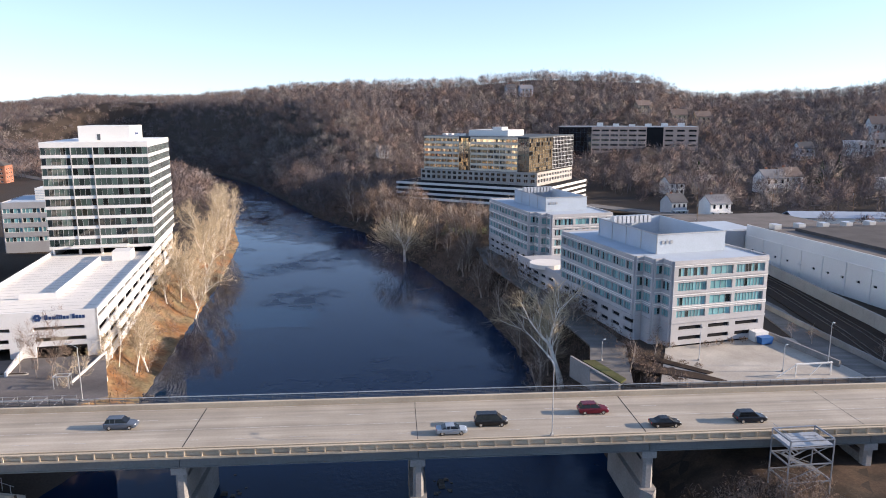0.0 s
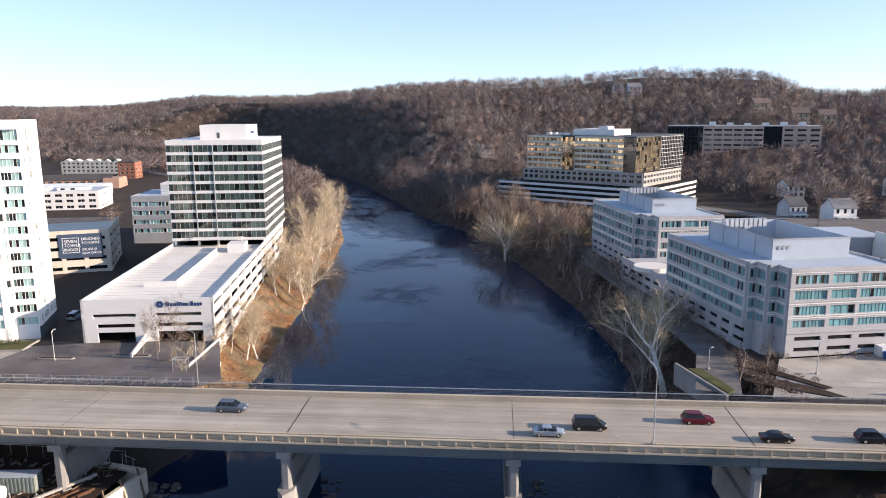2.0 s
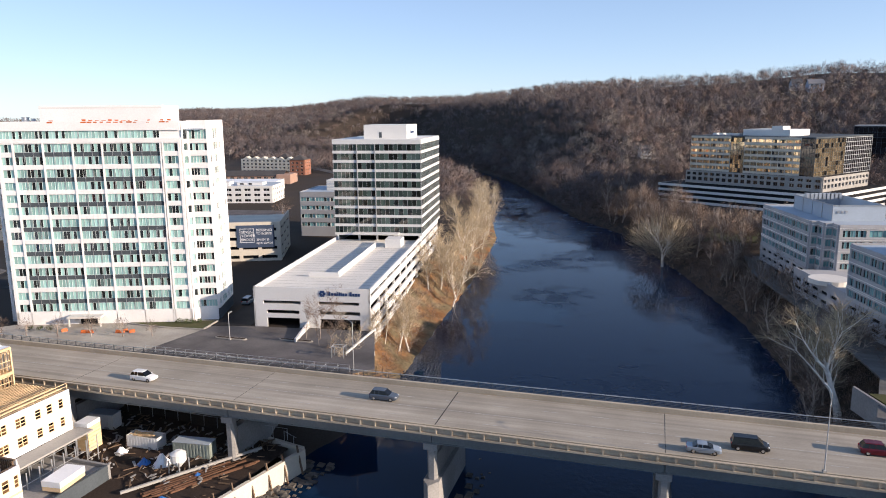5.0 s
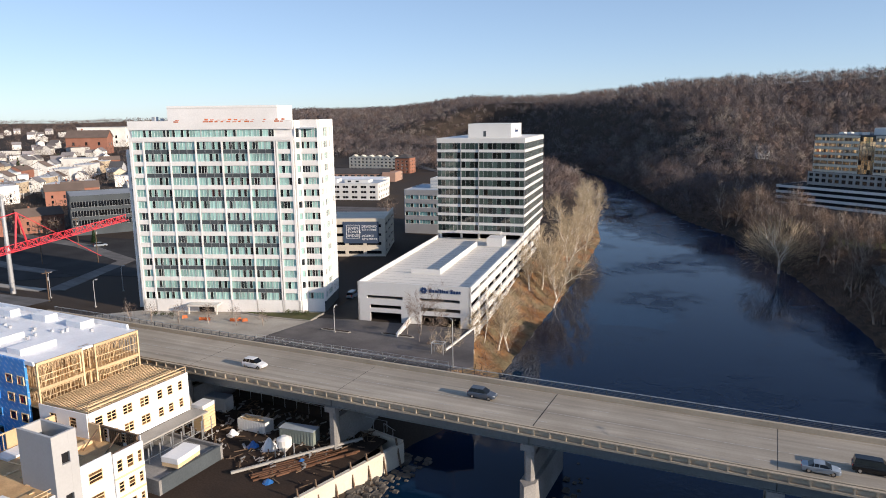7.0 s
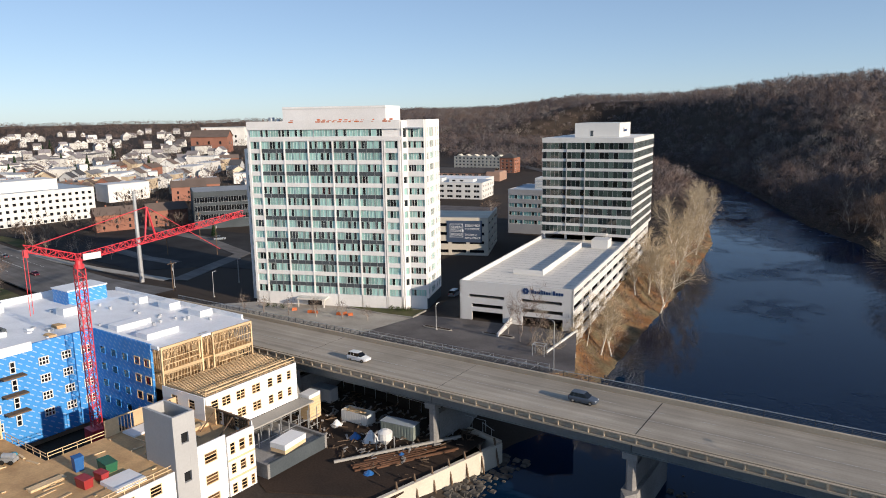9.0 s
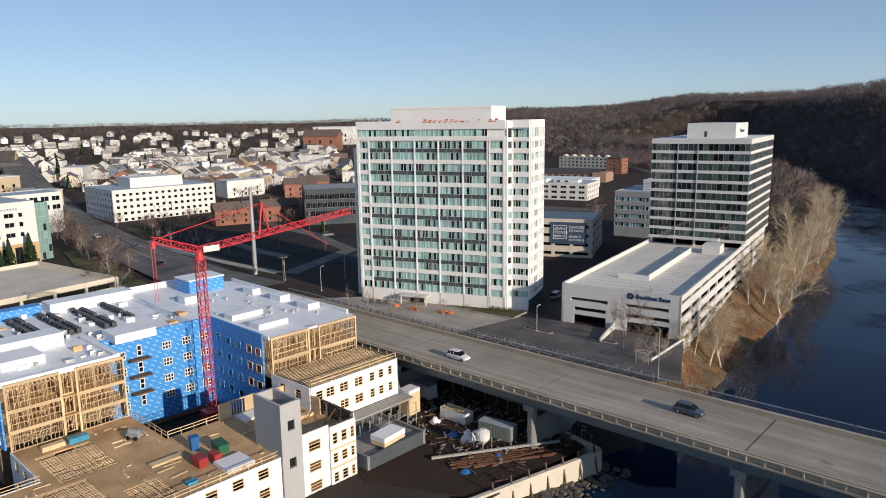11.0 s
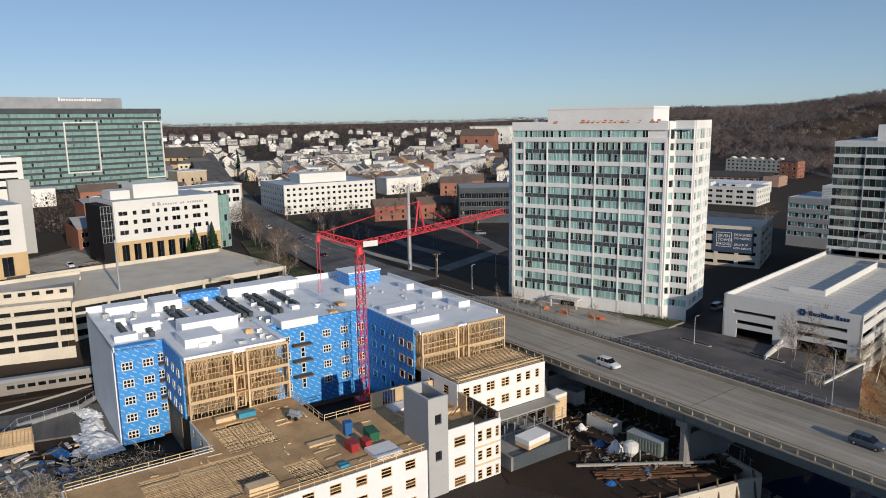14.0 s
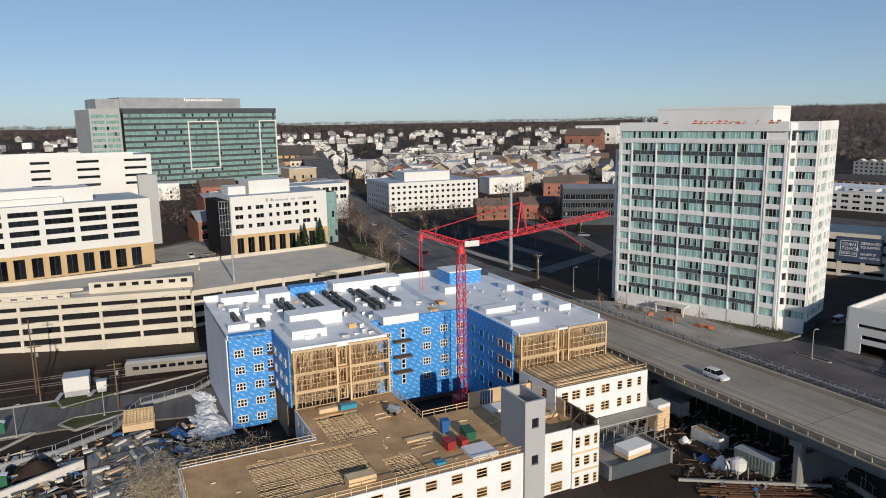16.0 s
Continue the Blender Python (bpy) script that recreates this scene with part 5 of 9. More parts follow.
# ---- crane ----
def crane():
    t = thing("tower_crane", pose(-124.0, 54.8, -6.5), "red lattice tower crane on the building site", "crane")
    def lattice(a, b, w, bays, r=0.11, tri=False):
        s = Shape()
        a, b = Vector(a), Vector(b)
        d = (b - a).normalized()
        u = d.cross(Vector((0, 0, 1)) if abs(d.z) < 0.9 else Vector((1, 0, 0))).normalized()
        v = u.cross(d).normalized()
        cs = [(-1, -1), (1, -1), (1, 1), (-1, 1)] if not tri else [(-1, -1), (1, -1), (0, 1)]
        for i, j in cs:
            o = u * (i * w / 2) + v * (j * w / 2)
            s.beam(a + o, b + o, r * 1.4)
        for k in range(bays):
            p, q = a.lerp(b, k / bays), a.lerp(b, (k + 1) / bays)
            for c in range(len(cs)):
                o0 = u * (cs[c][0] * w / 2) + v * (cs[c][1] * w / 2)
                c2 = cs[(c + 1) % len(cs)]
                o1 = u * (c2[0] * w / 2) + v * (c2[1] * w / 2)
                s.beam(p + o0, q + o1, r) if k % 2 else s.beam(p + o1, q + o0, r)
                s.beam(p + o0, p + o1, r)
        return s
    part("mast", lattice((0, 0, 0), (0, 0, 31.5), 1.4, 20, 0.10), M["crane_red"], t)
    part("slewing_unit", Shape().tube((0, 0, 31.5), (0, 0, 32.2), 0.85, n=12).tube((0, 0, 32.2), (0, 0, 33.2), 0.6, 0.5, n=12), M["crane_red"], t)
    jib = Vector((-16.8, 46.5, 34.6))
    part("jib", lattice((0, 0, 33.4), tuple(jib), 1.2, 30, 0.08, True), M["crane_red"], t)
    part("counter_jib", lattice((0, 0, 33.4), (3.5, -9.5, 36.8), 1.1, 6, 0.08), M["crane_red"], t)
    part("stay", Shape().beam((3.5, -9.5, 36.8), (-6, 16.5, 40), 0.12).beam((-6, 16.5, 40), tuple(jib * 0.8), 0.1).beam((-6, 16.5, 40), (-5.2, 15.2, 33.8), 0.25).beam((-6, 16.5, 40), (-7, 18.5, 33.8), 0.25), M["crane_red"], t)
    part("cab", Shape().box(0.62, 0.8, 0.5, 3.6, 32.9, 34.0), M["white_panel"], t, "white name board on the jib")
    part("ballast", Shape().box(3.1, 3.9, -9.9, -9.3, 35.4, 36.6), M["crane_red"], t)
    part("hoist_line", Shape().beam((3.4, -9.4, 36.6), (3.4, -9.4, 26), 0.08).beam((4.2, -10.2, 36.6), (4.2, -10.2, 26), 0.08), M["crane_red"], t)
    part("foot", Shape().box(-1.6, 1.6, -1.6, 1.6, 0, 2.2), M["crane_red"], t)


crane()


# ---- town side buildings ----
def left_garage():
    t = thing("parking_garage", pose(-199, -38, 0, 0, 0, -7), "long tan precast parking garage with open slotted levels beside the railway", "parking garage")
    # front runs along y
    wall, L = Shape(), 44
    levels = [-5.2, -2.2, 0.8, 3.8]
    for y0, y1, z_off, name in ((-60, 46, 0.0, "a"),):
        for z in levels + [6.4]:
            part("spandrel_panel", Shape().box(-0.4, 0, y0, y1, z - 0.2, z + 1.25), M["tan_concrete"], t)
        wall.box(-0.4, -0.02, y0, y1, -9, -5.0)
        for k in range(int((y1 - y0) / 9.3) + 1):
            part("pier", Shape().box(-0.6, 0.12, y0 + k * 9.3, y0 + k * 9.3 + 0.7, -9, 7.6), M["tan_concrete"], t)
    part("wall", wall, M["tan_concrete"], t)
    # solid filling, its near-black colour stands for the unlit levels
    part("interior", Shape().prism([(-1.5, -58), (-1.5, 44), (-39, 44), (-25, -3), (-25, -58)], -9, 5.9), M["shade_black"], t)
    part("roof_deck", Shape().prism([(-0.4, -60), (-0.4, 46), (-41, 46), (-26.4, -3), (-26.4, -60)], 6.0, 6.4), M["tan_concrete"], t)
    part("back_wall", Shape().box(-26.8, -26.4, -60, -3, 4.4, 7.4), M["tan_concrete"], t)
    d, l = way((-26.4, -3), (-41, 46))
    part("back_wall", Shape().obox((-26.4, -3), d, 0, l, -0.4, 0, 4.4, 7.4), M["tan_concrete"], t)
    part("ramp_wall", Shape().box(-12.4, -12, -60, 18, 6.4, 7.6), M["tan_concrete"], t)
    ramp = Shape()
    facade(t, ramp, (-9.5, 20), (-9.5, 46), 6.4, 9.4, [(7.9, 1.0)], even(26, 8, 1.7, 0.6, 1), thick=0.35, void=ramp)
    part("ramp_wall", ramp, M["tan_concrete"], t, "tan ramp wall with square openings")
    part("ramp_back", Shape().box(-9.9, -9.55, 20.2, 45.8, 6.4, 9.2), M["shade_black"], t)
    part("ramp_deck", Shape().hexa([(-17, 12, 6.4), (-10, 12, 6.4), (-10, 46, 6.4), (-17, 46, 6.4), (-17, 12, 6.45), (-10, 12, 6.45), (-10, 46, 9.0), (-17, 46, 9.0)]), M["concrete"], t)
    low = Shape()
    facade(t, low, (-6.2, -56), (-6.2, 16), 6.4, 7.7, [(6.7, 0.5)], even(72, 20, 1.5, 0.6, 1), thick=0.3, void=low)
    part("ramp_wall", low, M["tan_concrete"], t)
    for k in range(14):
        part("bay_line", Shape().box(-25, -20, -52 + k * 3.4, -51.88 + k * 3.4, 6.404, 6.41), M["paint_white"], t)
    u = thing("parking_garage", pose(-200, 8, 0, 0, 0, 12), "lower tan parking deck with a slotted parapet behind the building site", "parking garage")
    wall = Shape()
    for z in (-4.8, -1.6, 1.6, 4.6):
        part("spandrel_panel", Shape().box(-0.4, 0, 0, 61.6, z - 0.2, z + 1.2), M["tan_concrete"], u)
        part("spandrel_panel", Shape().box(-45, 0, 61.6, 62, z - 0.2, z + 1.2), M["tan_concrete"], u)
    for k in range(8):
        part("pier", Shape().box(-0.6, 0.1, k * 8.75, k * 8.75 + 0.7, -9, 5.8), M["tan_concrete"], u)
    for k in range(6):
        wall.box(-45 + k * 9, -44.3 + k * 9, 61.5, 62.1, -9, 5.8)
    part("wall", wall, M["tan_concrete"], u)
    part("interior", Shape().box(-44, -1.5, 1, 60.5, -9, 4.0), M["shade_black"], u)
    part("roof_deck", Shape().box(-45, -0.4, 0, 61.6, 4.2, 4.6), M["tan_concrete"], u)
    part("back_wall", Shape().box(-45.4, -45, 0, 62, 4.6, 5.8), M["tan_concrete"], u)


left_garage()


def slab_office(name_at, label, W, D, H, z0, rows, cols, glass, wall_mat, base=None, side_cols=None, frame_mat="white_panel", roof="roof_pale", thick=0.35):
    t = thing("office_building", name_at, label, "building")
    wall = Shape()
    part("core", Shape().box(0, W, 0, D, z0 - 3, z0 + H - 0.5), M["grey_spandrel"], t)
    low = z0 + (base[0] if base else -3)
    facade(t, wall, (0, 0), (W, 0), low, z0 + H, [(z0 + a, h) for a, h in rows], cols, glass, frame_mat, thick)
    sc = side_cols or even(D, max(2, int(D / 4)), 1.8, 0.5, 1)
    facade(t, wall, (W, 0), (W, D), low, z0 + H, [(z0 + a, h) for a, h in rows], sc, glass, frame_mat, thick)
    facade(t, wall, (0, D), (0, 0), low, z0 + H, [(z0 + a, h) for a, h in rows], sc, glass, frame_mat, thick)
    wall.box(0, W, D, D + 0.3, low, z0 + H)
    part("wall", wall, M[wall_mat], t)
    part("roof", Shape().box(0.2, W - 0.2, 0.2, D - 0.2, z0 + H - 0.5, z0 + H - 0.2), M[roof], t)
    if base:
        bw = Shape()
        facade(t, bw, (0, 0), (W, 0), z0 - 3, low, [(z0 + 0.6, base[0] - 1.8)], base[1], "glass_dark", "grey_spandrel", thick + 0.15)
        facade(t, bw, (W, 0), (W, D), z0 - 3, low, [(z0 + 0.6, base[0] - 1.8)], even(D, int(D / 5), 3.2, 0, 2), "glass_dark", "grey_spandrel", thick + 0.15)
        facade(t, bw, (0, D), (0, 0), z0 - 3, low, [(z0 + 0.6, base[0] - 1.8)], even(D, int(D / 5), 3.2, 0, 2), "glass_dark", "grey_spandrel", thick + 0.15)
        part("base_wall", bw, M[base[2]], t)
    return t


# white office with brick base, left end
tb = slab_office(pose(-257, -75, 0, 0, 0, 104), "white banded office building on a tan brick base with tall windows", 76.5, 30, 24.5, 0,
                 [(11.2, 1.9), (14.6, 1.9), (18.0, 1.9), (21.0, 1.7)], even(74, 7, 8.6, 0.5, 4), "glass_dark", "white_panel",
                 (8.4, even(74, 14, 3.4, 0.5, 2), "tan_brick"), thick=0.5, frame_mat="grey_spandrel")
part("penthouse", Shape().box(8, 60, 8, 22, 24.3, 29), M["white_panel"], tb)
part("penthouse", Shape().box(20, 50, 5, 8, 24.3, 26.4), M["white_panel"], tb)
# white upper garage behind
ug = slab_office(pose(-318, -70, 0, 0, 0, 98), "white concrete garage with long dark slots behind the offices", 72, 26, 34, 4,
                 [(21.7, 1.2), (24.9, 1.2), (28.0, 1.2), (31.2, 1.2)], [(6, 7.5, 1), (27.5, 7.0, 1), (43.9, 8.4, 1), (61.7, 8.8, 1)], "glass_dark", "white_panel")
part("stair_tower", Shape().box(66, 73.5, -4.5, -0.55, -2, 29.5), M["block"], ug, "grey rendered stair tower")
part("roof_wall", Shape().box(14, 46, 2, 2.4, 37.8, 39.6).box(46, 66, 4, 4.4, 37.8, 39.0), M["white_panel"], ug)
# finance office
fo = slab_office(pose(-277, 28, 0, 0, 0, 102), "white office building with small square windows over a tan brick base", 39, 26, 23, 0,
                 [(10.6, 1.7), (14.2, 1.7), (17.6, 1.6)], [(1.2, 3.2, 2), (6.2, 1.5, 1), (9.4, 3.2, 2), (14.6, 1.4, 1), (17.6, 1.4, 1), (20.6, 3.2, 2), (25.4, 1.4, 1), (28.6, 3.2, 2), (33.4, 1.4, 1)],
                 "glass_dark", "white_panel", (8.2, even(39, 9, 2.6, 0.5, 2), "tan_brick"))
put_window(fo, (0, 0), (1, 0), -4.4, 8.3, 4.4, 13.2, 4, 5, "glass_dark", "steel_grey", 0.12, -1.2)
put_window(fo, (39, 0), (1, 0), 0.4, 1.0, 5.0, 21, 4, 8, "glass_sora", "steel_grey", 0.12, -1.0)
part("glass_bay", Shape().box(-4.4, -0.4, 1.3, 18, 0, 21.6).box(39.4, 44.4, 1.1, 20, 0, 21.9), M["shade_black"], fo)
part("penthouse", Shape().box(10, 27, 8, 20, 22.8, 28.0), M["white_panel"], fo)
part("penthouse", Shape().box(2, 9, 9, 18, 22.8, 26.0), M["white_panel"], fo)
sg = Shape()
for k, w in enumerate((1.2, 0, 1.2, 0.4, 0.8, 0.8, 0.8, 0.8, 0.8, 0.8, 0, 0.8, 0.8, 0, 0.8, 0.8, 0.8, 0.8, 0.8, 0.8, 0.8)):
    if w:
        sg.box(13.5 + k * 0.95, 13.5 + k * 0.95 + w * 0.72, -0.42, -0.36, 20.2, 20.2 + (1.3 if w > 1 else 0.7))
part("sign_bar", sg, M["steel_grey"], fo, "grey sign lettering bars and emblems")
# white ribbon office
wl = slab_office(pose(-370, 121.5, 0, 0, 0, 91), "white five-storey office building with rows of square windows", 54, 40, 16.5, 0,
                 [(0.6, 1.5), (3.8, 1.5), (7.0, 1.5), (10.2, 1.5), (13.2, 1.4)], even(54, 16, 1.7, 0.5, 1), "glass_dark", "white_panel", thick=0.3)
part("penthouse", Shape().box(12, 40, 8, 24, 16.3, 21.5), M["white_panel"], wl)
# tall glass headquarters
ab = thing("office_tower", pose(-536.3, -12.3, 0, 0, 0, 109), "wide green glass office tower with grey bands and white bays", "building")
AW, AH = 115, 61
part("core", Shape().box(0.3, AW - 0.3, 0.3, 40, -2, AH - 0.5), M["shade_black"], ab)
for k in range(13):
    z = 7.0 + k * 4.0
    for s in range(5):
        put_window(ab, (0, 0), (1, 0), s * 23.0, z, 23.0, 2.35, 15, 1, "glass_sora", "steel_grey", 0.1, 0.1)
    part("floor_band", Shape().box(-0.1, AW + 0.1, -0.35, 0.2, z + 2.35, z + 4.0), M["grey_spandrel"], ab)
part("crown", Shape().box(-0.2, AW + 0.2, -0.45, 40, AH - 3.2, AH), M["grey_spandrel"], ab)
for a, b, z0, z1 in ((44, 67, 17, 52), (100, 114.8, 10, 52)):
    fr = Shape().box(a, b, -0.95, -0.4, z1 - 0.9, z1).box(a, b, -0.95, -0.4, z0, z0 + 0.9).box(a, a + 0.9, -0.95, -0.4, z0 + 0.9, z1 - 0.9).box(b - 0.9, b, -0.95, -0.4, z0 + 0.9, z1 - 0.9)
    part("bay_frame", fr, M["white_panel"], ab)
sw = Shape()
facade(ab, sw, (-20, 6), (-0.3, 6), 0, AH, [(6.5 + 4 * k, 2.6) for k in range(13)], [(1, 8.4, 5), (10.4, 8.4, 5)], "glass_sora", "white_panel", 0.3)
part("side_wall", sw, M["block"], ab)
part("side_core", Shape().box(-19.9, 0.2, 6.1, 40, -2, AH - 0.6), M["block"], ab)
part("penthouse", Shape().box(1, 90, 8, 34, AH, AH + 7.6).box(-14, 1, 10, 34, AH, AH + 6.5), M["steel_grey"], ab)
lt = Shape()
for k in range(17):
    lt.box(46 + k * 1.75, 47.2 + k * 1.75, 7.85, 7.95, AH + 5.2, AH + (7.6 if k in (0, 10) else 6.8))
part("sign_bar", lt, M["letter_white"], ab, "white company name drawn as bars")
part("base", Shape().box(20, 70, -4, 0, 0, 5.5), M["glass_dark"], ab)
# blue-white low office right of it
lo = slab_office(pose(-355, 62, 0, 0, 0, 100), "low white office block with a blue end wall", 34, 18, 19, 0, [(11, 2.2), (15, 2.2)], even(34, 7, 3.6, 0, 2), "glass_dark", "white_panel")
part("end_wall", Shape().box(-0.6, -0.4, -0.3, 18, 6, 20), M["house_wrap"], lo)
# old red brick works
for x, y, w, d_, h, rise in ((-318, 18, 13, 20, 9, 3.5), (-360, 24, 22, 16, 15, 1.2)):
    rb = thing("brick_building", pose(x, y, 0, 0, 0, 100), "old red brick works building with arched windows", "building")
    wall = Shape()
    facade(rb, wall, (0, 0), (w, 0), 0, h, [(1.2, 2.4), (5.2, 2.2)], even(w, 3, 2.6, 0.5, 2), "glass_dark", "white_panel", 0.3)
    wall.box(0.02, w, 0.02, d_, 0, h)
    part("wall", wall, M["brick"], rb)
    part("roof", Shape().gable(0, w, 0, d_, h, h + rise), M["roof_grey"], rb)

# tan garage with the banner, behind the white tower
bg = thing("parking_garage", pose(-178.1, 186.5, 0, 0, 0, 28), "tan precast parking garage carrying a slate-blue banner", "parking garage")
bw = Shape()
for k in range(5):
    z = -0.6 + k * 3.2
    bw.box(0, 40, -0.4, 0, z - 0.2, z + 1.9).box(40, 40.4, -0.4, 30, z - 0.2, z + 1.9)
for k in range(7):
    bw.box(k * 6.5, k * 6.5 + 1.2, -0.45, -0.02, -2, 14)
for k in range(4):
    bw.box(39.98, 40.45, k * 9.4, k * 9.4 + 1.2, -2, 14)
part("wall", bw, M["tan_concrete"], bg)
part("interior", Shape().box(1, 39, 0.6, 29, -2, 12), M["shade_black"], bg)
part("roof_deck", Shape().box(0, 40, 0, 30, 12.1, 12.5), M["tan_concrete"], bg)
banner = thing("banner", pose(-178.1, 186.5, 0, 0, 0, 28), "slate-blue banner with white lettering hung on the garage wall", "banner")
part("cloth", Shape().box(25.5, 38.2, -0.62, -0.5, 5.2, 13.0), M["sign_blue"], banner)
part("outline", Shape().box(26.6, 31.4, -0.66, -0.63, 11.7, 11.85).box(26.6, 31.4, -0.66, -0.63, 7.0, 7.15).box(26.6, 26.75, -0.66, -0.63, 7.15, 11.7).box(31.25, 31.4, -0.66, -0.63, 7.15, 11.7), M["letter_white"], banner)
def words(parent, text, x, z, size, y=-0.64, mat_="letter_white"):
    c = bpy.data.curves.new("lettering", "FONT")
    c.body, c.size, c.extrude = text, size, 0.01
    c.materials.append(M[mat_])
    o = new("lettering", c)
    o.matrix_basis = pose(x, y, z, 90, 0, 0)
    o.parent = parent
words(banner, "SEVEN", 27.1, 10.2, 1.35)
words(banner, "TOWER", 27.0, 8.9, 1.35)
words(banner, "BRIDGE", 26.95, 7.6, 1.2)
words(banner, "DESIGNED", 32.1, 10.9, 1.15)
words(banner, "TO INSPIRE", 32.1, 9.7, 1.05)
words(banner, "200,000 SF", 32.1, 7.6, 1.0)
words(banner, "NEW OFFICE", 32.1, 6.4, 0.95)

# offices behind the garage
br = slab_office(pose(-164, 252, 0, 0, 0, 14), "blue-grey ribbon-window office block in the shade of a tower", 38, 26, 19, 0, [(4.5, 1.7), (8.0, 1.7), (11.5, 1.7), (15.0, 1.7)], even(38, 6, 6.0, 0, 5), "glass_wb", "hall_panel")
part("penthouse", Shape().box(9, 30, 8, 22, 18.8, 23.2), M["white_panel"], br)
lv = Shape()
for k in range(6):
    lv.box(8.95, 30.05, 7.9, 8.0, 19.2 + k * 0.62, 19.4 + k * 0.62)
part("louvre", lv, M["roof_pale"], br)
wa = slab_office(pose(-281, 331, 0, 0, 0, 20), "white stepped office block with wide dark windows", 40, 26, 10.4, 0, [(1.2, 1.5), (4.4, 1.5), (7.4, 1.5)], even(40, 7, 3.6, 0.5, 2), "glass_dark", "white_panel")
part("penthouse", Shape().box(3, 14, 3, 12, 10.2, 12.4).box(18, 33, 5, 14, 10.2, 11.8), M["white_panel"], wa)
part("skylight", Shape().box(20, 22, 4.9, 4.98, 10.6, 11.5).box(25, 27, 4.9, 4.98, 10.6, 11.5).box(5, 7, 2.9, 2.98, 10.8, 12.0), M["glass_dark"], wa)
slab_office(pose(-338, 378, 0, 0, 0, 18), "low white warehouse with a pale flat roof", 62, 24, 7, 0, [(3.2, 1.2)], even(62, 10, 3.2, 0.5, 1), "glass_dark", "white_panel", roof="roof_white")
lb = slab_office(pose(-368, 424, 0, 0, 0, 20), "long low brick and white commercial block", 72, 22, 6.6, 0, [(0.8, 2.0), (3.9, 1.6)], even(72, 14, 3.2, 0.5, 2), "glass_dark", "pink_brick", roof="roof_dark")
part("hipped_roof", Shape().gable(0, 66, 0, 22, 6.6, 9.4, 0.8, 0.3), M["roof_dark"], lb)
part("end_wall", Shape().box(62, 72.3, -1.2, 18, 0, 7.4), M["pink_brick"], lb)
ho = slab_office(pose(-408, 533, 0, 0, 0, 5), "cream four-storey hotel with small gables and dark roof caps", 54, 18, 12.2, 0, [(1, 1.5), (4.0, 1.5), (7.0, 1.5), (10.0, 1.4)], even(54, 13, 2.0, 0.5, 2), "glass_dark", "house_cream_wall", roof="roof_grey")
for k in range(6):
    x = 2 + k * 8.6
    part("gable", Shape().add([(x, -0.45, 12.2), (x + 7, -0.45, 12.2), (x + 3.5, -0.45, 14.4), (x, 5, 12.2), (x + 7, 5, 12.2), (x + 3.5, 5, 14.4)], [(0, 1, 2), (5, 4, 3), (1, 4, 5, 2), (3, 0, 2, 5)]), M["house_cream_wall"], ho)
part("cap", Shape().add([(36, 2, 14), (46, 2, 14), (46, 12, 14), (36, 12, 14), (41, 7, 17.5)], [(0, 1, 4), (1, 2, 4), (2, 3, 4), (3, 0, 4)]).box(36, 46, 2, 12, 12, 14), M["roof_dark"], ho)
tu = slab_office(pose(-345, 516, 0, 0, 0, 12), "red brick hotel wing with a dark pyramid roof", 13, 14, 13.4, 0, [(1, 1.5), (4.0, 1.5), (7.0, 1.5), (10.0, 1.4)], even(13, 3, 1.9, 0.5, 2), "glass_dark", "brick", roof="roof_dark")
part("hipped_roof", Shape().add([(-0.6, -0.9, 13.4), (13.6, -0.9, 13.4), (13.6, 14.6, 13.4), (-0.6, 14.6, 13.4), (6.5, 7, 17.2)], [(0, 1, 4), (1, 2, 4), (2, 3, 4), (3, 0, 4)]), M["roof_dark"], tu)
# dark glass block beside the tower, with a pale parking floor
dg = slab_office(pose(-288, 181, 0, 0, 0, 60), "black glass office block over a pale parking floor", 42, 26, 17.5, 0, [(4.4, 2.6), (8.4, 2.6), (12.4, 2.6)], even(42, 4, 10.2, 0, 9), "glass_dark", "grey_spandrel", frame_mat="steel_grey", roof="roof_grey")


# ---- roads, lots and paved ground ----
def slab(name, poly, z, mat_, label, category, thick=0.3, kind="structure"):
    ob = lone(name, Shape().prism(poly, z - thick, z), M[mat_], pose(0, 0, 0), label, category, kind=kind)
    return ob


def strip(points, width):
    """A polygon of one width along a line of points."""
    left, right = [], []
    for i, p in enumerate(points):
        a, b = points[max(i - 1, 0)], points[min(i + 1, len(points) - 1)]
        d, _ = way(a, b)
        left.append((p[0] - d[1] * width / 2, p[1] + d[0] * width / 2))
        right.append((p[0] + d[1] * width / 2, p[1] - d[0] * width / 2))
    return right + left[::-1]


def road_slab(name, points, width, z, mat_, label):
    """A road as one strip of quads that can bend."""
    s = Shape()
    poly = strip(points, width)
    n = len(points)
    right, left = poly[:n], poly[n:][::-1]
    zs = z if isinstance(z, (list, tuple)) else [z] * n
    v = [(*right[i], zs[i]) for i in range(n)] + [(*left[i], zs[i]) for i in range(n)]
    v += [(x, y, h - 0.4) for x, y, h in v]
    f = []
    for i in range(n - 1):
        f += [(i, i + 1, n + i + 1, n + i), (2 * n + i, 2 * n + i + 1, i + 1, i), (n + i, n + i + 1, 3 * n + i + 1, 3 * n + i)]
    s.add(v, f)
    return lone(name, s, M[mat_], pose(0, 0, 0), label, "road", kind="structure")


slab("parking_lot", [(-114, 111), (-66, 115.5), (-62, 119), (-73.5, 141.5), (-103.2, 134.8), (-112, 131.8)], 0.55, "lot_asphalt", "dark asphalt parking lot in front of the garage", "parking lot")
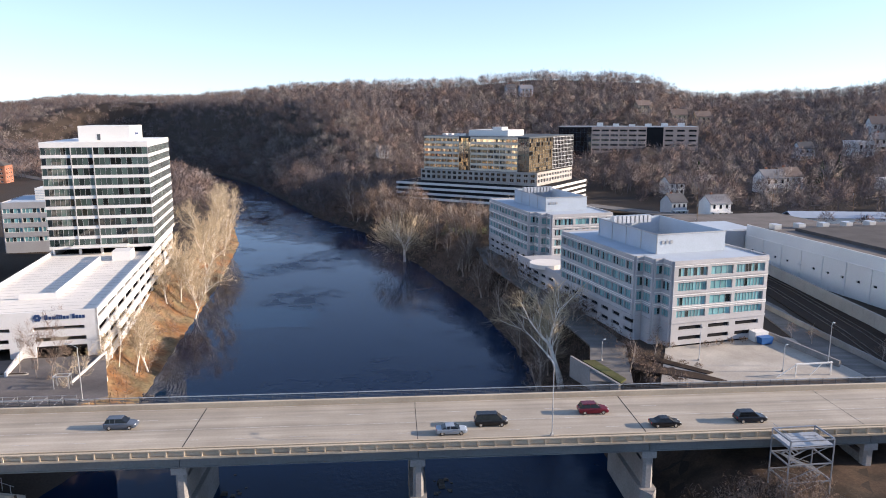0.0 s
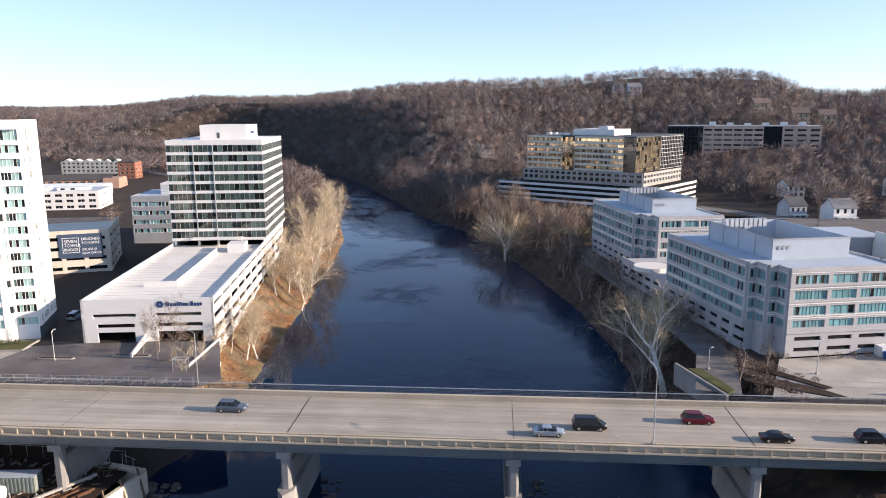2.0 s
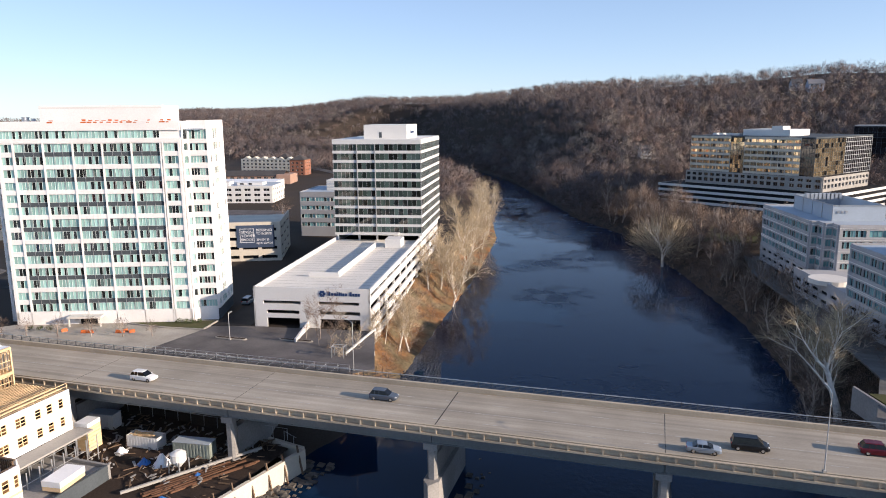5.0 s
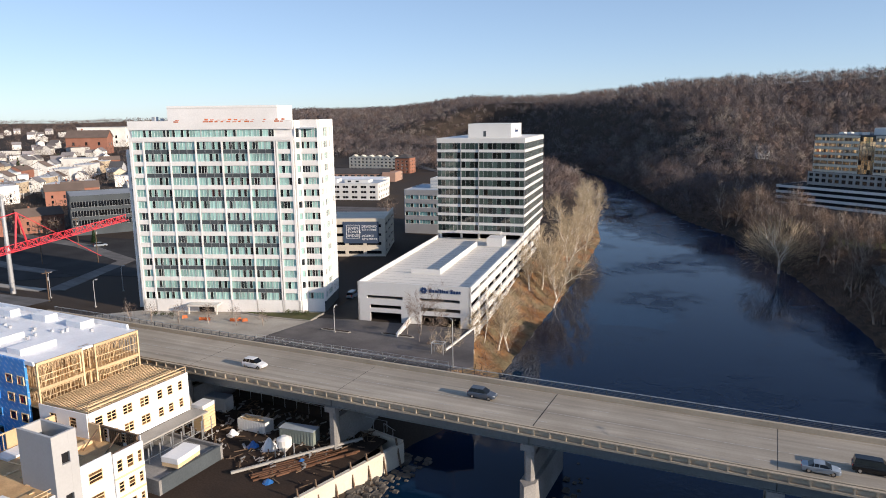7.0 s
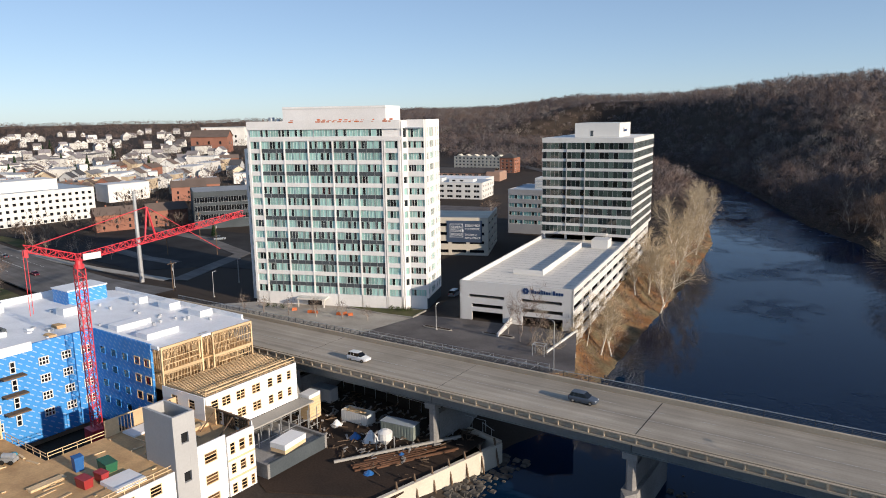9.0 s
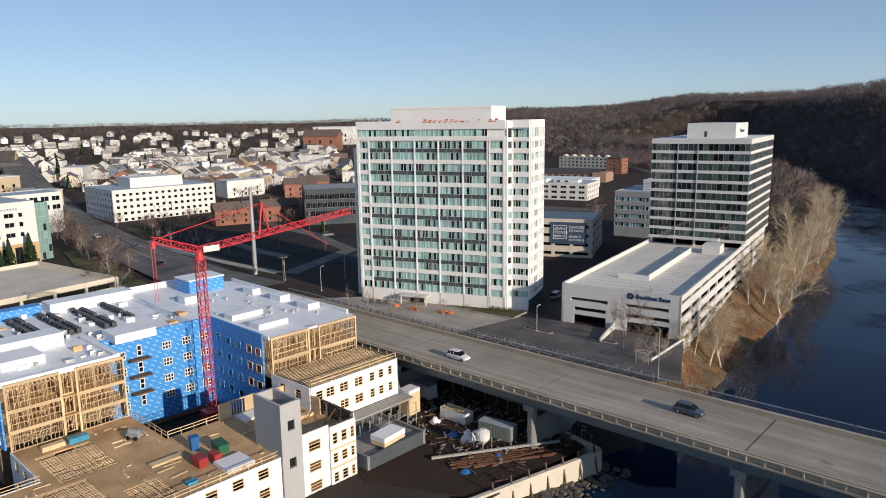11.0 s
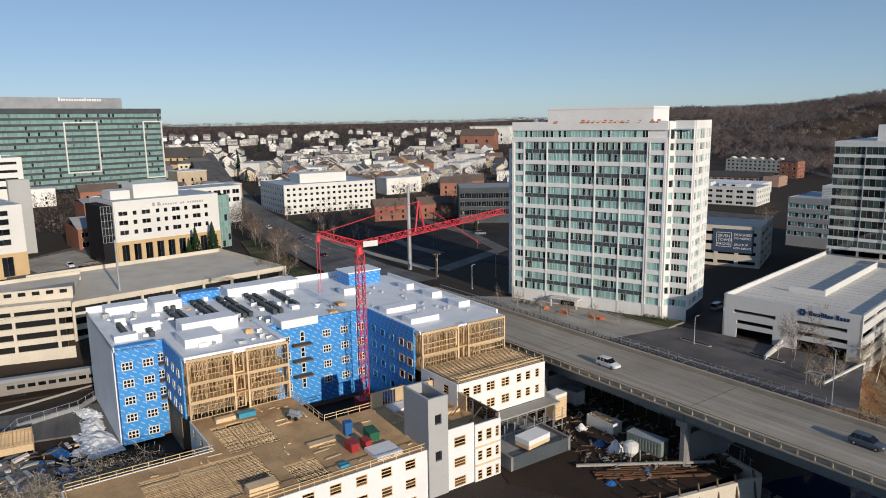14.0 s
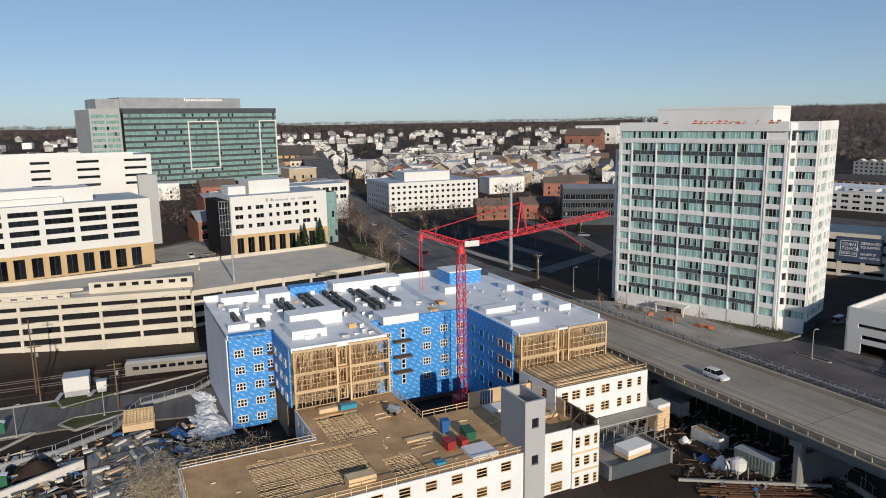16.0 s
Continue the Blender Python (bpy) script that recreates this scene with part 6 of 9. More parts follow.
slab("plaza", [(-166, 106), (-114.2, 111), (-112.2, 131), (-115, 136.5), (-120, 134), (-158, 116)], 0.5, "pavement", "pale paved forecourt of the apartment tower", "pavement")
slab("service_lane", [(-113, 132), (-103.6, 135), (-122, 206), (-136, 204), (-120, 160), (-113, 139)], 0.5, "asphalt", "service lane between tower and garage, colour darkened for shade", "road")
slab("lawn", [(-132, 126.5), (-112.5, 129), (-114.5, 136), (-119, 133.2), (-133, 127)], 0.62, "grass", "narrow strip of winter lawn by the tower", "lawn", thick=0.15)
slab("site_yard", [(-112, 70), (-85, 62), (-68, 72), (-68, 97), (-100, 100), (-112, 96)], -7.05, "soil", "muddy brown building yard, darkened for the bridge's shade", "ground")
slab("plaza", [(39, 127), (80, 131), (84, 150), (74, 157), (46, 148)], 0.25, "pavement", "pale worn concrete forecourt of the office block", "pavement")
road_slab("lane", [(30, 128), (34, 150), (26, 192), (14, 240), (12, 268)], 8, [0.2, 0.2, 0.2, 0.2, 0.2], "worn_asphalt", "worn riverside lane in shade")
road_slab("street", [(-181, 95), (-215, 94), (-260, 97), (-320, 101), (-400, 108), (-520, 122), (-700, 150)], 22, [2.7, 1.4, 0.5, 0.5, 1.0, 9, 22], "worn_asphalt", "wide grey street climbing into the town")
road_slab("street", [(-186, 150), (-215, 138), (-300, 128), (-345, 126)], 9, 0.55, "asphalt", "side street with its shade deepened in the colour")
# the dark paving colour carries part of the tower's shadow
slab("car_park", [(-225, 118), (-300, 118), (-330, 175), (-240, 190), (-190, 160)], 0.48, "asphalt", "car park with the tower's shadow deepened in its colour", "parking lot")
road_slab("rail_bed", [(-176, -120), (-178, -20), (-174, 30), (-172, 90)], 16, -6.9, "soil", "brown ballast rail bed")
road_slab("lane", [(-150, -120), (-155, -20), (-150, 8), (-137, 14)], 16, -6.85, "worn_asphalt", "grey access road beside the railway")
road_slab("rail_bed", [(92, 270), (95, 200), (93, 160), (88, 120)], 13, 0.25, "soil", "dark rail bed below the industrial hall")
road_slab("lane", [(78, 230), (82, 180), (80, 150), (84, 128)], 7, 0.3, "worn_asphalt", "pale service road beside the tracks")
road_slab("street", [(70, 380), (100, 345), (150, 325), (260, 315), (400, 330)], 11, [2.4, 2.5, 2.5, 3, 8], "worn_asphalt", "grey street at the foot of the wooded hill")
slab("car_park", [(-243, -6), (-243, 26), (-268, 30), (-310, 24), (-330, 20), (-300, -8)], 0.5, "worn_asphalt", "grey yard between the offices", "parking lot")
slab("lawn", [(-6, 292), (22, 300), (24, 330), (-4, 335)], 0.5, "grass", "riverside lawn between bare trees", "lawn")
slab("plaza", [(-300, -6), (-276, 2), (-283, 24), (-318, 16)], 0.56, "pavement", "pale brick-paved court between the offices", "pavement", 0.2)
for x, y, w in ((-268, 12, 9), (-284, 18, 8), (-252, 6, 7)):
    isl = thing("traffic_island", pose(x, y, 0.5, 0, 0, 98), "kerbed island with a winter bed between the offices", "kerb")
    part("kerb", Shape().prism([(0, 0), (w, 0), (w + 1, 1.2), (w, 2.4), (0, 2.4), (-1, 1.2)], 0, 0.2), M["pavement"], isl)
    part("soil", Shape().prism([(0.2, 0.3), (w - 0.2, 0.3), (w + 0.5, 1.2), (w - 0.2, 2.1), (0.2, 2.1), (-0.5, 1.2)], 0.2, 0.28), M["grass"], isl)
for x in (-178.5, -173.5):
    for dx in (-0.75, 0.75):
        road_slab("rail", [(x + dx, -120), (x + dx - 1, -20), (x + dx + 2, 30), (x + dx + 4, 90)], 0.14, -6.72, "dull_rail", "dull brown rail")
for x in (90.5, 95.5):
    for dx in (-0.75, 0.75):
        road_slab("rail", [(x + dx, 270), (x + dx + 2, 200), (x + dx, 160), (x + dx - 5, 120)], 0.14, 0.42, "dull_rail", "dull brown rail")
slab("verge", [(-214, 66), (-262, 72), (-300, 78), (-300, 84), (-262, 82), (-216, 80)], 0.46, "grass", "winter grass verge beside the street", "verge", 0.2)
slab("verge", [(-300, 112.5), (-345, 117), (-345, 124), (-300, 120)], 0.5, "grass", "winter grass strip beside the street", "verge", 0.2)
road_slab("pavement", [(-203, 116.5), (-240, 111.5), (-264, 110), (-300, 111)], 3.2, 0.62, "pavement", "pale pavement along the street")
road_slab("lane", [(-200, 118), (-220, 157), (-262, 168), (-321, 172)], 6.0, 0.56, "worn_asphalt", "pale lane curving through the car park")
road_slab("lane", [(-276, 134), (-243, 131.5), (-226, 133)], 5.0, 0.57, "worn_asphalt", "pale drive across the car park")
slab("car_park", [(-262, 212), (-192, 196), (-186, 240), (-214, 318), (-286, 300)], 0.49, "lot_asphalt", "grey car park behind the apartment tower", "parking lot")
road_slab("street", [(-120, 210), (-132, 300), (-190, 420), (-290, 520), (-420, 640)], 9, 0.6, "worn_asphalt", "grey street along the river terrace")
slab("lawn", [(-205, 330), (-150, 330), (-200, 430), (-262, 400)], 0.52, "grass", "winter lawn on the river terrace", "lawn", 0.2)
lot = Shape()
for k in range(15):
    lot.box(-2, 2.6, k * 2.75, k * 2.75 + 0.1, 0, 0.006)
lone("bay_lines", lot, M["paint_white"], pose(-108, 112.5, 0.555, 0, 0, -84), "white parking bay lines", "marking", kind="stuff")
road_marks = Shape()
for k in range(46):
    for o in (-5.4, 0, 5.4):
        if k % 2 == 0 or o == 0:
            road_marks.box(-k * 3.1, -k * 3.1 + 3.0, o - 0.08, o + 0.08, 0, 0.006)
lone("lane_lines", road_marks, M["paint_white"], pose(-262, 97.2, 0.52, 0, 0, -3.6), "white lane lines on the street", "marking", kind="stuff")


# leaf-covered east bank: a thin sheet that follows the slope
def bank_sheet(name, x0, x1, y0, y1, lo, hi, mat_, label, west=False, lift=0.22, step=1.5):
    xs, ys = np.arange(x0, x1, step), np.arange(y0, y1, step)
    bx, by = np.meshgrid(xs, ys)
    gd = from_river(bx, by)
    bz = ground(bx, by) + lift + 0.25 * np.sin(bx * 0.9 + by * 0.37) * np.sin(by * 0.71)
    ok_ = (gd > lo) & (gd < hi) & ((bx > -20 - 0.306 * (by - 120)) == west)
    s = Shape()
    s.v = np.stack([bx, by, bz], -1).reshape(-1, 3).tolist()
    nn = len(xs)
    for j in range(len(ys) - 1):
        for i in range(nn - 1):
            if ok_[j, i] and ok_[j, i + 1] and ok_[j + 1, i] and ok_[j + 1, i + 1]:
                s.f.append((j * nn + i, j * nn + i + 1, (j + 1) * nn + i + 1, (j + 1) * nn + i))
    return lone(name, s, M[mat_], pose(0, 0, 0), label, "ground", kind="structure", smooth=True)


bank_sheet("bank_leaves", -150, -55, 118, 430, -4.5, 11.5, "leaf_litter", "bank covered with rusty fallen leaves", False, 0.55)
bank_sheet("bank_leaves", -100, 45, 116, 430, -4.5, 19, "shade_dark_litter", "west bank of fallen leaves, their colour darkened for shade", True)

# this sheet's dark colour paints the shade beside the bridge over dark soil
bank_sheet("bank_litter", 24, 150, 40, 118, -4, 80, "shade_dark_litter", "littered ground below the bridge, coloured for shade and dark soil", True, 0.12, 2.0)

# ---- bare trees ----
def bare_tree(seed, h, spread, trunk_r, lean=0.0, fork=0.35, twigs=4):
    """Trunk and limbs, and a crown of fine twigs, of one leafless tree. Two shapes."""
    rnd = random.Random(seed)
    wood, fine = Shape(), Shape()

    def turn(d, spread_):
        a = rnd.uniform(0, 2 * math.pi)
        s = d.cross(Vector((0, 0, 1)) if abs(d.z) < 0.9 else Vector((1, 0, 0))).normalized()
        u = s.cross(d)
        return (d + (math.cos(a) * s + math.sin(a) * u) * spread_).normalized()

    def limb(p, d, length, r, level):
        steps_ = 3 if level < 2 else 2
        pts = [p]
        for k in range(steps_):
            d = (turn(d, 0.16) + Vector((0, 0, 0.06))).normalized()
            q = p + d * (length / steps_)
            r1 = r * (0.78 if level == 0 else 0.7)
            wood.tube(p, q, r, r1, 6 if level == 0 else (4 if level == 1 else 3), caps=False)
            if level > 0 or k > 0:
                for _ in range((2 if level == 0 else 2 if level == 1 else twigs)):
                    start = p.lerp(q, rnd.uniform(0.2, 1))
                    nd = (turn(d, rnd.uniform(0.6, 1.3)) + Vector((0, 0, 0.25))).normalized()
                    if level < 2:
                        limb(start, nd, length * rnd.uniform(0.45, 0.72) * (1 if level else spread), r1 * 0.6, level + 1)
                    else:
                        spray(start, nd, length * rnd.uniform(0.5, 1.1))
            p, r = q, r1
        if level < 2:
            for _ in range(3):
                limb(p, (turn(d, rnd.uniform(0.35, 0.9)) + Vector((0, 0, 0.2))).normalized(), length * rnd.uniform(0.5, 0.75), r * 0.8, level + 1)
        else:
            for _ in range(twigs):
                spray(p, turn(d, rnd.uniform(0.2, 0.9)), length * rnd.uniform(0.5, 1.0))

    def spray(p, d, length):
        w = 0.023
        for k in range(3):
            e = turn(d, rnd.uniform(0.1, 0.7))
            s = e.cross(Vector((rnd.uniform(-1, 1), rnd.uniform(-1, 1), 0.3))).normalized() * w
            q = p + e * length * rnd.uniform(0.6, 1.1)
            fine.add([tuple(p - s), tuple(p + s), tuple(q)], [(0, 1, 2)])
            m = p.lerp(q, 0.5)
            g = turn(e, 0.8)
            fine.add([tuple(m - s * 0.7), tuple(m + s * 0.7), tuple(m + g * length * 0.5)], [(0, 1, 2)])

    limb(Vector((0, 0, -0.6)), Vector((lean, 0.3 * lean, 1)).normalized(), h * (0.45 + fork * 0.2), trunk_r, 0)
    return wood, fine


def crowns(px, py, pz, hs, per, leaf, seed, spread=0.46, low=0.2, reach=0.42):
    """Leafless trees seen as masses of twigs: each crown is a few rounded lobes of small tufts, with wisps at its rim, over a trunk and limbs."""
    r = np.random.RandomState(seed)
    n = len(px)
    base = np.stack([px, py, pz], -1)[:, None, :]
    h = hs[:, None]
    wide = spread * h * r.uniform(0.8, 1.25, (n, 1))
    lobes = 5
    la = r.uniform(0, 2 * np.pi, (n, lobes))
    lr = r.uniform(0.3, 0.6, (n, lobes)) * wide
    lz = h * r.uniform(low + 0.15, 0.62, (n, lobes))
    size = wide * r.uniform(0.4, 0.6, (n, lobes))
    lr[:, 0], lz[:, 0], size[:, 0] = 0.0, (0.40 + 0.6 * low) * hs, 0.88 * wide[:, 0]
    pick = np.maximum(0, r.randint(-4, lobes, (n, per)))
    row = np.arange(n)[:, None]
    centre = np.stack([np.cos(la) * lr, np.sin(la) * lr, lz], -1)[row, pick]
    rad = size[row, pick][..., None]
    out = r.normal(size=(n, per, 3))
    out[..., 2] = np.abs(out[..., 2]) * np.where(r.uniform(0, 1, (n, per)) < 0.8, 1, -0.7)
    out /= np.linalg.norm(out, axis=-1, keepdims=True)
    at = centre + out * rad * r.uniform(0.55, 0.95, (n, per, 1))
    grow = out * 0.9 + np.array([0, 0, 0.45]) + 0.3 * r.normal(size=(n, per, 3))
    wisp = r.uniform(0, 1, (n, per, 1)) < 0.7
    flat = grow - (grow * out).sum(-1, keepdims=True) * out
    flat /= np.linalg.norm(flat, axis=-1, keepdims=True) + 1e-6
    grow /= np.linalg.norm(grow, axis=-1, keepdims=True)
    along = np.where(wisp, grow, flat)
    side = np.cross(out, along) + 0.07 * r.normal(size=(n, per, 3))
    side /= np.linalg.norm(side, axis=-1, keepdims=True) + 1e-6
    length = np.where(wisp, reach * rad, leaf * 2.2) * r.uniform(0.7, 1.3, (n, per, 1))
    w = leaf * np.where(wisp, 0.34, 0.3) * r.uniform(0.6, 1.3, (n, per, 1))
    tri = np.stack([base + at - side * w, base + at + along * length, base + at + side * w], 2)
    # the tufts of a crown catch the light as one rounded mass
    mass = at - np.stack([0 * h, 0 * h, 0.42 * h], -1)
    mass /= np.linalg.norm(mass, axis=-1, keepdims=True)
    mass = mass * 0.75 + out * 0.25 + 0.06 * r.normal(size=(n, per, 3))
    mass /= np.linalg.norm(mass, axis=-1, keepdims=True)
    turned = (np.cross(tri[:, :, 1] - tri[:, :, 0], tri[:, :, 2] - tri[:, :, 0]) * mass).sum(-1) < 0
    tri[turned] = tri[turned][:, ::-1]
    # trunk and limbs
    limbs = 3
    foot = np.concatenate([np.zeros((n, limbs, 2)), (h * np.where(np.arange(limbs) == 0, 0.0, 0.3))[..., None]], -1)
    foot[:, 0, 2] = -0.6
    tip = np.stack([np.cos(la) * lr, np.sin(la) * lr, lz], -1)[:, :limbs]
    t = np.array([0.0, 1.0, 0.0]) + 0 * tip
    thick = np.where(np.arange(limbs) == 0, 0.02, 0.011)[None, :, None] * h[..., None]
    across = np.cross(tip - foot, t)
    across /= np.linalg.norm(across, axis=-1, keepdims=True) + 1e-6
    wood = np.stack([base + foot - across * thick, base + foot + across * thick, base + tip], 2)
    face = np.cross(wood[:, :, 1] - wood[:, :, 0], wood[:, :, 2] - wood[:, :, 0])
    face /= np.linalg.norm(face, axis=-1, keepdims=True) + 1e-9
    sets = [(tri.reshape(-1, 3), np.repeat(mass.reshape(-1, 3), 3, 0)), (wood.reshape(-1, 3), np.repeat(face.reshape(-1, 3), 3, 0))]
    return np.concatenate([np.concatenate([a for a, _ in sets]), np.concatenate([b for _, b in sets])], 1)


def soup_mesh(name, pts, mat_):
    pts, nor = pts[:, :3], pts[:, 3:]
    me = bpy.data.meshes.new(name)
    n = len(pts) // 3
    me.vertices.add(len(pts))
    me.vertices.foreach_set("co", pts.astype(np.float32).ravel())
    me.loops.add(n * 3)
    me.loops.foreach_set("vertex_index", np.arange(n * 3, dtype=np.int32))
    me.polygons.add(n)
    me.polygons.foreach_set("loop_start", np.arange(0, n * 3, 3, dtype=np.int32))
    me.materials.append(M[mat_])
    me.update()
    if nor.shape[1]:
        me.attributes.new("custom_normal", "FLOAT_VECTOR", "POINT").data.foreach_set("vector", nor.astype(np.float32).ravel())
    return me


def soup_object(name, pts, mat_, label, category):
    return tagged(new(name, soup_mesh(name, pts, mat_)), label, category, kind="stuff")


TREES = {}


def tree(kind, x, y, z, scale=1.0, turn_=0.0, label="", group=""):
    if kind not in TREES:
        seed, h, spread, r, lean, twigs, wood_mat, twig_mat = KINDS[kind]
        wood, fine = bare_tree(seed, h, spread, r, lean, twigs=twigs)
        t = thing("bare_tree", pose(0, 0, 0), label, "tree", group)
        part("trunk", wood, M[wood_mat], t, smooth=True)
        if kind in FULL:
            one = np.zeros(1)
            fine = soup_mesh("crown", crowns(one, one, one, one + h * FULL[kind][0], FULL[kind][1], FULL[kind][2], seed, FULL[kind][3], 0.08, FULL[kind][4]), twig_mat)
        part("crown", fine, None if kind in FULL else M[twig_mat], t)
        TREES[kind] = t
        ob = t
        ob.matrix_basis = pose(x, y, z, 0, 0, turn_) @ Matrix.Diagonal((scale, scale, scale, 1))
    else:
        ob = copy_thing(TREES[kind], pose(x, y, z, 0, 0, turn_))
        ob.scale = (scale, scale, scale)
        tagged(ob, label, "tree", group)
    return ob


# trees whose twigs close into a full crown: height, tufts, tuft size, width, reach
FULL = {"grey_a": (1.05, 1000, 0.17, 0.44, 0.3), "grey_b": (1.05, 1000, 0.17, 0.44, 0.3), "white_far": (1.0, 3600, 0.11, 0.62, 0.28), "street_a": (0.95, 260, 0.12, 0.45, 0.3), "town_big": (1.0, 700, 0.17, 0.5, 0.36)}
KINDS = {
    "town_big": (61, 11, 0.9, 0.22, 0.0, 2, "bark", "twig"),
    "sycamore_a": (11, 15, 0.85, 0.30, 0.14, 3, "bark_pale", "twig_warm"),
    "sycamore_b": (23, 14, 0.85, 0.28, -0.15, 3, "bark_pale", "twig_warm"),
    "sycamore_c": (31, 16, 0.65, 0.27, 0.2, 3, "bark_pale", "twig_warm"),
    "white_big": (47, 13, 1.25, 0.50, 0.06, 3, "bark_pale", "twig_warm"),
    "grey_a": (5, 13, 0.9, 0.36, 0.0, 3, "bark", "twig"),
    "grey_b": (8, 12, 0.8, 0.33, 0.1, 3, "bark", "twig"),
    "street_a": (17, 6.5, 0.85, 0.11, 0.0, 2, "bark", "twig"),
    "white_far": (52, 13, 1.05, 0.42, 0.02, 6, "bark_pale", "twig_warm"),
    "lot_tree": (37, 11, 0.35, 0.09, 0.0, 1, "bark", "twig"),
    "pole_tree": (29, 13, 0.32, 0.11, 0.0, 1, "bark_pale", "twig_warm"),
}
EAST = "pale bare sycamore on the leaf-strewn east bank"
for kind, x, y, s in [("sycamore_a", -74, 155, 1.0), ("sycamore_b", -72, 158, 1.05), ("sycamore_c", -78.5, 205, 1.15), ("sycamore_a", -80, 213, 1.2), ("pole_tree", -76.4, 152.3, 1.1),
                      ("lot_tree", -83, 147, 0.9), ("lot_tree", -82.5, 132, 1.0), ("lot_tree", -80, 128, 0.95), ("lot_tree", -77, 127, 1.05), ("lot_tree", -85.5, 131, 0.9), ("pole_tree", -72.5, 131.5, 0.95), ("pole_tree", -71.5, 124, 0.9), ("sycamore_b", -75, 144, 0.75),
                      ("sycamore_b", -84.5, 222, 1.2), ("sycamore_c", -88, 238, 1.25), ("sycamore_a", -91, 254, 1.3), ("sycamore_b", -95, 268, 1.3), ("sycamore_c", -101, 285, 1.35),
                      ("sycamore_a", -105, 303, 1.35), ("sycamore_b", -109, 322, 1.3), ("sycamore_c", -114, 340, 1.4), ("sycamore_a", -120, 362, 1.4), ("sycamore_b", -128, 386, 1.4),
                      ("sycamore_b", -86, 204, 1.0), ("sycamore_a", -90, 229, 1.1), ("sycamore_c", -97, 262, 1.1),
                      ("sycamore_b", -99, 296, 1.3), ("sycamore_a", -108, 332, 1.4), ("sycamore_a", -86, 214, 1.15)]:
    tree(kind, x, y, ground_at(x, y), s, random.uniform(0, 360), EAST, "east bank trees")
for x, y, s in ((19.5, 152.5, 0.9), (18.5, 147, 0.75), (21, 160, 0.9)):
    tree("grey_a", x, y, ground_at(x, y), s, 40 * x, "bare grey-brown tree on the shaded west bank", "west bank trees")
tree("white_big", 24.0, 149.6, ground_at(24.0, 149.6), 1.75, 215, "white-barked sycamore spreading over the west bank", "west bank trees")
tree("white_far", -21, 291, ground_at(-21, 291), 1.75, 190, "wide pale sycamore at the water's edge", "west bank trees")
WEST = "bare grey-brown tree on the shaded west bank"
for k, (x, y, s) in enumerate([(20, 163, 1.0), (22, 157, 0.9), (17, 172, 1.0), (9, 226, 0.95), (3, 250, 0.95), (14, 205, 0.9), (-8, 290, 1.2), (-2, 300, 1.2), (5, 310, 1.25), (12, 320, 0.9), (20, 326, 0.8),
                               (27, 320, 1.1), (30, 300, 1.0), (22, 285, 0.9), (-15, 320, 1.25), (-30, 345, 1.2), (-8, 333, 0.9), (30, 338, 0.6), (21, 246, 0.8),
                               (24, 236, 0.8), (28, 226, 0.7), (31, 272, 0.9), (-36, 365, 1.2), (-22, 370, 1.3), (-48, 385, 1.2), (-62, 405, 1.3), (6, 262, 0.9), (15, 268, 0.8), (29, 176, 0.6), (26, 190, 0.6)]):
    tree("grey_a" if k % 2 else "grey_b", x, y, ground_at(x, y), s, random.uniform(0, 360), WEST, "west bank trees")
fill = random.Random(63)
west = 0
while west < 70:
    x, y = fill.uniform(-70, 40), fill.uniform(160, 430)
    gap = float(from_river(np.array([x]), np.array([y]))[0])
    if 4 < gap < (13 if y < 270 else 42) and x > -60 and not (12 < x < 90 and y < 268 and gap > 11) and math.hypot(x - 9, y - 314) > 17 and math.hypot(x - 30, y - 440) > 84 and not (x > -12 and y > 322):
        tree(fill.choice(("grey_a", "grey_b")), x, y, ground_at(x, y), fill.uniform(0.7, 1.25), fill.uniform(0, 360), WEST, "west bank trees")
        west += 1
for x, y, s in [(34.8, 133.5, 1.1), (45, 151, 0.9), (42.5, 144, 0.8), (76.5, 155.5, 0.7), (79, 151, 0.7), (88, 140, 0.8), (-140, 112.5, 0.95), (-133, 115.5, 1.0), (-126, 117.8, 0.95), (-147, 110, 0.9), (-120, 120.5, 0.8), (-153, 108.5, 0.9),
                (-267, 84, 1.2), (-285, 80, 1.3), (-300, 83, 1.3), (-318, 84, 1.2), (-338, 86, 1.3), (-275, 80, 1.1), (-284, 114, 1.3), (-270, 117, 1.2), (-262, 121, 1.2), (-296, 114, 1.2), (-352, 88, 1.2),
                (-370, 90, 1.2), (-208, 68, 0.9), (-216, 45, 0.9), (-206, 60, 0.8), (-250, 122, 1.1), (-275, 122, 1.2)]:
    tree("street_a", x, y, max(ground_at(x, y), 0.3 if x > -215 else 0.4) - 0.1, s, random.uniform(0, 360), "small bare street tree", "street trees")


BUILT = [(-140, 135, 42), (-110, 190, 62), (-155, 225, 36), (-152, 268, 30), (-258, 350, 34), (-310, 398, 42), (-335, 445, 44), (-382, 545, 36), (-338, 524, 16), (-275, 205, 34)]
avenue = random.Random(8)
for k in range(15):
    f = k / 14
    tree("town_big", -246 - 150 * f + avenue.uniform(-3, 3), 82 + 14 * f + avenue.uniform(-3.5, 2.5), 0.3, avenue.uniform(0.75, 1.15), avenue.uniform(0, 360), "wide bare tree on the verge of the street", "street trees")
for k in range(9):
    tree("town_big", avenue.uniform(-335, -283), avenue.uniform(119, 129), 0.35, avenue.uniform(0.5, 0.75), avenue.uniform(0, 360), "low bare tree beside the car park", "street trees")
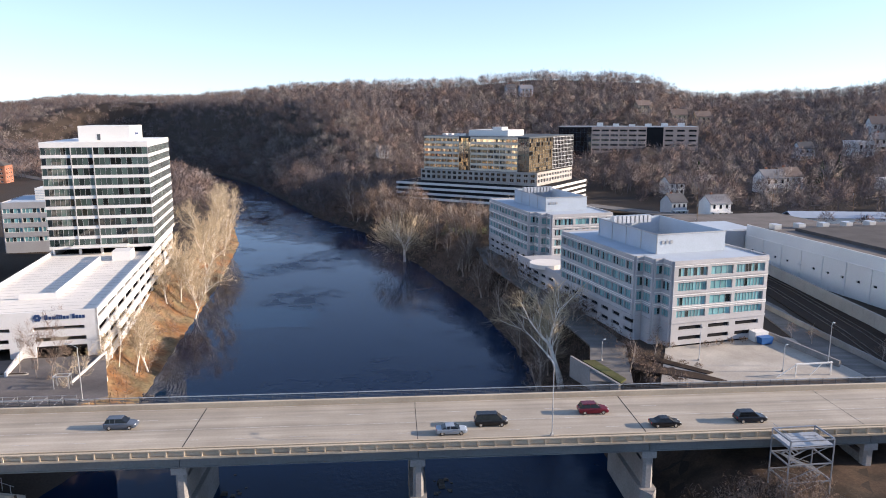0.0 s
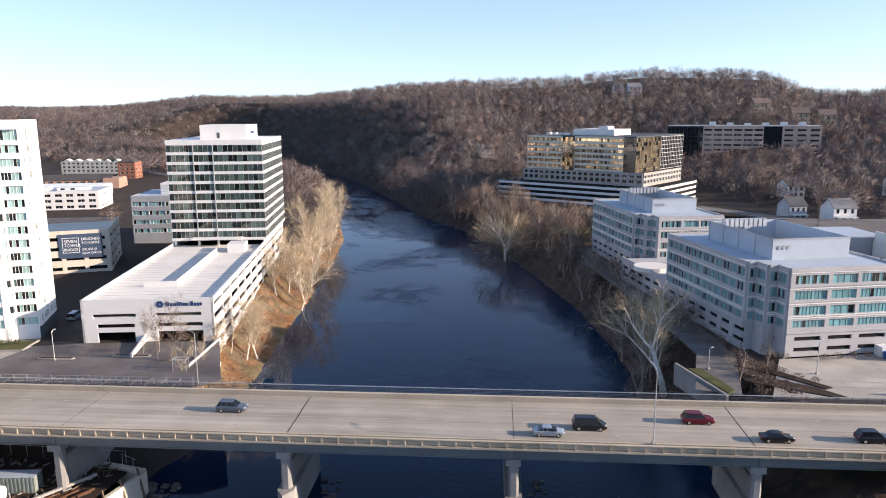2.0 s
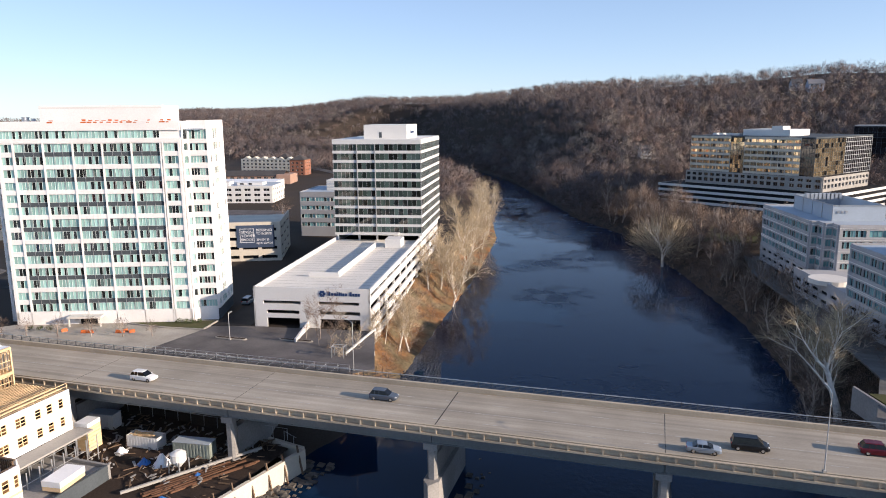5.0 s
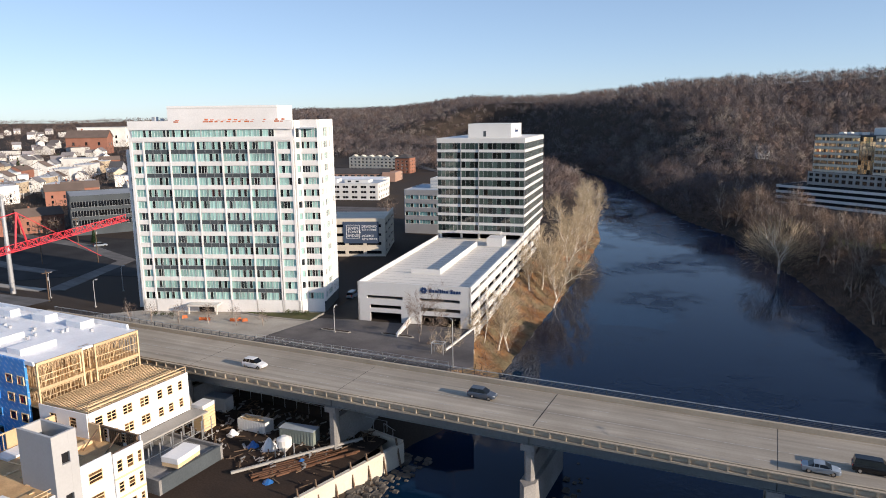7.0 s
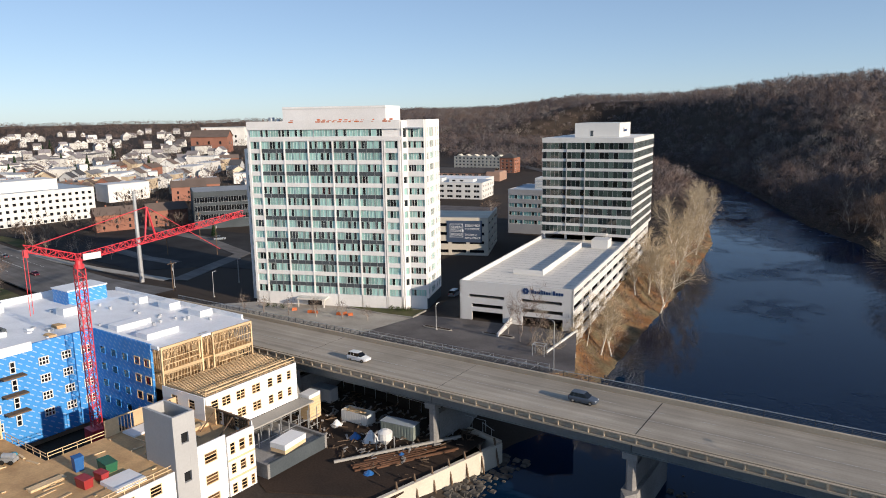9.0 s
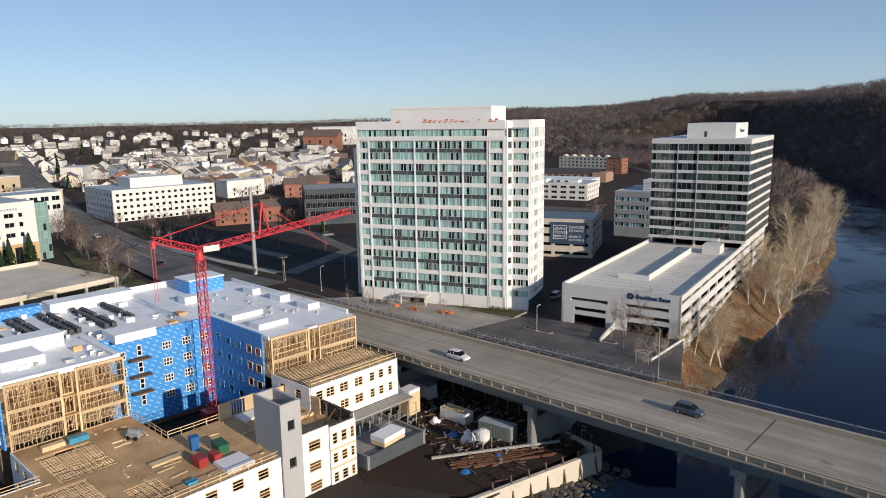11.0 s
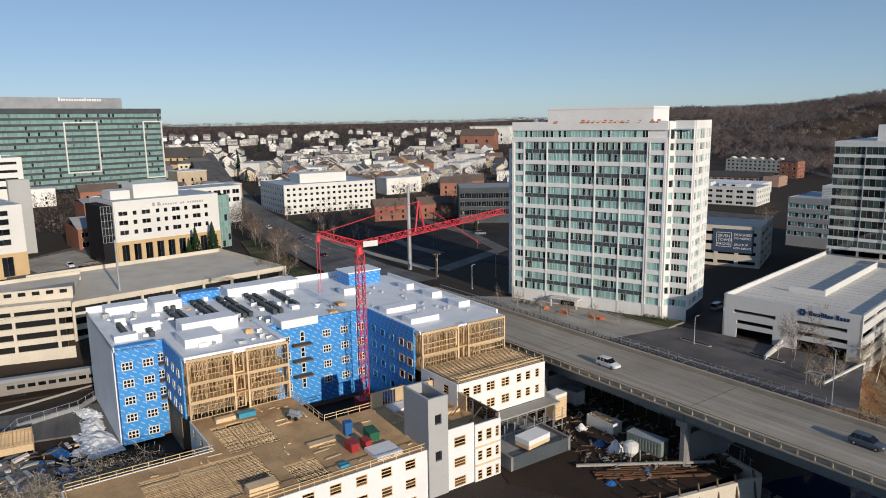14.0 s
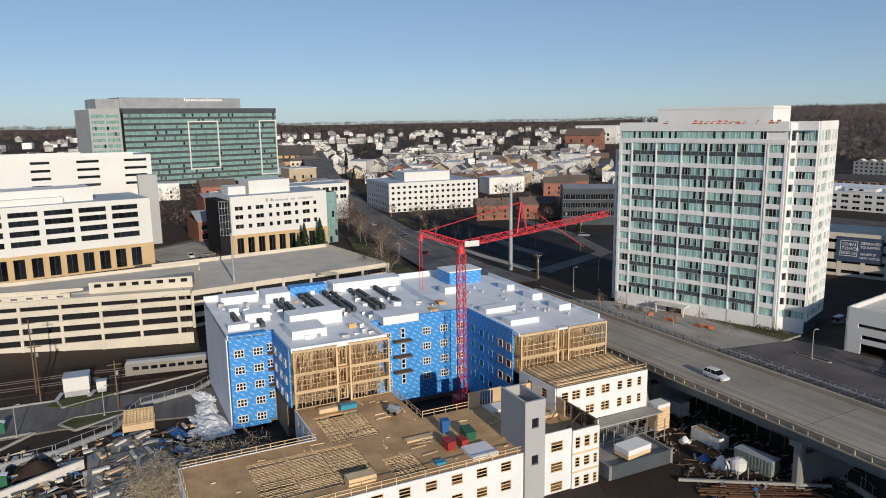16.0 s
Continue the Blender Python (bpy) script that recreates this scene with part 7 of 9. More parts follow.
for x, y, s in ((-352, 116, 0.7), (-343, 128, 0.6), (-347, 150, 0.6), (-345, 165, 0.65), (-300, 182, 0.8), (-333, 190, 0.9), (-216, 70, 0.8), (-224, 66, 0.7), (-236, 74, 0.9), (-310, 196, 0.8), (-262, 20, 0.5), (-300, 30, 0.6)):
    tree("town_big", x, y, 0.3, s, avenue.uniform(0, 360), "bare tree between town buildings", "street trees")


terrace = 0
while terrace < 20:
    x, y = avenue.uniform(-420, -125), avenue.uniform(200, 560)
    if all(math.hypot(x - cx, y - cy) > r + 2 for cx, cy, r in BUILT) and float(from_river(np.array([x]), np.array([y]))[0]) > 14:
        tree("town_big", x, y, ground_at(x, y), avenue.uniform(0.55, 1.0), avenue.uniform(0, 360), "bare tree on the river terrace", "terrace trees")
        terrace += 1


# ---- woods and brush: too many to count ----
def twig_soup(px, py, pz, hs, per, width, seed, low=0.25, radius=0.32):
    """Triangles of limbs and twigs for many leafless trees at once."""
    r = np.random.RandomState(seed)
    n = len(px)
    base = np.stack([px, py, pz], -1)[:, None, :]
    h = hs[:, None]
    # start on the axis, end on an uneven crown
    z0 = r.uniform(low, 0.7, (n, per)) * h
    a = r.uniform(0, 2 * np.pi, (n, per))
    rad = np.sqrt(r.uniform(0.04, 1, (n, per))) * radius * h * r.uniform(0.75, 1.25, (n, 1))
    t = r.uniform(0.0, 1.0, (n, per))
    z1 = h * (low + 0.12 + (1 - low - 0.12) * np.sqrt(np.clip(1 - (rad / (radius * h * 1.3)) ** 2, 0.02, 1)) * (0.45 + 0.55 * t))
    off = np.stack([np.cos(a) * rad, np.sin(a) * rad, z1], -1)
    mid = off * r.uniform(0.35, 0.75, (n, per, 1)) + np.stack([0 * a, 0 * a, z0 * 0.3], -1)
    # half of the twigs lie along the crown's outside, so that a crown has a sunny and a shaded side
    out = off - np.stack([0 * a, 0 * a, 0.5 * h + 0 * a], -1)
    out /= np.linalg.norm(out, axis=-1, keepdims=True)
    tang = r.normal(size=(n, per, 3))
    tang -= (tang * out).sum(-1, keepdims=True) * out
    tang /= np.linalg.norm(tang, axis=-1, keepdims=True)
    skin = (r.uniform(0, 1, (n, per, 1)) < 0.75)
    mid = np.where(skin, off + tang * (0.12 + 0.12 * r.uniform(0, 1, (n, per, 1))) * h[..., None], mid)
    side = np.where(skin, np.cross(out, tang) + 0.35 * r.normal(size=(n, per, 3)), r.normal(size=(n, per, 3)))
    side /= np.linalg.norm(side, axis=-1, keepdims=True)
    w = width * r.uniform(0.5, 1.4, (n, per, 1))
    tri = np.stack([base + mid - side * w, base + mid + side * w, base + off], 2)
    # trunks
    tw = np.stack([base[:, 0] + [0, 0, -0.5], base[:, 0] + [0, 0, -0.5], base[:, 0] + np.stack([0 * hs, 0 * hs, hs * 0.75], -1)], 1)
    tw[:, 0, 0] -= 0.018 * hs
    tw[:, 1, 0] += 0.018 * hs
    return np.concatenate([tri.reshape(-1, 3), tw.reshape(-1, 3)])


KEEP_OUT = [(-390, 145, 46), (-290, 55, 38), (-272, -38, 52), (-335, -35, 50), (-560, 50, 62), (-360, 85, 26), (-325, 30, 22), (-275, 205, 34), (-140, 135, 42), (-110, 190, 62), (-155, 225, 36), (-152, 268, 30),
            (-258, 350, 34), (-310, 398, 42), (-335, 445, 44), (-382, 545, 36), (-338, 524, 16), (-310, 480, 26), (45, 170, 36), (44, 245, 40), (125, 200, 66), (28, 440, 66), (140, 606, 58), (62, 425, 44), (-225, 20, 60), (-120, 60, 80), (105, 255, 40)]


def is_clear(x, y, pad=0.0):
    ok = np.ones(np.shape(x), bool)
    for cx, cy, r in KEEP_OUT:
        ok &= np.hypot(x - cx, y - cy) > r + pad
    for a, b, wdt in (((-180, 95), (-400, 108), 17), ((-400, 108), (-700, 150), 12), ((70, 380), (150, 325), 9), ((150, 325), (400, 330), 9), ((-300, 470), (-420, 300), 9), ((-345, 126), (-620, 420), 8), ((-470, 60), (-900, 330), 8)):
        d = np.array(b, float) - a
        k = np.clip(((x - a[0]) * d[0] + (y - a[1]) * d[1]) / (d @ d), 0, 1)
        ok &= np.hypot(x - a[0] - k * d[0], y - a[1] - k * d[1]) > wdt
    return ok


def scatter(n, az0, az1, d0, d1, seed, power=1.0):
    r = np.random.RandomState(seed)
    az = np.radians(r.uniform(az0, az1, n))
    d = np.sqrt(d0 ** 2 + (d1 ** 2 - d0 ** 2) * r.uniform(0, 1, n) ** power)
    return -np.sin(az) * d, np.cos(az) * d, d


def planted(x0, x1, y0, y1, step, seed):
    """An uneven stand: a jittered grid of trees."""
    r = np.random.RandomState(seed)
    px, py = np.meshgrid(np.arange(x0, x1, step), np.arange(y0, y1, step))
    return (px + r.uniform(-0.48, 0.48, px.shape) * step).ravel(), (py + r.uniform(-0.48, 0.48, py.shape) * step).ravel()


def in_woods(x, y, seed):
    dr, d = from_river(x, y), np.hypot(x, y)
    az = np.degrees(np.arctan2(-x, y))
    foot, ridge = (np.interp(az, HILL[:, 0], HILL[:, k]) for k in (2, 3))
    ok = (az > -42) & (az < 47) & (d > 250) & (d < ridge + 30) & (dr > 2) & is_clear(x, y)
    ok &= ((az < 36) & (az > -14) & (d > 395) & ((x > -150 + (y - 400) * -0.8) | (d > foot * 0.8) | (dr < 30))) | (d > foot * 0.98)
    ok &= ~((az > 22) & (d < 620) & (x < -120)) & ~((az < -14) & (d < 270)) & ~((x > 60) & (x < 250) & (y < 296))
    return ok & ~((x > 60) & (x < 330) & (y < 330) & (np.random.RandomState(seed).uniform(0, 1, len(x)) < 0.5))


xa, ya = planted(-1000, 700, 200, 900, 11.0, 3)
xb, yb = planted(-1300, 1000, 300, 1990, 13.5, 4)
keep_a, keep_b = np.hypot(xa, ya) < 820, np.hypot(xb, yb) >= 820
x, y = np.concatenate([xa[keep_a], xb[keep_b]]), np.concatenate([ya[keep_a], yb[keep_b]])
ok = in_woods(x, y, 21)
x, y = x[ok], y[ok]
d, z = np.hypot(x, y), ground(x, y)
pick = np.random.RandomState(9)
hs = pick.uniform(13, 18, len(x)) * np.where(pick.uniform(0, 1, len(x)) < 0.3, 0.6, 1.0)
hue = pick.uniform(0, 1, len(x)) + 0.25 * np.sin(x / 70.0) * np.sin(y / 55.0)
for mat_, lo, hi, label in (("wood_grey", -9, 0.5, "grey leafless woods covering the hills"), ("wood_brown", 0.5, 0.86, "brown leafless trees among the hill woods"), ("wood_pale", 0.86, 9, "pale bare crowns among the hill woods")):
    mine = (hue >= lo) & (hue < hi)
    sets = []
    for a, b, per, leaf in ((0, 560, 460, 0.27), (560, 820, 300, 0.38), (820, 3000, 130, 0.62)):
        m = mine & (d >= a) & (d < b)
        sets.append(crowns(x[m], y[m], z[m], hs[m], per, leaf, int(a) + 1, 0.48, 0.0))
    soup_object("woods", np.concatenate(sets), mat_, label, "woods")
crest = d > 0.78 * np.interp(np.degrees(np.arctan2(-x, y)), HILL[:, 0], HILL[:, 3])
jog = np.random.RandomState(23)
ux, uy = x[crest] + jog.uniform(-5, 5, crest.sum()), y[crest] + jog.uniform(-5, 5, crest.sum())
soup_object("undergrowth", crowns(ux, uy, ground(ux, uy) - 0.5, jog.uniform(5, 9, len(ux)), 60, 0.8, 24, 0.8, 0.0), "wood_grey", "grey undergrowth along the wooded crests", "woods")
# out-of-view stand, added to cast shade on the ground below the bridge
x, y = planted(66, 150, 30, 92, 9.0, 14)
soup_object("bank_woods", crowns(x, y, ground(x, y), np.random.RandomState(15).uniform(11, 16, len(x)), 260, 0.42, 16), "wood_brown", "unseen brown leafless woods added to shade the near west bank", "woods")
# scattered town trees and far wooded rises
x, y, d = scatter(8200, 44, 112, 330, 2300, 4, 1.35)
ok = is_clear(x, y, 3)
x, y, d = x[ok], y[ok], d[ok]
hs = np.random.RandomState(10).uniform(7, 15, len(x))
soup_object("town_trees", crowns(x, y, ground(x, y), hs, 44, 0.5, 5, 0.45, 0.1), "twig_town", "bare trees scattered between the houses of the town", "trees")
x, y, d = scatter(5000, 30, 112, 1500, 2700, 6)
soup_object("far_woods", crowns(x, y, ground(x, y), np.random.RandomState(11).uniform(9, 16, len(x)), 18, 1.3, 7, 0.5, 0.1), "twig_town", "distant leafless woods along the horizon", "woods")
# riverside brush
r = np.random.RandomState(12)
x, y = r.uniform(-140, 45, 30000), r.uniform(60, 430, 30000)
dr = from_river(x, y)
side = np.where(x < -10, 9, 16)
ok = (dr > 0.5) & (dr < side) & ~((x < -30) & (y < 118)) & ~((x < -30) & (r.uniform(0, 1, len(x)) < 0.4)) & ~((bridge_side(x, y) > -3) & (bridge_side(x, y) < 22))
ok &= np.hypot(x - 60, y - 165) > 24
x, y = x[ok], y[ok]
soup_object("brush", twig_soup(x, y, ground(x, y), r.uniform(1.2, 4.4, len(x)), 30, 0.06, 8, low=0.05, radius=0.5), "twig", "bare riverside brush along both banks", "shrubs")
x, y = r.uniform(-420, 0, 26000), r.uniform(380, 860, 26000)
dr = from_river(x, y)
ok = (dr > 0.3) & (dr < 13) & (x > -150 - 0.9 * (y - 430))
x, y = x[ok], y[ok]
soup_object("brush", crowns(x, y, ground(x, y), r.uniform(2.5, 6.5, len(x)), 26, 0.5, 44, 0.6, 0.05), "wood_brown", "brown brush along the far river bank", "shrubs")
x, y = r.uniform(28, 52, 150), r.uniform(84, 97, 150)
soup_object("brush", twig_soup(x, y, ground(x, y), r.uniform(2.5, 5.5, len(x)), 60, 0.035, 18, low=0.05, radius=0.4), "twig", "bare brush below the bridge", "shrubs")
x, y = r.uniform(-117, -104, 260), r.uniform(-6, 14, 260)
soup_object("brush", twig_soup(x, y, 0 * x - 8.5, r.uniform(4, 10, len(x)), 60, 0.045, 19, low=0.05, radius=0.25), "twig_warm", "tall bare brush in front of the building site", "shrubs")
# evergreens
ever = Shape()
rnd = random.Random(5)
for k in range(420):
    t_ = k / 420
    zz = 0.6 + 9.4 * t_
    rad = 2.3 * (1 - t_) + 0.15
    a = rnd.uniform(0, 6.283)
    p = Vector((math.cos(a) * rad * 0.35, math.sin(a) * rad * 0.35, zz + 0.3))
    q = Vector((math.cos(a) * rad * rnd.uniform(0.8, 1.15), math.sin(a) * rad * rnd.uniform(0.8, 1.15), zz - 0.5))
    s_ = Vector((-math.sin(a), math.cos(a), 0.2)) * rnd.uniform(0.25, 0.5)
    ever.add([tuple(p), tuple(q - s_), tuple(q + Vector((0, 0, 0.15))), tuple(q + s_)], [(0, 1, 2), (0, 2, 3)])
ever_mesh = ever.mesh("foliage", M["evergreen"])
stem_mesh = Shape().tube((0, 0, 0), (0, 0, 9), 0.22, 0.04, 7).mesh("stem", M["bark"])
for x, y, s in [(-276, 55, 1.15), (-279, 62, 1.25), (-274, 52, 0.8), (-265, 175, 0.6), (160, 470, 1.2), (215, 420, 1.3), (230, 430, 1.4), (-660, 175, 1.4), (-690, 260, 1.4), (-640, 300, 1.3), (-560, 210, 1.2), (-720, 190, 1.5), (-530, 300, 1.2), (-800, 330, 1.4), (-470, 215, 0.9), (-505, 205, 1.0), (-498, 262, 1.0), (-575, 260, 1.1), (-610, 225, 1.2), (-655, 215, 1.1), (-590, 330, 1.2), (-690, 300, 1.3), (-735, 245, 1.2), (-615, 380, 1.1), (-845, 250, 1.5), (-770, 390, 1.3), (-900, 380, 1.5), (-950, 300, 1.5), (-480, 345, 0.9), (-545, 150, 1.0)]:
    e = thing("evergreen", pose(x, y, ground_at(x, y), 0, 0, x) @ Matrix.Diagonal((s, s, s, 1)), "dark green conifer in the town", "tree", "conifers")
    part("foliage", ever_mesh, None, e)
    part("stem", stem_mesh, None, e)


# ---- houses ----
WALLS = [("house_white", (0.74, 0.72, 0.68)), ("house_cream", (0.70, 0.61, 0.46)), ("house_grey", (0.48, 0.49, 0.50)), ("house_brick", (0.30, 0.14, 0.10)), ("house_pale", (0.66, 0.65, 0.62)), ("house_tan", (0.52, 0.42, 0.30)), ("house_blue", (0.36, 0.42, 0.50))]
ROOFS = [("shingle_grey", (0.20, 0.20, 0.21)), ("shingle_brown", (0.17, 0.13, 0.11)), ("roof_silver", (0.55, 0.56, 0.57)), ("shingle_dark", (0.08, 0.08, 0.085))]
for n_, c_ in WALLS + ROOFS:
    M[n_] = surface(n_, c_, 0.8, vary=0.12, random_tint=0.14)
HOUSES = {}


def house_type(key, w, d, h, rise, wall_mat, roof_mat, flat=False, porch=False):
    wall, roof, win = Shape(), Shape(), []
    if flat:
        wall.box(0, w, 0, d, -3, h)
        roof.box(-0.2, w + 0.2, -0.2, d + 0.2, h, h + 0.35)
    else:
        wall.prism([(0, 0), (w, 0), (w, d), (0, d)], -3, h)
        for x in (0.0, w):
            wall.add([(x, 0, h), (x, d, h), (x, d / 2, h + rise)], [(0, 1, 2) if x else (2, 1, 0)])
        roof.gable(0, w, 0, d, h, h + rise)
    HOUSES[key] = (wall.mesh("wall", M[wall_mat]), roof.mesh("roof", M[roof_mat]),
                   Shape().box(0, 0.95, -0.06, 0.02, 0, 1.5).mesh("window", M["glass_dark"]), w, d, h, rise,
                   Shape().box(w * 0.3, w * 0.3 + 0.7, d * 0.55, d * 0.55 + 0.7, h, h + rise + 0.9).mesh("chimney", M["brick"]),
                   Shape().box(0.5, w - 0.5, -2.0, -0.02, 2.4, 2.7).box(0.6, 0.8, -1.9, -1.7, -3, 2.4).box(w - 0.8, w - 0.6, -1.9, -1.7, -3, 2.4).mesh("porch", M["house_white"]) if porch else None)


house_type("a", 9, 8, 5.8, 3.0, "house_white", "shingle_grey", porch=True)
house_type("b", 8, 11, 6.0, 3.2, "house_pale", "shingle_brown")
house_type("c", 7, 12, 6.6, 0, "house_white", "roof_silver", flat=True)
house_type("d", 10, 9, 5.6, 2.6, "house_cream", "shingle_grey")
house_type("e", 18, 10, 7.6, 3.0, "house_brick", "shingle_brown")
house_type("f", 8, 9, 6.2, 3.4, "house_grey", "shingle_dark", porch=True)
house_type("g", 14, 12, 8.5, 0, "house_tan", "roof_silver", flat=True)
house_type("h", 9, 8, 5.8, 2.8, "house_blue", "shingle_grey")
house_type("i", 24, 13, 9.5, 0, "house_white", "roof_silver", flat=True)
house_type("j", 9, 9, 6, 3.2, "house_tan", "shingle_brown")
SAY = {"a": "white gabled house with a front porch", "b": "pale gabled house with a brown roof", "c": "white row house with a flat roof", "d": "cream house with a grey roof", "e": "red brick house with a gabled roof",
       "f": "grey house with a dark roof and porch", "g": "tan block with a flat pale roof", "h": "blue-grey house with a grey roof", "i": "large white block with a flat roof", "j": "tan house with a brown gabled roof"}


def house(key, x, y, turn_, scale=1.0, windows=4):
    wall, roof, win, w, d, h, rise, chimney, porch = HOUSES[key]
    t = thing("house", pose(x, y, ground_at(x, y), 0, 0, turn_) @ Matrix.Diagonal((scale, scale, scale, 1)), SAY[key], "house", "houses")
    part("wall", wall, None, t)
    part("roof", roof, None, t)
    if rise and windows:
        part("chimney", chimney, None, t)
    if porch:
        part("porch", porch, None, t)
    for k in range(windows):
        n_ = max(2, windows // 2)
        part("window", win, None, t, at=pose(w * (0.18 + 0.62 * (k % n_) / max(1, n_ - 1)) - 0.45, 0, 1.2 + 2.7 * (k // n_)))
    if windows > 3:
        for k in range(2):
            part("window", win, None, t, at=pose(w, d * (0.25 + 0.4 * k), 3.6, 0, 0, 90))
    return t


rnd = random.Random(77)
spots = []
# rows of houses along streets that climb the town
for ox, oy, ang_, count, gap, turn_ in [(-430, 195, 128, 18, 13, 38), (-444, 180, 128, 18, 13, 218), (-430, 235, 128, 16, 13, 38), (-470, 170, 150, 16, 14, 60), (-480, 150, 150, 16, 14, 240), (-520, 230, 128, 14, 14, 38),
                                        (-560, 160, 150, 18, 15, 60), (-460, 120, 170, 10, 15, 80), (-590, 190, 128, 16, 14, 38), (-640, 90, 165, 20, 15, 75), (-620, 130, 165, 22, 15, 255), (-700, 40, 175, 18, 16, 85),
                                        (-420, 330, 120, 18, 14, 30), (-680, 250, 128, 14, 15, 38), (-760, 150, 160, 18, 16, 70), (-640, 0, 178, 16, 17, 88), (-660, -60, 182, 16, 17, 92), (-700, -110, 182, 16, 18, 92)]:
    for k in range(count):
        x = ox + math.cos(radians(ang_)) * gap * k + rnd.uniform(-2, 2)
        y = oy + math.sin(radians(ang_)) * gap * k + rnd.uniform(-2, 2)
        spots.append((x, y, turn_ + 90 + rnd.uniform(-4, 4)))
for k in range(560):
    az_, d_ = radians(rnd.uniform(47, 104)), 480 + 1100 * rnd.random() ** 1.3
    spots.append((-math.sin(az_) * d_, math.cos(az_) * d_, math.degrees(az_) + rnd.choice((0, 90)) + rnd.uniform(-25, 25)))
placed = []
FAR = 680
far_walls, far_roofs = Shape(), Shape()


def far_house(x, y, a, s, pick):
    """Adds one distant house to the joined walls and roofs."""
    z, c, n_ = ground_at(x, y), math.cos(radians(a)), math.sin(radians(a))
    w, d, h, rise = (9, 8, 5.8, 3.0) if pick < 0.7 else (16, 11, 7.5, 0.0)
    def at(u, v, q):
        return (x + (u * c - v * n_) * s, y + (u * n_ + v * c) * s, z + q * s)
    far_walls.hexa([at(u, v, -3) for u, v in ((0, 0), (w, 0), (w, d), (0, d))] + [at(u, v, h) for u, v in ((0, 0), (w, 0), (w, d), (0, d))])
    if rise:
        for ya, yb in ((-0.4, d / 2), (d + 0.4, d / 2)):
            far_roofs.add([at(-0.4, ya, h - 0.2), at(w + 0.4, ya, h - 0.2), at(w + 0.4, yb, h + rise), at(-0.4, yb, h + rise)], [(0, 1, 2, 3)])
        far_walls.add([at(0, 0, h), at(0, d, h), at(0, d / 2, h + rise), at(w, 0, h), at(w, d, h), at(w, d / 2, h + rise)], [(0, 2, 1), (3, 4, 5)])
    else:
        far_roofs.add([at(u, v, h + 0.3) for u, v in ((0, 0), (w, 0), (w, d), (0, d))], [(0, 1, 2, 3)])


for x, y, a in spots:
    if not bool(is_clear(np.array([x]), np.array([y]), 9)[0]) or any((x - p) ** 2 + (y - q) ** 2 < 90 for p, q in placed):
        continue
    placed.append((x, y))
    d_ = math.hypot(x, y)
    key = rnd.choice("aaabbbccccddfghiijj" if rnd.random() < 0.9 else "eeg")
    if d_ < FAR:
        house(key, x, y, a, rnd.uniform(0.9, 1.2), 4 if d_ < 560 else 0)
    else:
        far_house(x, y, a, rnd.uniform(0.9, 1.25), rnd.random())
M["far_wall"] = surface("far_wall", (0.74, 0.72, 0.68), 0.8, vary=0.25, coarse=0.02, island=0.3)
M["far_roof"] = surface("far_roof", (0.24, 0.22, 0.22), 0.85, vary=0.3, coarse=0.02, island=0.5)
lone("far_houses", far_walls, M["far_wall"], pose(0, 0, 0), "pale houses of the distant town", "houses", kind="stuff")
lone("far_roofs", far_roofs, M["far_roof"], pose(0, 0, 0), "grey roofs of the distant town", "roofs", kind="stuff")
# named buildings of the nearer town
for key, x, y, a, s in [("e", -318, 150, 75, 1.0), ("e", -312, 172, 75, 1.0), ("e", -392, 232, 60, 1.1), ("e", -398, 246, 60, 1.1), ("i", -415, 205, 92, 1.1), ("g", -440, 100, 95, 1.3), ("d", -455, 62, 90, 1.6), ("e", -470, 30, 95, 1.2), ("i", -620, 60, 95, 1.8), ("g", -520, 95, 100, 1.5),
                        ("i", -640, 20, 92, 1.6), ("g", -690, 30, 92, 2.2), ("e", -760, 480, 40, 2.4), ("i", -860, 560, 40, 2.4)]:
    house(key, x, y, a, s, 6)
# west bank houses below and on the hill
for key, x, y, a, s in [("a", 124, 343, 15, 1.25), ("f", 108, 352, 18, 1.1), ("b", 128, 424, 10, 1.2), ("a", 176, 405, 10, 1.5), ("b", 188, 408, 5, 1.4), ("d", 150, 432, 20, 1.0), ("c", 268, 480, 0, 1.6), ("a", 285, 492, -10, 1.4),
                        ("f", 240, 500, 5, 1.3), ("b", 310, 540, -15, 1.7), ("h", 330, 520, -20, 1.5), ("j", 210, 700, 0, 1.6), ("j", 235, 705, 0, 1.6), ("j", 180, 715, 5, 1.5), ("h", 75, 830, 10, 1.6), ("f", 60, 840, 10, 1.3),
                        ("f", -60, 560, 20, 1.0), ("b", 0, 545, 10, 1.0), ("b", 300, 470, -20, 1.3), ("c", 230, 380, 0, 1.0)]:
    house(key, x, y, a, s, 6)
church = thing("church", pose(-690, 112, ground_at(-690, 112), 0, 0, 62), "tan stone church with a steep dark roof above the town", "church")
part("nave", Shape().box(0, 38, 0, 14, -4, 11), M["tan_brick"], church)
for x in (0.0, 37.6):
    part("gable_wall", Shape().add([(x, 0, 11), (x, 14, 11), (x, 7, 20), (x + 0.4, 0, 11), (x + 0.4, 14, 11), (x + 0.4, 7, 20)], [(2, 1, 0), (3, 4, 5), (0, 3, 5, 2), (1, 2, 5, 4)]), M["tan_brick"], church)
part("roof", Shape().gable(0, 38, 0, 14, 11, 20), M["roof_dark"], church)
part("aisle", Shape().box(4, 34, -5, 0, -4, 5.5), M["tan_brick"], church)
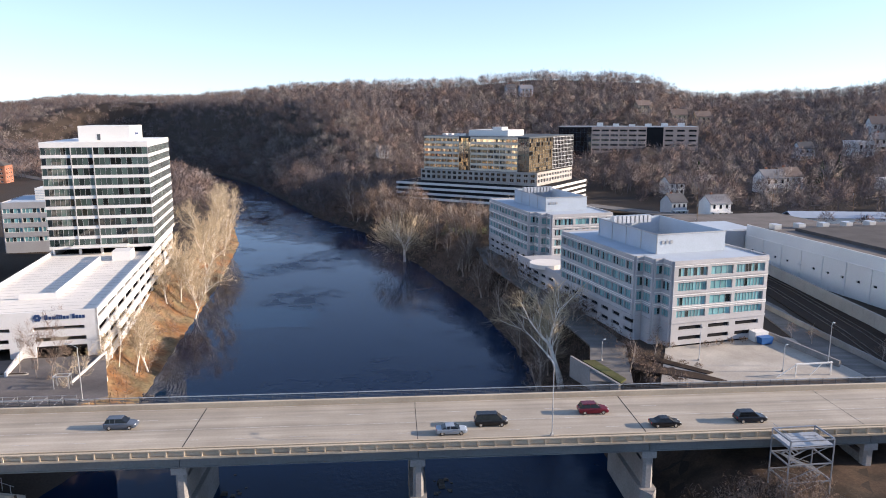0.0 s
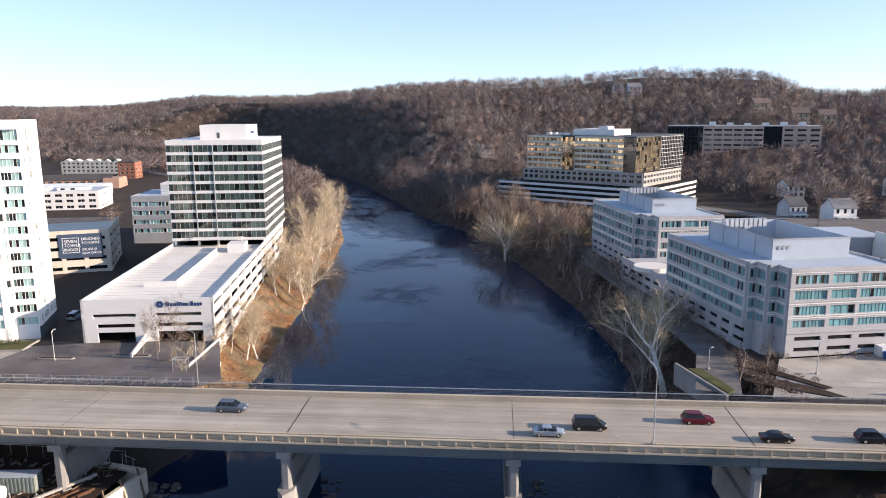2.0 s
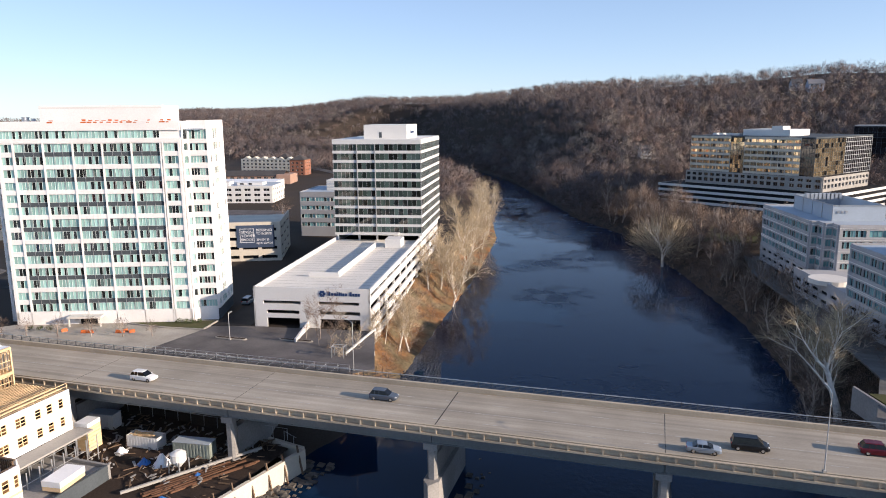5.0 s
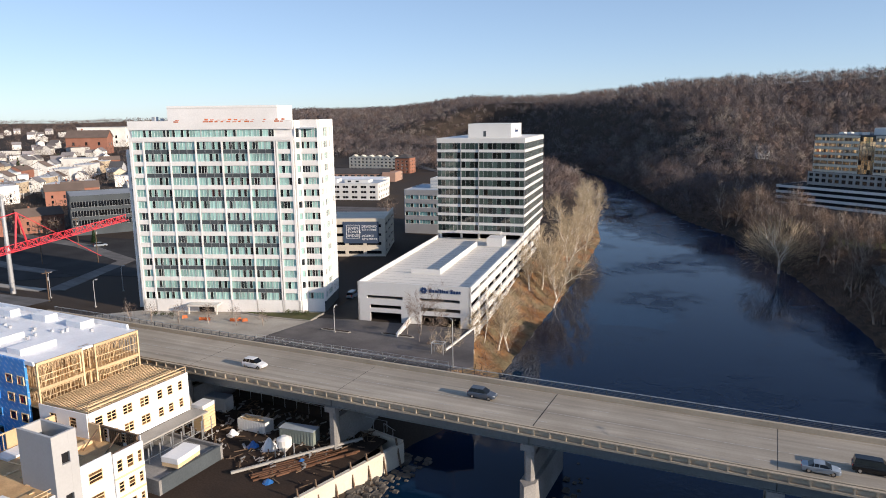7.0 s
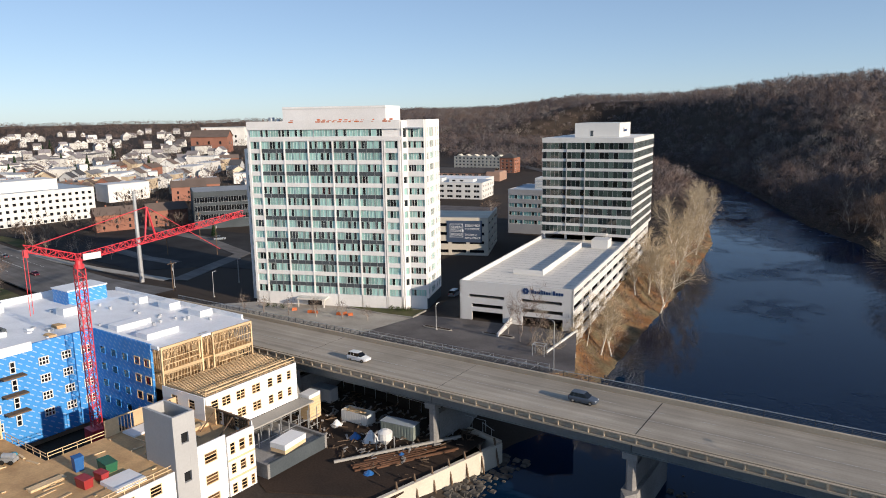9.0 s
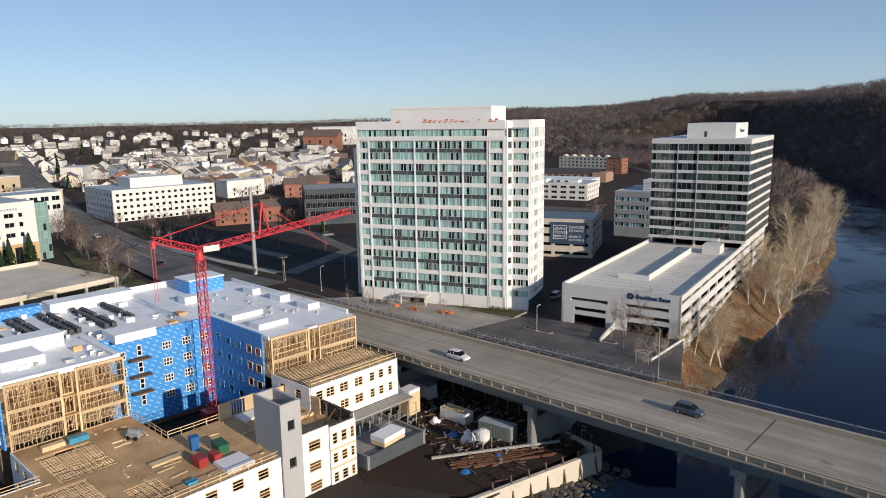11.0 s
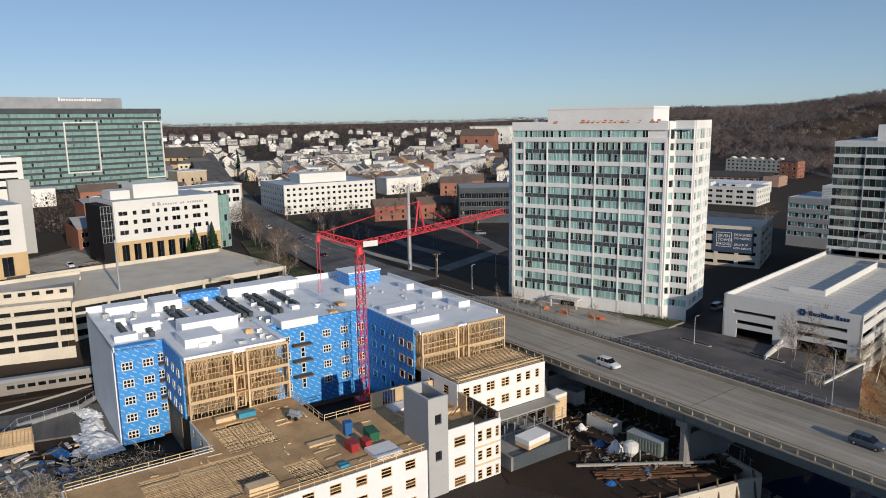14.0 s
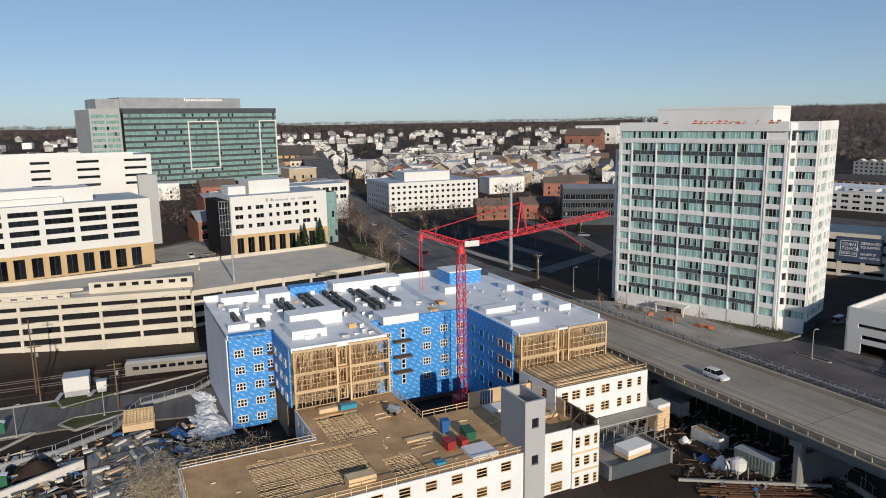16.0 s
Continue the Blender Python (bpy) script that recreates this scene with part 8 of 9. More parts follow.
part("aisle_roof", Shape().hexa([(3.6, -5.5, 5.3), (34.4, -5.5, 5.3), (34.4, 0, 7.8), (3.6, 0, 7.8), (3.6, -5.5, 5.6), (34.4, -5.5, 5.6), (34.4, 0, 8.1), (3.6, 0, 8.1)]), M["roof_dark"], church)
for k in range(6):
    part("window", Shape().box(3 + k * 6, 4.6 + k * 6, -0.12, -0.01, 8.2, 10.4), M["glass_dark"], church)
school = thing("school_building", pose(-640, 118, ground_at(-640, 118), 0, 0, 75), "cream school building with a brown hipped roof", "building")
part("wall", Shape().box(0, 30, 0, 14, -4, 9.5), M["house_cream_wall"], school)
part("roof", Shape().add([(-0.6, -0.6, 9.5), (30.6, -0.6, 9.5), (30.6, 14.6, 9.5), (-0.6, 14.6, 9.5), (7, 7, 13.5), (23, 7, 13.5)], [(0, 1, 5, 4), (1, 2, 5), (2, 3, 4, 5), (3, 0, 4), (3, 2, 1, 0)]), M["roof_brown"], school)
for k in range(7):
    for z in (1.5, 5.5):
        part("window", Shape().box(2 + k * 4, 3.6 + k * 4, -0.1, -0.01, z, z + 2), M["glass_dark"], school)
wh = thing("low_workshop", pose(152, 318, ground_at(152, 318), 0, 0, -4), "long low workshop with a blue-grey roof beside the street", "building")
part("wall", Shape().box(0, 46, 0, 12, -2, 4.2), M["house_pale"], wh)
part("roof", Shape().gable(0, 46, 0, 12, 4.2, 6.2), M["house_blue"], wh)


# ---- vehicles ----
PAINT = {n: surface("car_" + n, c, 0.25, 0.3 if n not in ("white", "black") else 0.0, vary=0.02, spec=0.45) for n, c in
         dict(grey=(0.10, 0.12, 0.15), silver=(0.30, 0.34, 0.38), black=(0.008, 0.008, 0.01), red=(0.13, 0.01, 0.02), white=(0.75, 0.75, 0.75), dark=(0.015, 0.018, 0.025), blue=(0.03, 0.07, 0.16)).items()}


def loft(sections):
    """A closed body through cross-sections (x, half width low, half width high, z low, z shoulder, z top)."""
    s = Shape()
    rings = [[(x, -wl, zl), (x, -wl - 0.03, (zl + zs) / 2), (x, -wl, zs), (x, -wh, zt), (x, wh, zt), (x, wl, zs), (x, wl + 0.03, (zl + zs) / 2), (x, wl, zl)] for x, wl, wh, zl, zs, zt in sections]
    n = 8
    for k, r in enumerate(rings):
        s.v.extend(r)
    for k in range(len(rings) - 1):
        for i in range(n):
            j = (i + 1) % n
            s.f.append((k * n + i, k * n + j, (k + 1) * n + j, (k + 1) * n + i)[::-1])
    s.f.append(tuple(range(n)))
    s.f.append(tuple(range((len(rings) - 1) * n + n - 1, (len(rings) - 1) * n - 1, -1)))
    return s


CAR_SHAPES = {
    # length, width, bonnet z, roof z, cabin: rear bottom, rear top, front top, front bottom
    "suv": (4.85, 0.95, 1.05, 1.76, 0.15, 0.55, 2.75, 3.55),
    "sedan": (4.7, 0.90, 0.92, 1.43, 0.75, 1.45, 2.75, 3.6),
    "van": (5.1, 0.98, 1.15, 1.95, 0.10, 0.30, 3.45, 4.3),
    "pickup": (5.7, 0.98, 1.1, 1.85, 1.9, 2.2, 3.5, 4.2),
}


def car(shape, paint, at, label, group="cars on the bridge"):
    L, w, zb, zr, a, b, c, d = CAR_SHAPES[shape]
    t = thing("car", at, label, "car", group)
    body = loft([(0, w * 0.86, w * 0.8, 0.42, 0.8, zb - 0.06), (0.12, w * 0.97, w * 0.9, 0.3, 0.85, zb), (0.9, w, w * 0.93, 0.25, 0.88, zb + 0.02), (L * 0.5, w, w * 0.93, 0.25, 0.88, zb + 0.02),
                 (d, w, w * 0.92, 0.25, 0.86, zb), (L - 0.35, w * 0.95, w * 0.82, 0.27, 0.78, zb - 0.16), (L, w * 0.8, w * 0.7, 0.38, 0.68, zb - 0.3)])
    part("body", body, PAINT[paint], t, smooth=False)
    part("roof", loft([(b - 0.02, w * 0.74, w * 0.68, zr - 0.08, zr - 0.04, zr), ((b + c) / 2, w * 0.77, w * 0.7, zr - 0.07, zr - 0.02, zr + 0.03), (c + 0.02, w * 0.74, w * 0.68, zr - 0.08, zr - 0.04, zr)]), PAINT[paint], t)
    glass = Shape()
    lo, hi = w * 0.9, w * 0.72
    glass.hexa([(a, -lo, zb - 0.02), (d, -lo, zb - 0.02), (d, lo, zb - 0.02), (a, lo, zb - 0.02), (b, -hi, zr - 0.06), (c, -hi, zr - 0.06), (c, hi, zr - 0.06), (b, hi, zr - 0.06)])
    part("glazing", glass, M["car_glass"], t, "dark tinted windows")
    for s in (-1, 1):
        pil = Shape()
        for x in ((a + d) / 2 - 0.1, a + (d - a) * 0.25):
            pil.beam((x, s * (lo + 0.012), zb), (x + 0.06, s * (hi + 0.012), zr - 0.06), 0.07, 0.03)
        part("pillar", pil, PAINT[paint], t)
        part("mirror", Shape().box(d - 0.35, d - 0.2, s * (w + 0.1) - 0.09, s * (w + 0.1) + 0.09, zb, zb + 0.14), PAINT[paint], t)
        part("headlight", Shape().box(L - 0.28, L - 0.05, s * w * 0.66 - 0.16, s * w * 0.66 + 0.16, zb - 0.36, zb - 0.22), M["lamp_glass"], t)
        part("taillight", Shape().box(-0.02, 0.08, s * w * 0.72 - 0.12, s * w * 0.72 + 0.12, zb - 0.3, zb - 0.02), M["red_lens"], t)
        for x in (0.9, L - 0.95):
            wh = part("wheel", Shape().tube((x, s * (w - 0.2), 0.34), (x, s * (w + 0.02), 0.34), 0.34, n=16), M["tyre"], t)
            part("rim", Shape().tube((x, s * (w + 0.021), 0.34), (x, s * (w + 0.035), 0.34), 0.21, n=12), M["chrome"], wh)
    return t


for shape, paint, x, y, label in [("suv", "grey", -52.6, 10.0, "grey-blue estate car driving across the bridge"), ("sedan", "silver", -2.2, 4.4, "silver-blue saloon car on the bridge"),
                                  ("van", "black", 3.9, 7.0, "black van on the bridge"), ("suv", "red", 21.0, 10.2, "dark red estate car on the bridge"),
                                  ("sedan", "black", 30.8, 4.6, "black saloon car near the parapet"), ("suv", "dark", 44.6, 5.3, "dark blue estate car on the bridge"),
                                  ("suv", "white", -98, 6.6, "white estate car on the bridge")]:
    car(shape, paint, BRIDGE @ pose(x, y, DECK + 0.012), label)

for shape, paint, x, y, z, a, label in [("van", "silver", -116.5, 150, 0.5, 105, "pale van parked in the shaded service lane"), ("suv", "dark", -262, 9, 0.5, 100, "dark estate car parked between the offices"),
                                        ("sedan", "black", -272, 13, 0.5, 100, "black saloon car parked between the offices"), ("suv", "white", -283, 12, 0.5, 10, "white estate car parked between the offices"),
                                        ("sedan", "grey", -286, 101, 0.5, 176, "grey saloon car on the wide street"), ("suv", "white", -325, 99, 0.5, 176, "white estate car on the wide street"),
                                        ("sedan", "red", -248, 94.5, 0.55, -4, "red saloon car on the wide street"), ("suv", "silver", -255, 168, 0.48, 60, "silver estate car in the shaded car park")]:
    car(shape, paint, pose(x, y, z + 0.01, 0, 0, a), label, "parked cars")


# ---- lamps and poles ----
def lamp(at, h, arm, label, category="street lamp", double=False):
    t = thing("street_lamp", at, label, category, "street lamps")
    part("pole", Shape().tube((0, 0, 0), (0, 0, h), 0.11, 0.06, 8), M["galvanised"], t)
    part("base", Shape().box(-0.22, 0.22, -0.22, 0.22, 0, 0.35), M["concrete"], t)
    arm_s = Shape().tube((0, 0, h), (arm * 0.5, 0, h + 0.35), 0.05, 0.045, 6).tube((arm * 0.5, 0, h + 0.35), (arm, 0, h + 0.4), 0.045, 0.04, 6)
    part("arm", arm_s, M["galvanised"], t)
    part("lantern", Shape().box(arm - 0.1, arm + 0.55, -0.16, 0.16, h + 0.32, h + 0.46), M["steel_grey"], t)
    return t


lamp(BRIDGE @ pose(14.7, 0.9, DECK + 0.8, 0, 0, 100), 11.0, 1.8, "tall grey street lamp on the bridge parapet")
lamp(BRIDGE @ pose(84, 0.9, DECK + 0.8, 0, 0, 100), 11.0, 1.8, "tall grey street lamp on the bridge parapet")
lamp(pose(-65.6, 117, 0.3, 0, 0, 160), 10.0, 2.2, "grey street lamp with a curved arm beside the lot")
for x, y, h in ((50.6, 140.2, 6.5), (64.9, 133.9, 5), (75.4, 137.2, 8.5), (30.5, 139.9, 4)):
    lamp(pose(x, y, 0.25, 0, 0, 40), h, 0.5, "slim grey lamp post on the forecourt")
for x, y, h in ((-101.1, 124.3, 6), (-150.2, -12.1, 6), (-146.4, -26.9, 6), (-192, 112, 7), (-171.9, 112, 7), (-181, 127, 7)):
    lamp(pose(x, y, 0.5 if y > 50 else -6.9, 0, 0, 90), h, 0.6, "dark lamp post with a small lantern")
mono = thing("monopole", pose(-207.6, 110.3, 0.3), "tall pale grey steel monopole", "pole")
part("shaft", Shape().tube((0, 0, 0), (0, 0, 28.5), 0.75, 0.45, 14), M["galvanised"], mono)
part("collar", Shape().tube((0, 0, 27.6), (0, 0, 28.6), 0.55, 0.55, 14), M["steel_grey"], mono)
mono2 = thing("monopole", pose(-212, 20.8, 4.0), "tall pale grey pole behind the parking garage", "pole")
part("shaft", Shape().tube((0, 0, 0), (0, 0, 15), 0.35, 0.25, 12), M["galvanised"], mono2)


def utility_pole(x, y, z, h, arms=1):
    t = thing("utility_pole", pose(x, y, z, 0, 0, 95), "brown timber utility pole with crossarm", "pole", "utility poles")
    part("post", Shape().tube((0, 0, 0), (0, 0, h), 0.17, 0.11, 7), M["timber_dark"], t)
    for k in range(arms):
        part("crossarm", Shape().box(-1.3, 1.3, -0.07, 0.07, h - 0.9 - k * 1.1, h - 0.72 - k * 1.1), M["timber_dark"], t)
    part("transformer", Shape().tube((0.35, 0, h - 3.0), (0.35, 0, h - 2.1), 0.25, n=10), M["steel_grey"], t)


for x, y, z, h in ((-169, -26.3, -7, 17), (-164.3, -25, -7, 13), (-153, -9.6, -7, 10.5), (-198, 6.2, -6, 13), (-241, 139, 0.4, 14), (-260, 165, 0.4, 12), (-226, 150, 0.4, 13), (-189, 109.7, 0.4, 9), (-302, 114, 0.4, 9),
                   (103, 300, 2.5, 12), (118, 345, 3, 12), (150, 335, 3, 13), (185, 330, 3, 13), (90, 262, 2, 12), (205, 318, 3, 12)):
    utility_pole(x, y, z, h)
wires = Shape()
for a, b in (((-169, -26.3, 9.6), (-198, 6.2, 6.6)), ((-241, 139, 13.4), (-189, 109.7, 8.4)), ((-241, 139, 13.2), (-260, 165, 11.6)), ((118, 345, 14.4), (150, 335, 15.2)), ((150, 335, 15.2), (185, 330, 15.2)), ((-226, 150, 12.6), (-241, 139, 13.4))):
    pts = [Vector(a).lerp(Vector(b), k / 6) - Vector((0, 0, 1.2 * math.sin(math.pi * k / 6))) for k in range(7)]
    for p, q in zip(pts, pts[1:]):
        wires.beam(p, q, 0.04)
lone("overhead_wires", wires, M["shade_black"], pose(0, 0, 0), "thin dark overhead wires between poles", "wires", kind="stuff")

# ---- works scaffold beside the bridge ----
sc = thing("scaffold_tower", pose(47.0, 92.6, -3.2, 0, 0, 8), "grey steel stair scaffold tower beside the bridge", "scaffold")
W_, D_, T_ = 6.6, 4.4, 8.6
for x in (0, W_):
    for y in (0, D_):
        part("post", Shape().box(x - 0.08, x + 0.08, y - 0.08, y + 0.08, 0, T_), M["scaffold_grey"], sc)
for z in (2.2, 4.9, 7.4, T_ - 0.1):
    part("ring_beam", Shape().box(0.12, W_ - 0.12, -0.1, 0.1, z, z + 0.14).box(0.12, W_ - 0.12, D_ - 0.1, D_ + 0.1, z, z + 0.14).box(-0.1, 0.1, 0.12, D_ - 0.12, z, z + 0.22).box(W_ - 0.1, W_ + 0.1, 0.12, D_ - 0.12, z, z + 0.22), M["scaffold_grey"], sc)
for k in range(3):
    z = 0.1 + k * 2.6
    st = Shape()
    a, b = ((0.6, z), (W_ - 0.8, z + 2.5)) if k % 2 == 0 else ((W_ - 0.6, z), (0.8, z + 2.5))
    for y in (1.3, 2.9):
        st.beam((a[0], y, a[1]), (b[0], y, b[1]), 0.08, 0.25)
    for i in range(11):
        f_ = (i + 0.5) / 11
        st.box(a[0] + (b[0] - a[0]) * f_ - 0.14, a[0] + (b[0] - a[0]) * f_ + 0.14, 1.3, 2.9, a[1] + 2.5 * f_, a[1] + 2.5 * f_ + 0.04)
    part("stair_flight", st, M["scaffold_grey"], sc)
    part("brace", Shape().beam((0, 0, z), (W_, 0, z + 2.4), 0.09).beam((0, D_, z + 2.4), (W_, D_, z), 0.09), M["scaffold_grey"], sc)
part("platform", Shape().box(0.1, W_ - 0.1, 0.1, D_ - 0.1, 7.62, 7.7), M["steel_grey"], sc)
hand = Shape()
for z in (T_ + 0.3, T_ + 0.75):
    hand.beam((0, 0, z), (W_ * 0.6, 0, z), 0.05).beam((0, 0, z), (0, D_, z), 0.05)
part("handrail", hand, M["scaffold_grey"], sc)

# ---- west forecourt ----
rw = thing("retaining_wall", pose(0, 0, 0), "pale stone retaining wall along the sunken tracks", "wall")
d_, l_ = way((99.8, 226), (100.5, 140))
for k in range(18):
    part("wall_panel", Shape().obox((99.8, 226), d_, k * 4.8, k * 4.8 + 4.72, 0, 0.5, -1, 3.6), M["concrete"], rw)
rw2 = thing("retaining_wall", pose(0, 0, 0), "dark concrete retaining wall beside the service road", "wall")
for p, q in (((80.5, 190), (86, 134)), ((71, 158), (77.5, 136.5))):
    d_, l_ = way(p, q)
    part("wall_panel", Shape().obox(p, d_, 0, l_, 0, 0.4, -1, 1.6), M["dark_concrete"], rw2)
part("wall_panel", Shape().obox((24.8, 142), way((24.8, 142), (31.5, 126))[0], 0, 17, 0, 0.5, -4, 0.5), M["dark_concrete"], rw2)
slab("lawn", [(26.5, 139), (29, 139.5), (33, 129), (31.5, 127)], 0.5, "grass", "small green bed by the river wall", "lawn")
slab("planting_bed", [(36, 139), (48, 132.5), (52, 128.5), (50, 128), (36, 134)], 0.42, "soil", "brown planting bed on the forecourt", "bed")
slab("planting_bed", [(38, 146), (46, 138), (51, 133), (49.5, 132), (37, 143)], 0.43, "soil", "leaf-filled planting bed beside the office", "bed")
shrubx, shruby = np.array([44, 46, 48.5, 43, 41, 39, 47, 45.5, 55, 58, 61, 64, 37.5, 36.5]), np.array([139, 136.5, 134.5, 140.5, 142, 136, 147.5, 148, 148.6, 149.6, 150.6, 151.5, 137, 141])
soup_object("hedge", twig_soup(shrubx, shruby, 0 * shrubx + 0.2, 0 * shrubx + 1.6, 120, 0.06, 31, low=0.02, radius=0.7), "timber_dark", "low brown winter hedge along the office", "shrubs")
tank = thing("waste_container", pose(67.5, 150, 0.25, 0, 0, 15), "blue waste container with a white cover", "container")
part("tub", Shape().hexa([(0.2, 0.1, 0.1), (2.8, 0.1, 0.1), (2.8, 1.7, 0.1), (0.2, 1.7, 0.1), (0, 0, 1.5), (3, 0, 1.5), (3, 1.8, 1.5), (0, 1.8, 1.5)]), M["blue_plastic"], tank)
part("lid", Shape().box(-0.05, 3.05, -0.05, 1.85, 1.5, 1.62), M["blue_plastic"], tank)
part("cover", Shape().box(0.1, 3.4, 2.2, 4.6, 0, 2.2), M["white_panel"], tank)
frame_ = thing("lift_gantry", pose(66, 131, 0.25, 0, 0, 10), "white steel gantry frame at the bridge end", "gantry")
for x in (0, 7.5):
    part("leg", Shape().beam((x, 0, 0), (x, 0, 2.4), 0.2), M["white_panel"], frame_)
part("beam", Shape().box(-0.2, 7.7, -0.12, 0.12, 2.4, 2.65), M["white_panel"], frame_)
part("strut", Shape().beam((-4, 0, 0.1), (0, 0, 2.4), 0.14).beam((3.0, 0, 0.1), (5.5, 0, 2.4), 0.14), M["white_panel"], frame_)

# ---- east lot ----
for x, y, w, a in ((-101.5, 124.4, 7.0, 6), (-86.8, 128.2, 7.2, 6)):
    isl = thing("traffic_island", pose(x - w / 2, y, 0.55, 0, 0, a), "narrow kerbed island in the parking lot", "kerb")
    part("kerb", Shape().prism([(0, 0), (w, 0), (w + 0.6, 0.6), (w, 1.2), (0, 1.2), (-0.6, 0.6)], 0, 0.16), M["pavement"], isl)
    part("soil", Shape().prism([(0.2, 0.25), (w - 0.2, 0.25), (w + 0.2, 0.6), (w - 0.2, 0.95), (0.2, 0.95), (-0.2, 0.6)], 0.16, 0.22), M["soil"], isl)
ramp_wall = thing("ramp_wall", pose(-86.3, 128.0, 0.5, 0, 0, 0), "white sloping wall beside the garage ramp", "wall")
part("wall", Shape().hexa([(-0.2, 0, -0.4), (0.2, 0.0, -0.4), (-4.0, 13.5, -0.4), (-4.4, 13.5, -0.4), (-0.2, 0, 0.9), (0.2, 0, 0.9), (-4.0, 13.5, 1.7), (-4.4, 13.5, 1.7)]), M["white_panel"], ramp_wall)
guard = thing("boundary_wall", pose(0, 0, 0), "white low wall between lot and river bank", "wall")
d_, l_ = way((-72.0, 124.9), (-74.1, 142.6))
part("wall", Shape().obox((-72.0, 124.9), d_, 0, l_, 0, 0.35, -0.6, 0.95), M["white_panel"], guard)
fence = thing("chain_fence", pose(0, 0, 0), "grey mesh fence along the lot below the bridge", "fence")
d_, l_ = way((-113, 111.4), (-66, 116))
for k in range(20):
    q = (-113 + d_[0] * k * l_ / 19, 111.4 + d_[1] * k * l_ / 19)
    part("post", Shape().tube((q[0], q[1], 0.3), (q[0], q[1], 2.0), 0.04, n=6), M["galvanised"], fence)
for z in (0.7, 1.3, 1.9):
    part("rail", Shape().obox((-113, 111.4), d_, 0, l_, -0.03, 0.03, z, z + 0.05), M["galvanised"], fence)
kiosk = thing("white_frame", pose(-73.5, 122.0, 0.55, 0, 0, 10), "small pale steel frame by the lot", "frame")
for x in (0, 2.6):
    for y in (0, 1.6):
        part("leg", Shape().box(x - 0.06, x + 0.06, y - 0.06, y + 0.06, 0, 2.3), M["galvanised"], kiosk)
part("top", Shape().box(-0.1, 2.7, -0.1, 0.1, 2.3, 2.42).box(-0.1, 2.7, 1.5, 1.7, 2.3, 2.42).box(-0.1, 0.1, 0.1, 1.5, 2.3, 2.42).box(2.5, 2.7, 0.1, 1.5, 2.3, 2.42), M["galvanised"], kiosk)
rnd = random.Random(41)
for x, y in ((-137.5, 116.5), (-136.2, 117.2), (-130, 119.6), (-128.4, 120.2), (-127, 120.6), (-142.5, 115.5)):
    b = thing("barrier", pose(x, y, 0.5, 0, 0, rnd.uniform(0, 90)), "orange plastic road barrier on the forecourt", "barrier", "barriers")
    part("panel", Shape().hexa([(0, -0.2, 0), (1.4, -0.2, 0), (1.4, 0.2, 0), (0, 0.2, 0), (0.1, -0.07, 0.75), (1.3, -0.07, 0.75), (1.3, 0.07, 0.75), (0.1, 0.07, 0.75)]), M["orange"], b)
hx, hy = np.array([-121, -119.5, -118, -116.5, -150, -148, -146]), np.array([130.5, 131.0, 131.6, 132.5, 113.5, 114.3, 115.2])
soup_object("hedge", twig_soup(hx, hy, 0 * hx + 0.4, 0 * hx + 1.5, 160, 0.07, 33, low=0.02, radius=0.65), "shrub", "dark green clipped shrubs by the tower", "shrubs")

# ---- building yard beside the river ----
def container(x, y, z, a, l, w, h, mat_, label, open_top=False):
    t = thing("container", pose(x, y, z, 0, 0, a), label, "container", "yard containers")
    s = Shape()
    if open_top:
        s.box(0, l, 0, 0.1, 0, h).box(0, l, w - 0.1, w, 0, h).box(0, 0.1, 0.1, w - 0.1, 0, h).box(l - 0.1, l, 0.1, w - 0.1, 0, h).box(0.1, l - 0.1, 0.1, w - 0.1, 0, 0.15)
    else:
        s.box(0, l, 0, w, 0, h)
    part("shell", s, M[mat_], t)
    ribs = Shape()
    for k in range(int(l / 0.6)):
        ribs.box(0.2 + k * 0.6, 0.45 + k * 0.6, -0.05, -0.005, 0.15, h - 0.15)
    part("rib", ribs, M[mat_], t)
    if not open_top:
        part("top", Shape().box(-0.04, l + 0.04, -0.07, w + 0.04, h, h + 0.08), M["roof_pale"], t)
        part("door", Shape().box(l + 0.005, l + 0.05, 0.2, w - 0.2, 0.15, h - 0.15), M[mat_], t)
    else:
        junk = Shape()
        for k in range(14):
            junk.beam((rnd.uniform(0.3, l - 0.3), rnd.uniform(0.3, w - 0.3), h - 0.4), (rnd.uniform(0.3, l - 0.3), rnd.uniform(0.3, w - 0.3), h + 0.1), 0.25, 0.1)
        part("debris", junk, M["lumber"], t)


YZ = -7.04
M["grey_green"] = surface("grey_green_paint", (0.22, 0.25, 0.22), 0.6)
container(-84.6, 87.4, YZ, 11, 6.8, 2.4, 2.6, "grey_green", "grey-green site container with corrugated sides")
container(-95.0, 87.5, YZ, 6, 6.3, 2.5, 2.1, "white_panel", "white open skip full of timber", True)
container(-110.0, 90.6, YZ, 8, 7.6, 2.4, 2.8, "pale_concrete", "cream site trailer below the bridge")
for k in range(7):
    t = thing("lumber_stack", pose(-101.8, 83.0, YZ + 0.05 + k * 0.62, 0, 0, 8), "banded stack of yellow lumber", "lumber", "lumber stacks")
    part("planks", Shape().box(0, 2.6, 0, 3.2, 0, 0.56), M["lumber"], t)
t = thing("wrapped_bundle", pose(-101.8, 83.0, YZ + 0.05 + 7 * 0.62, 0, 0, 8), "white wrapped bundle on the lumber stack", "bundle")
part("wrap", Shape().box(0, 2.6, 0, 3.2, 0, 0.75), M["sheathing"], t)
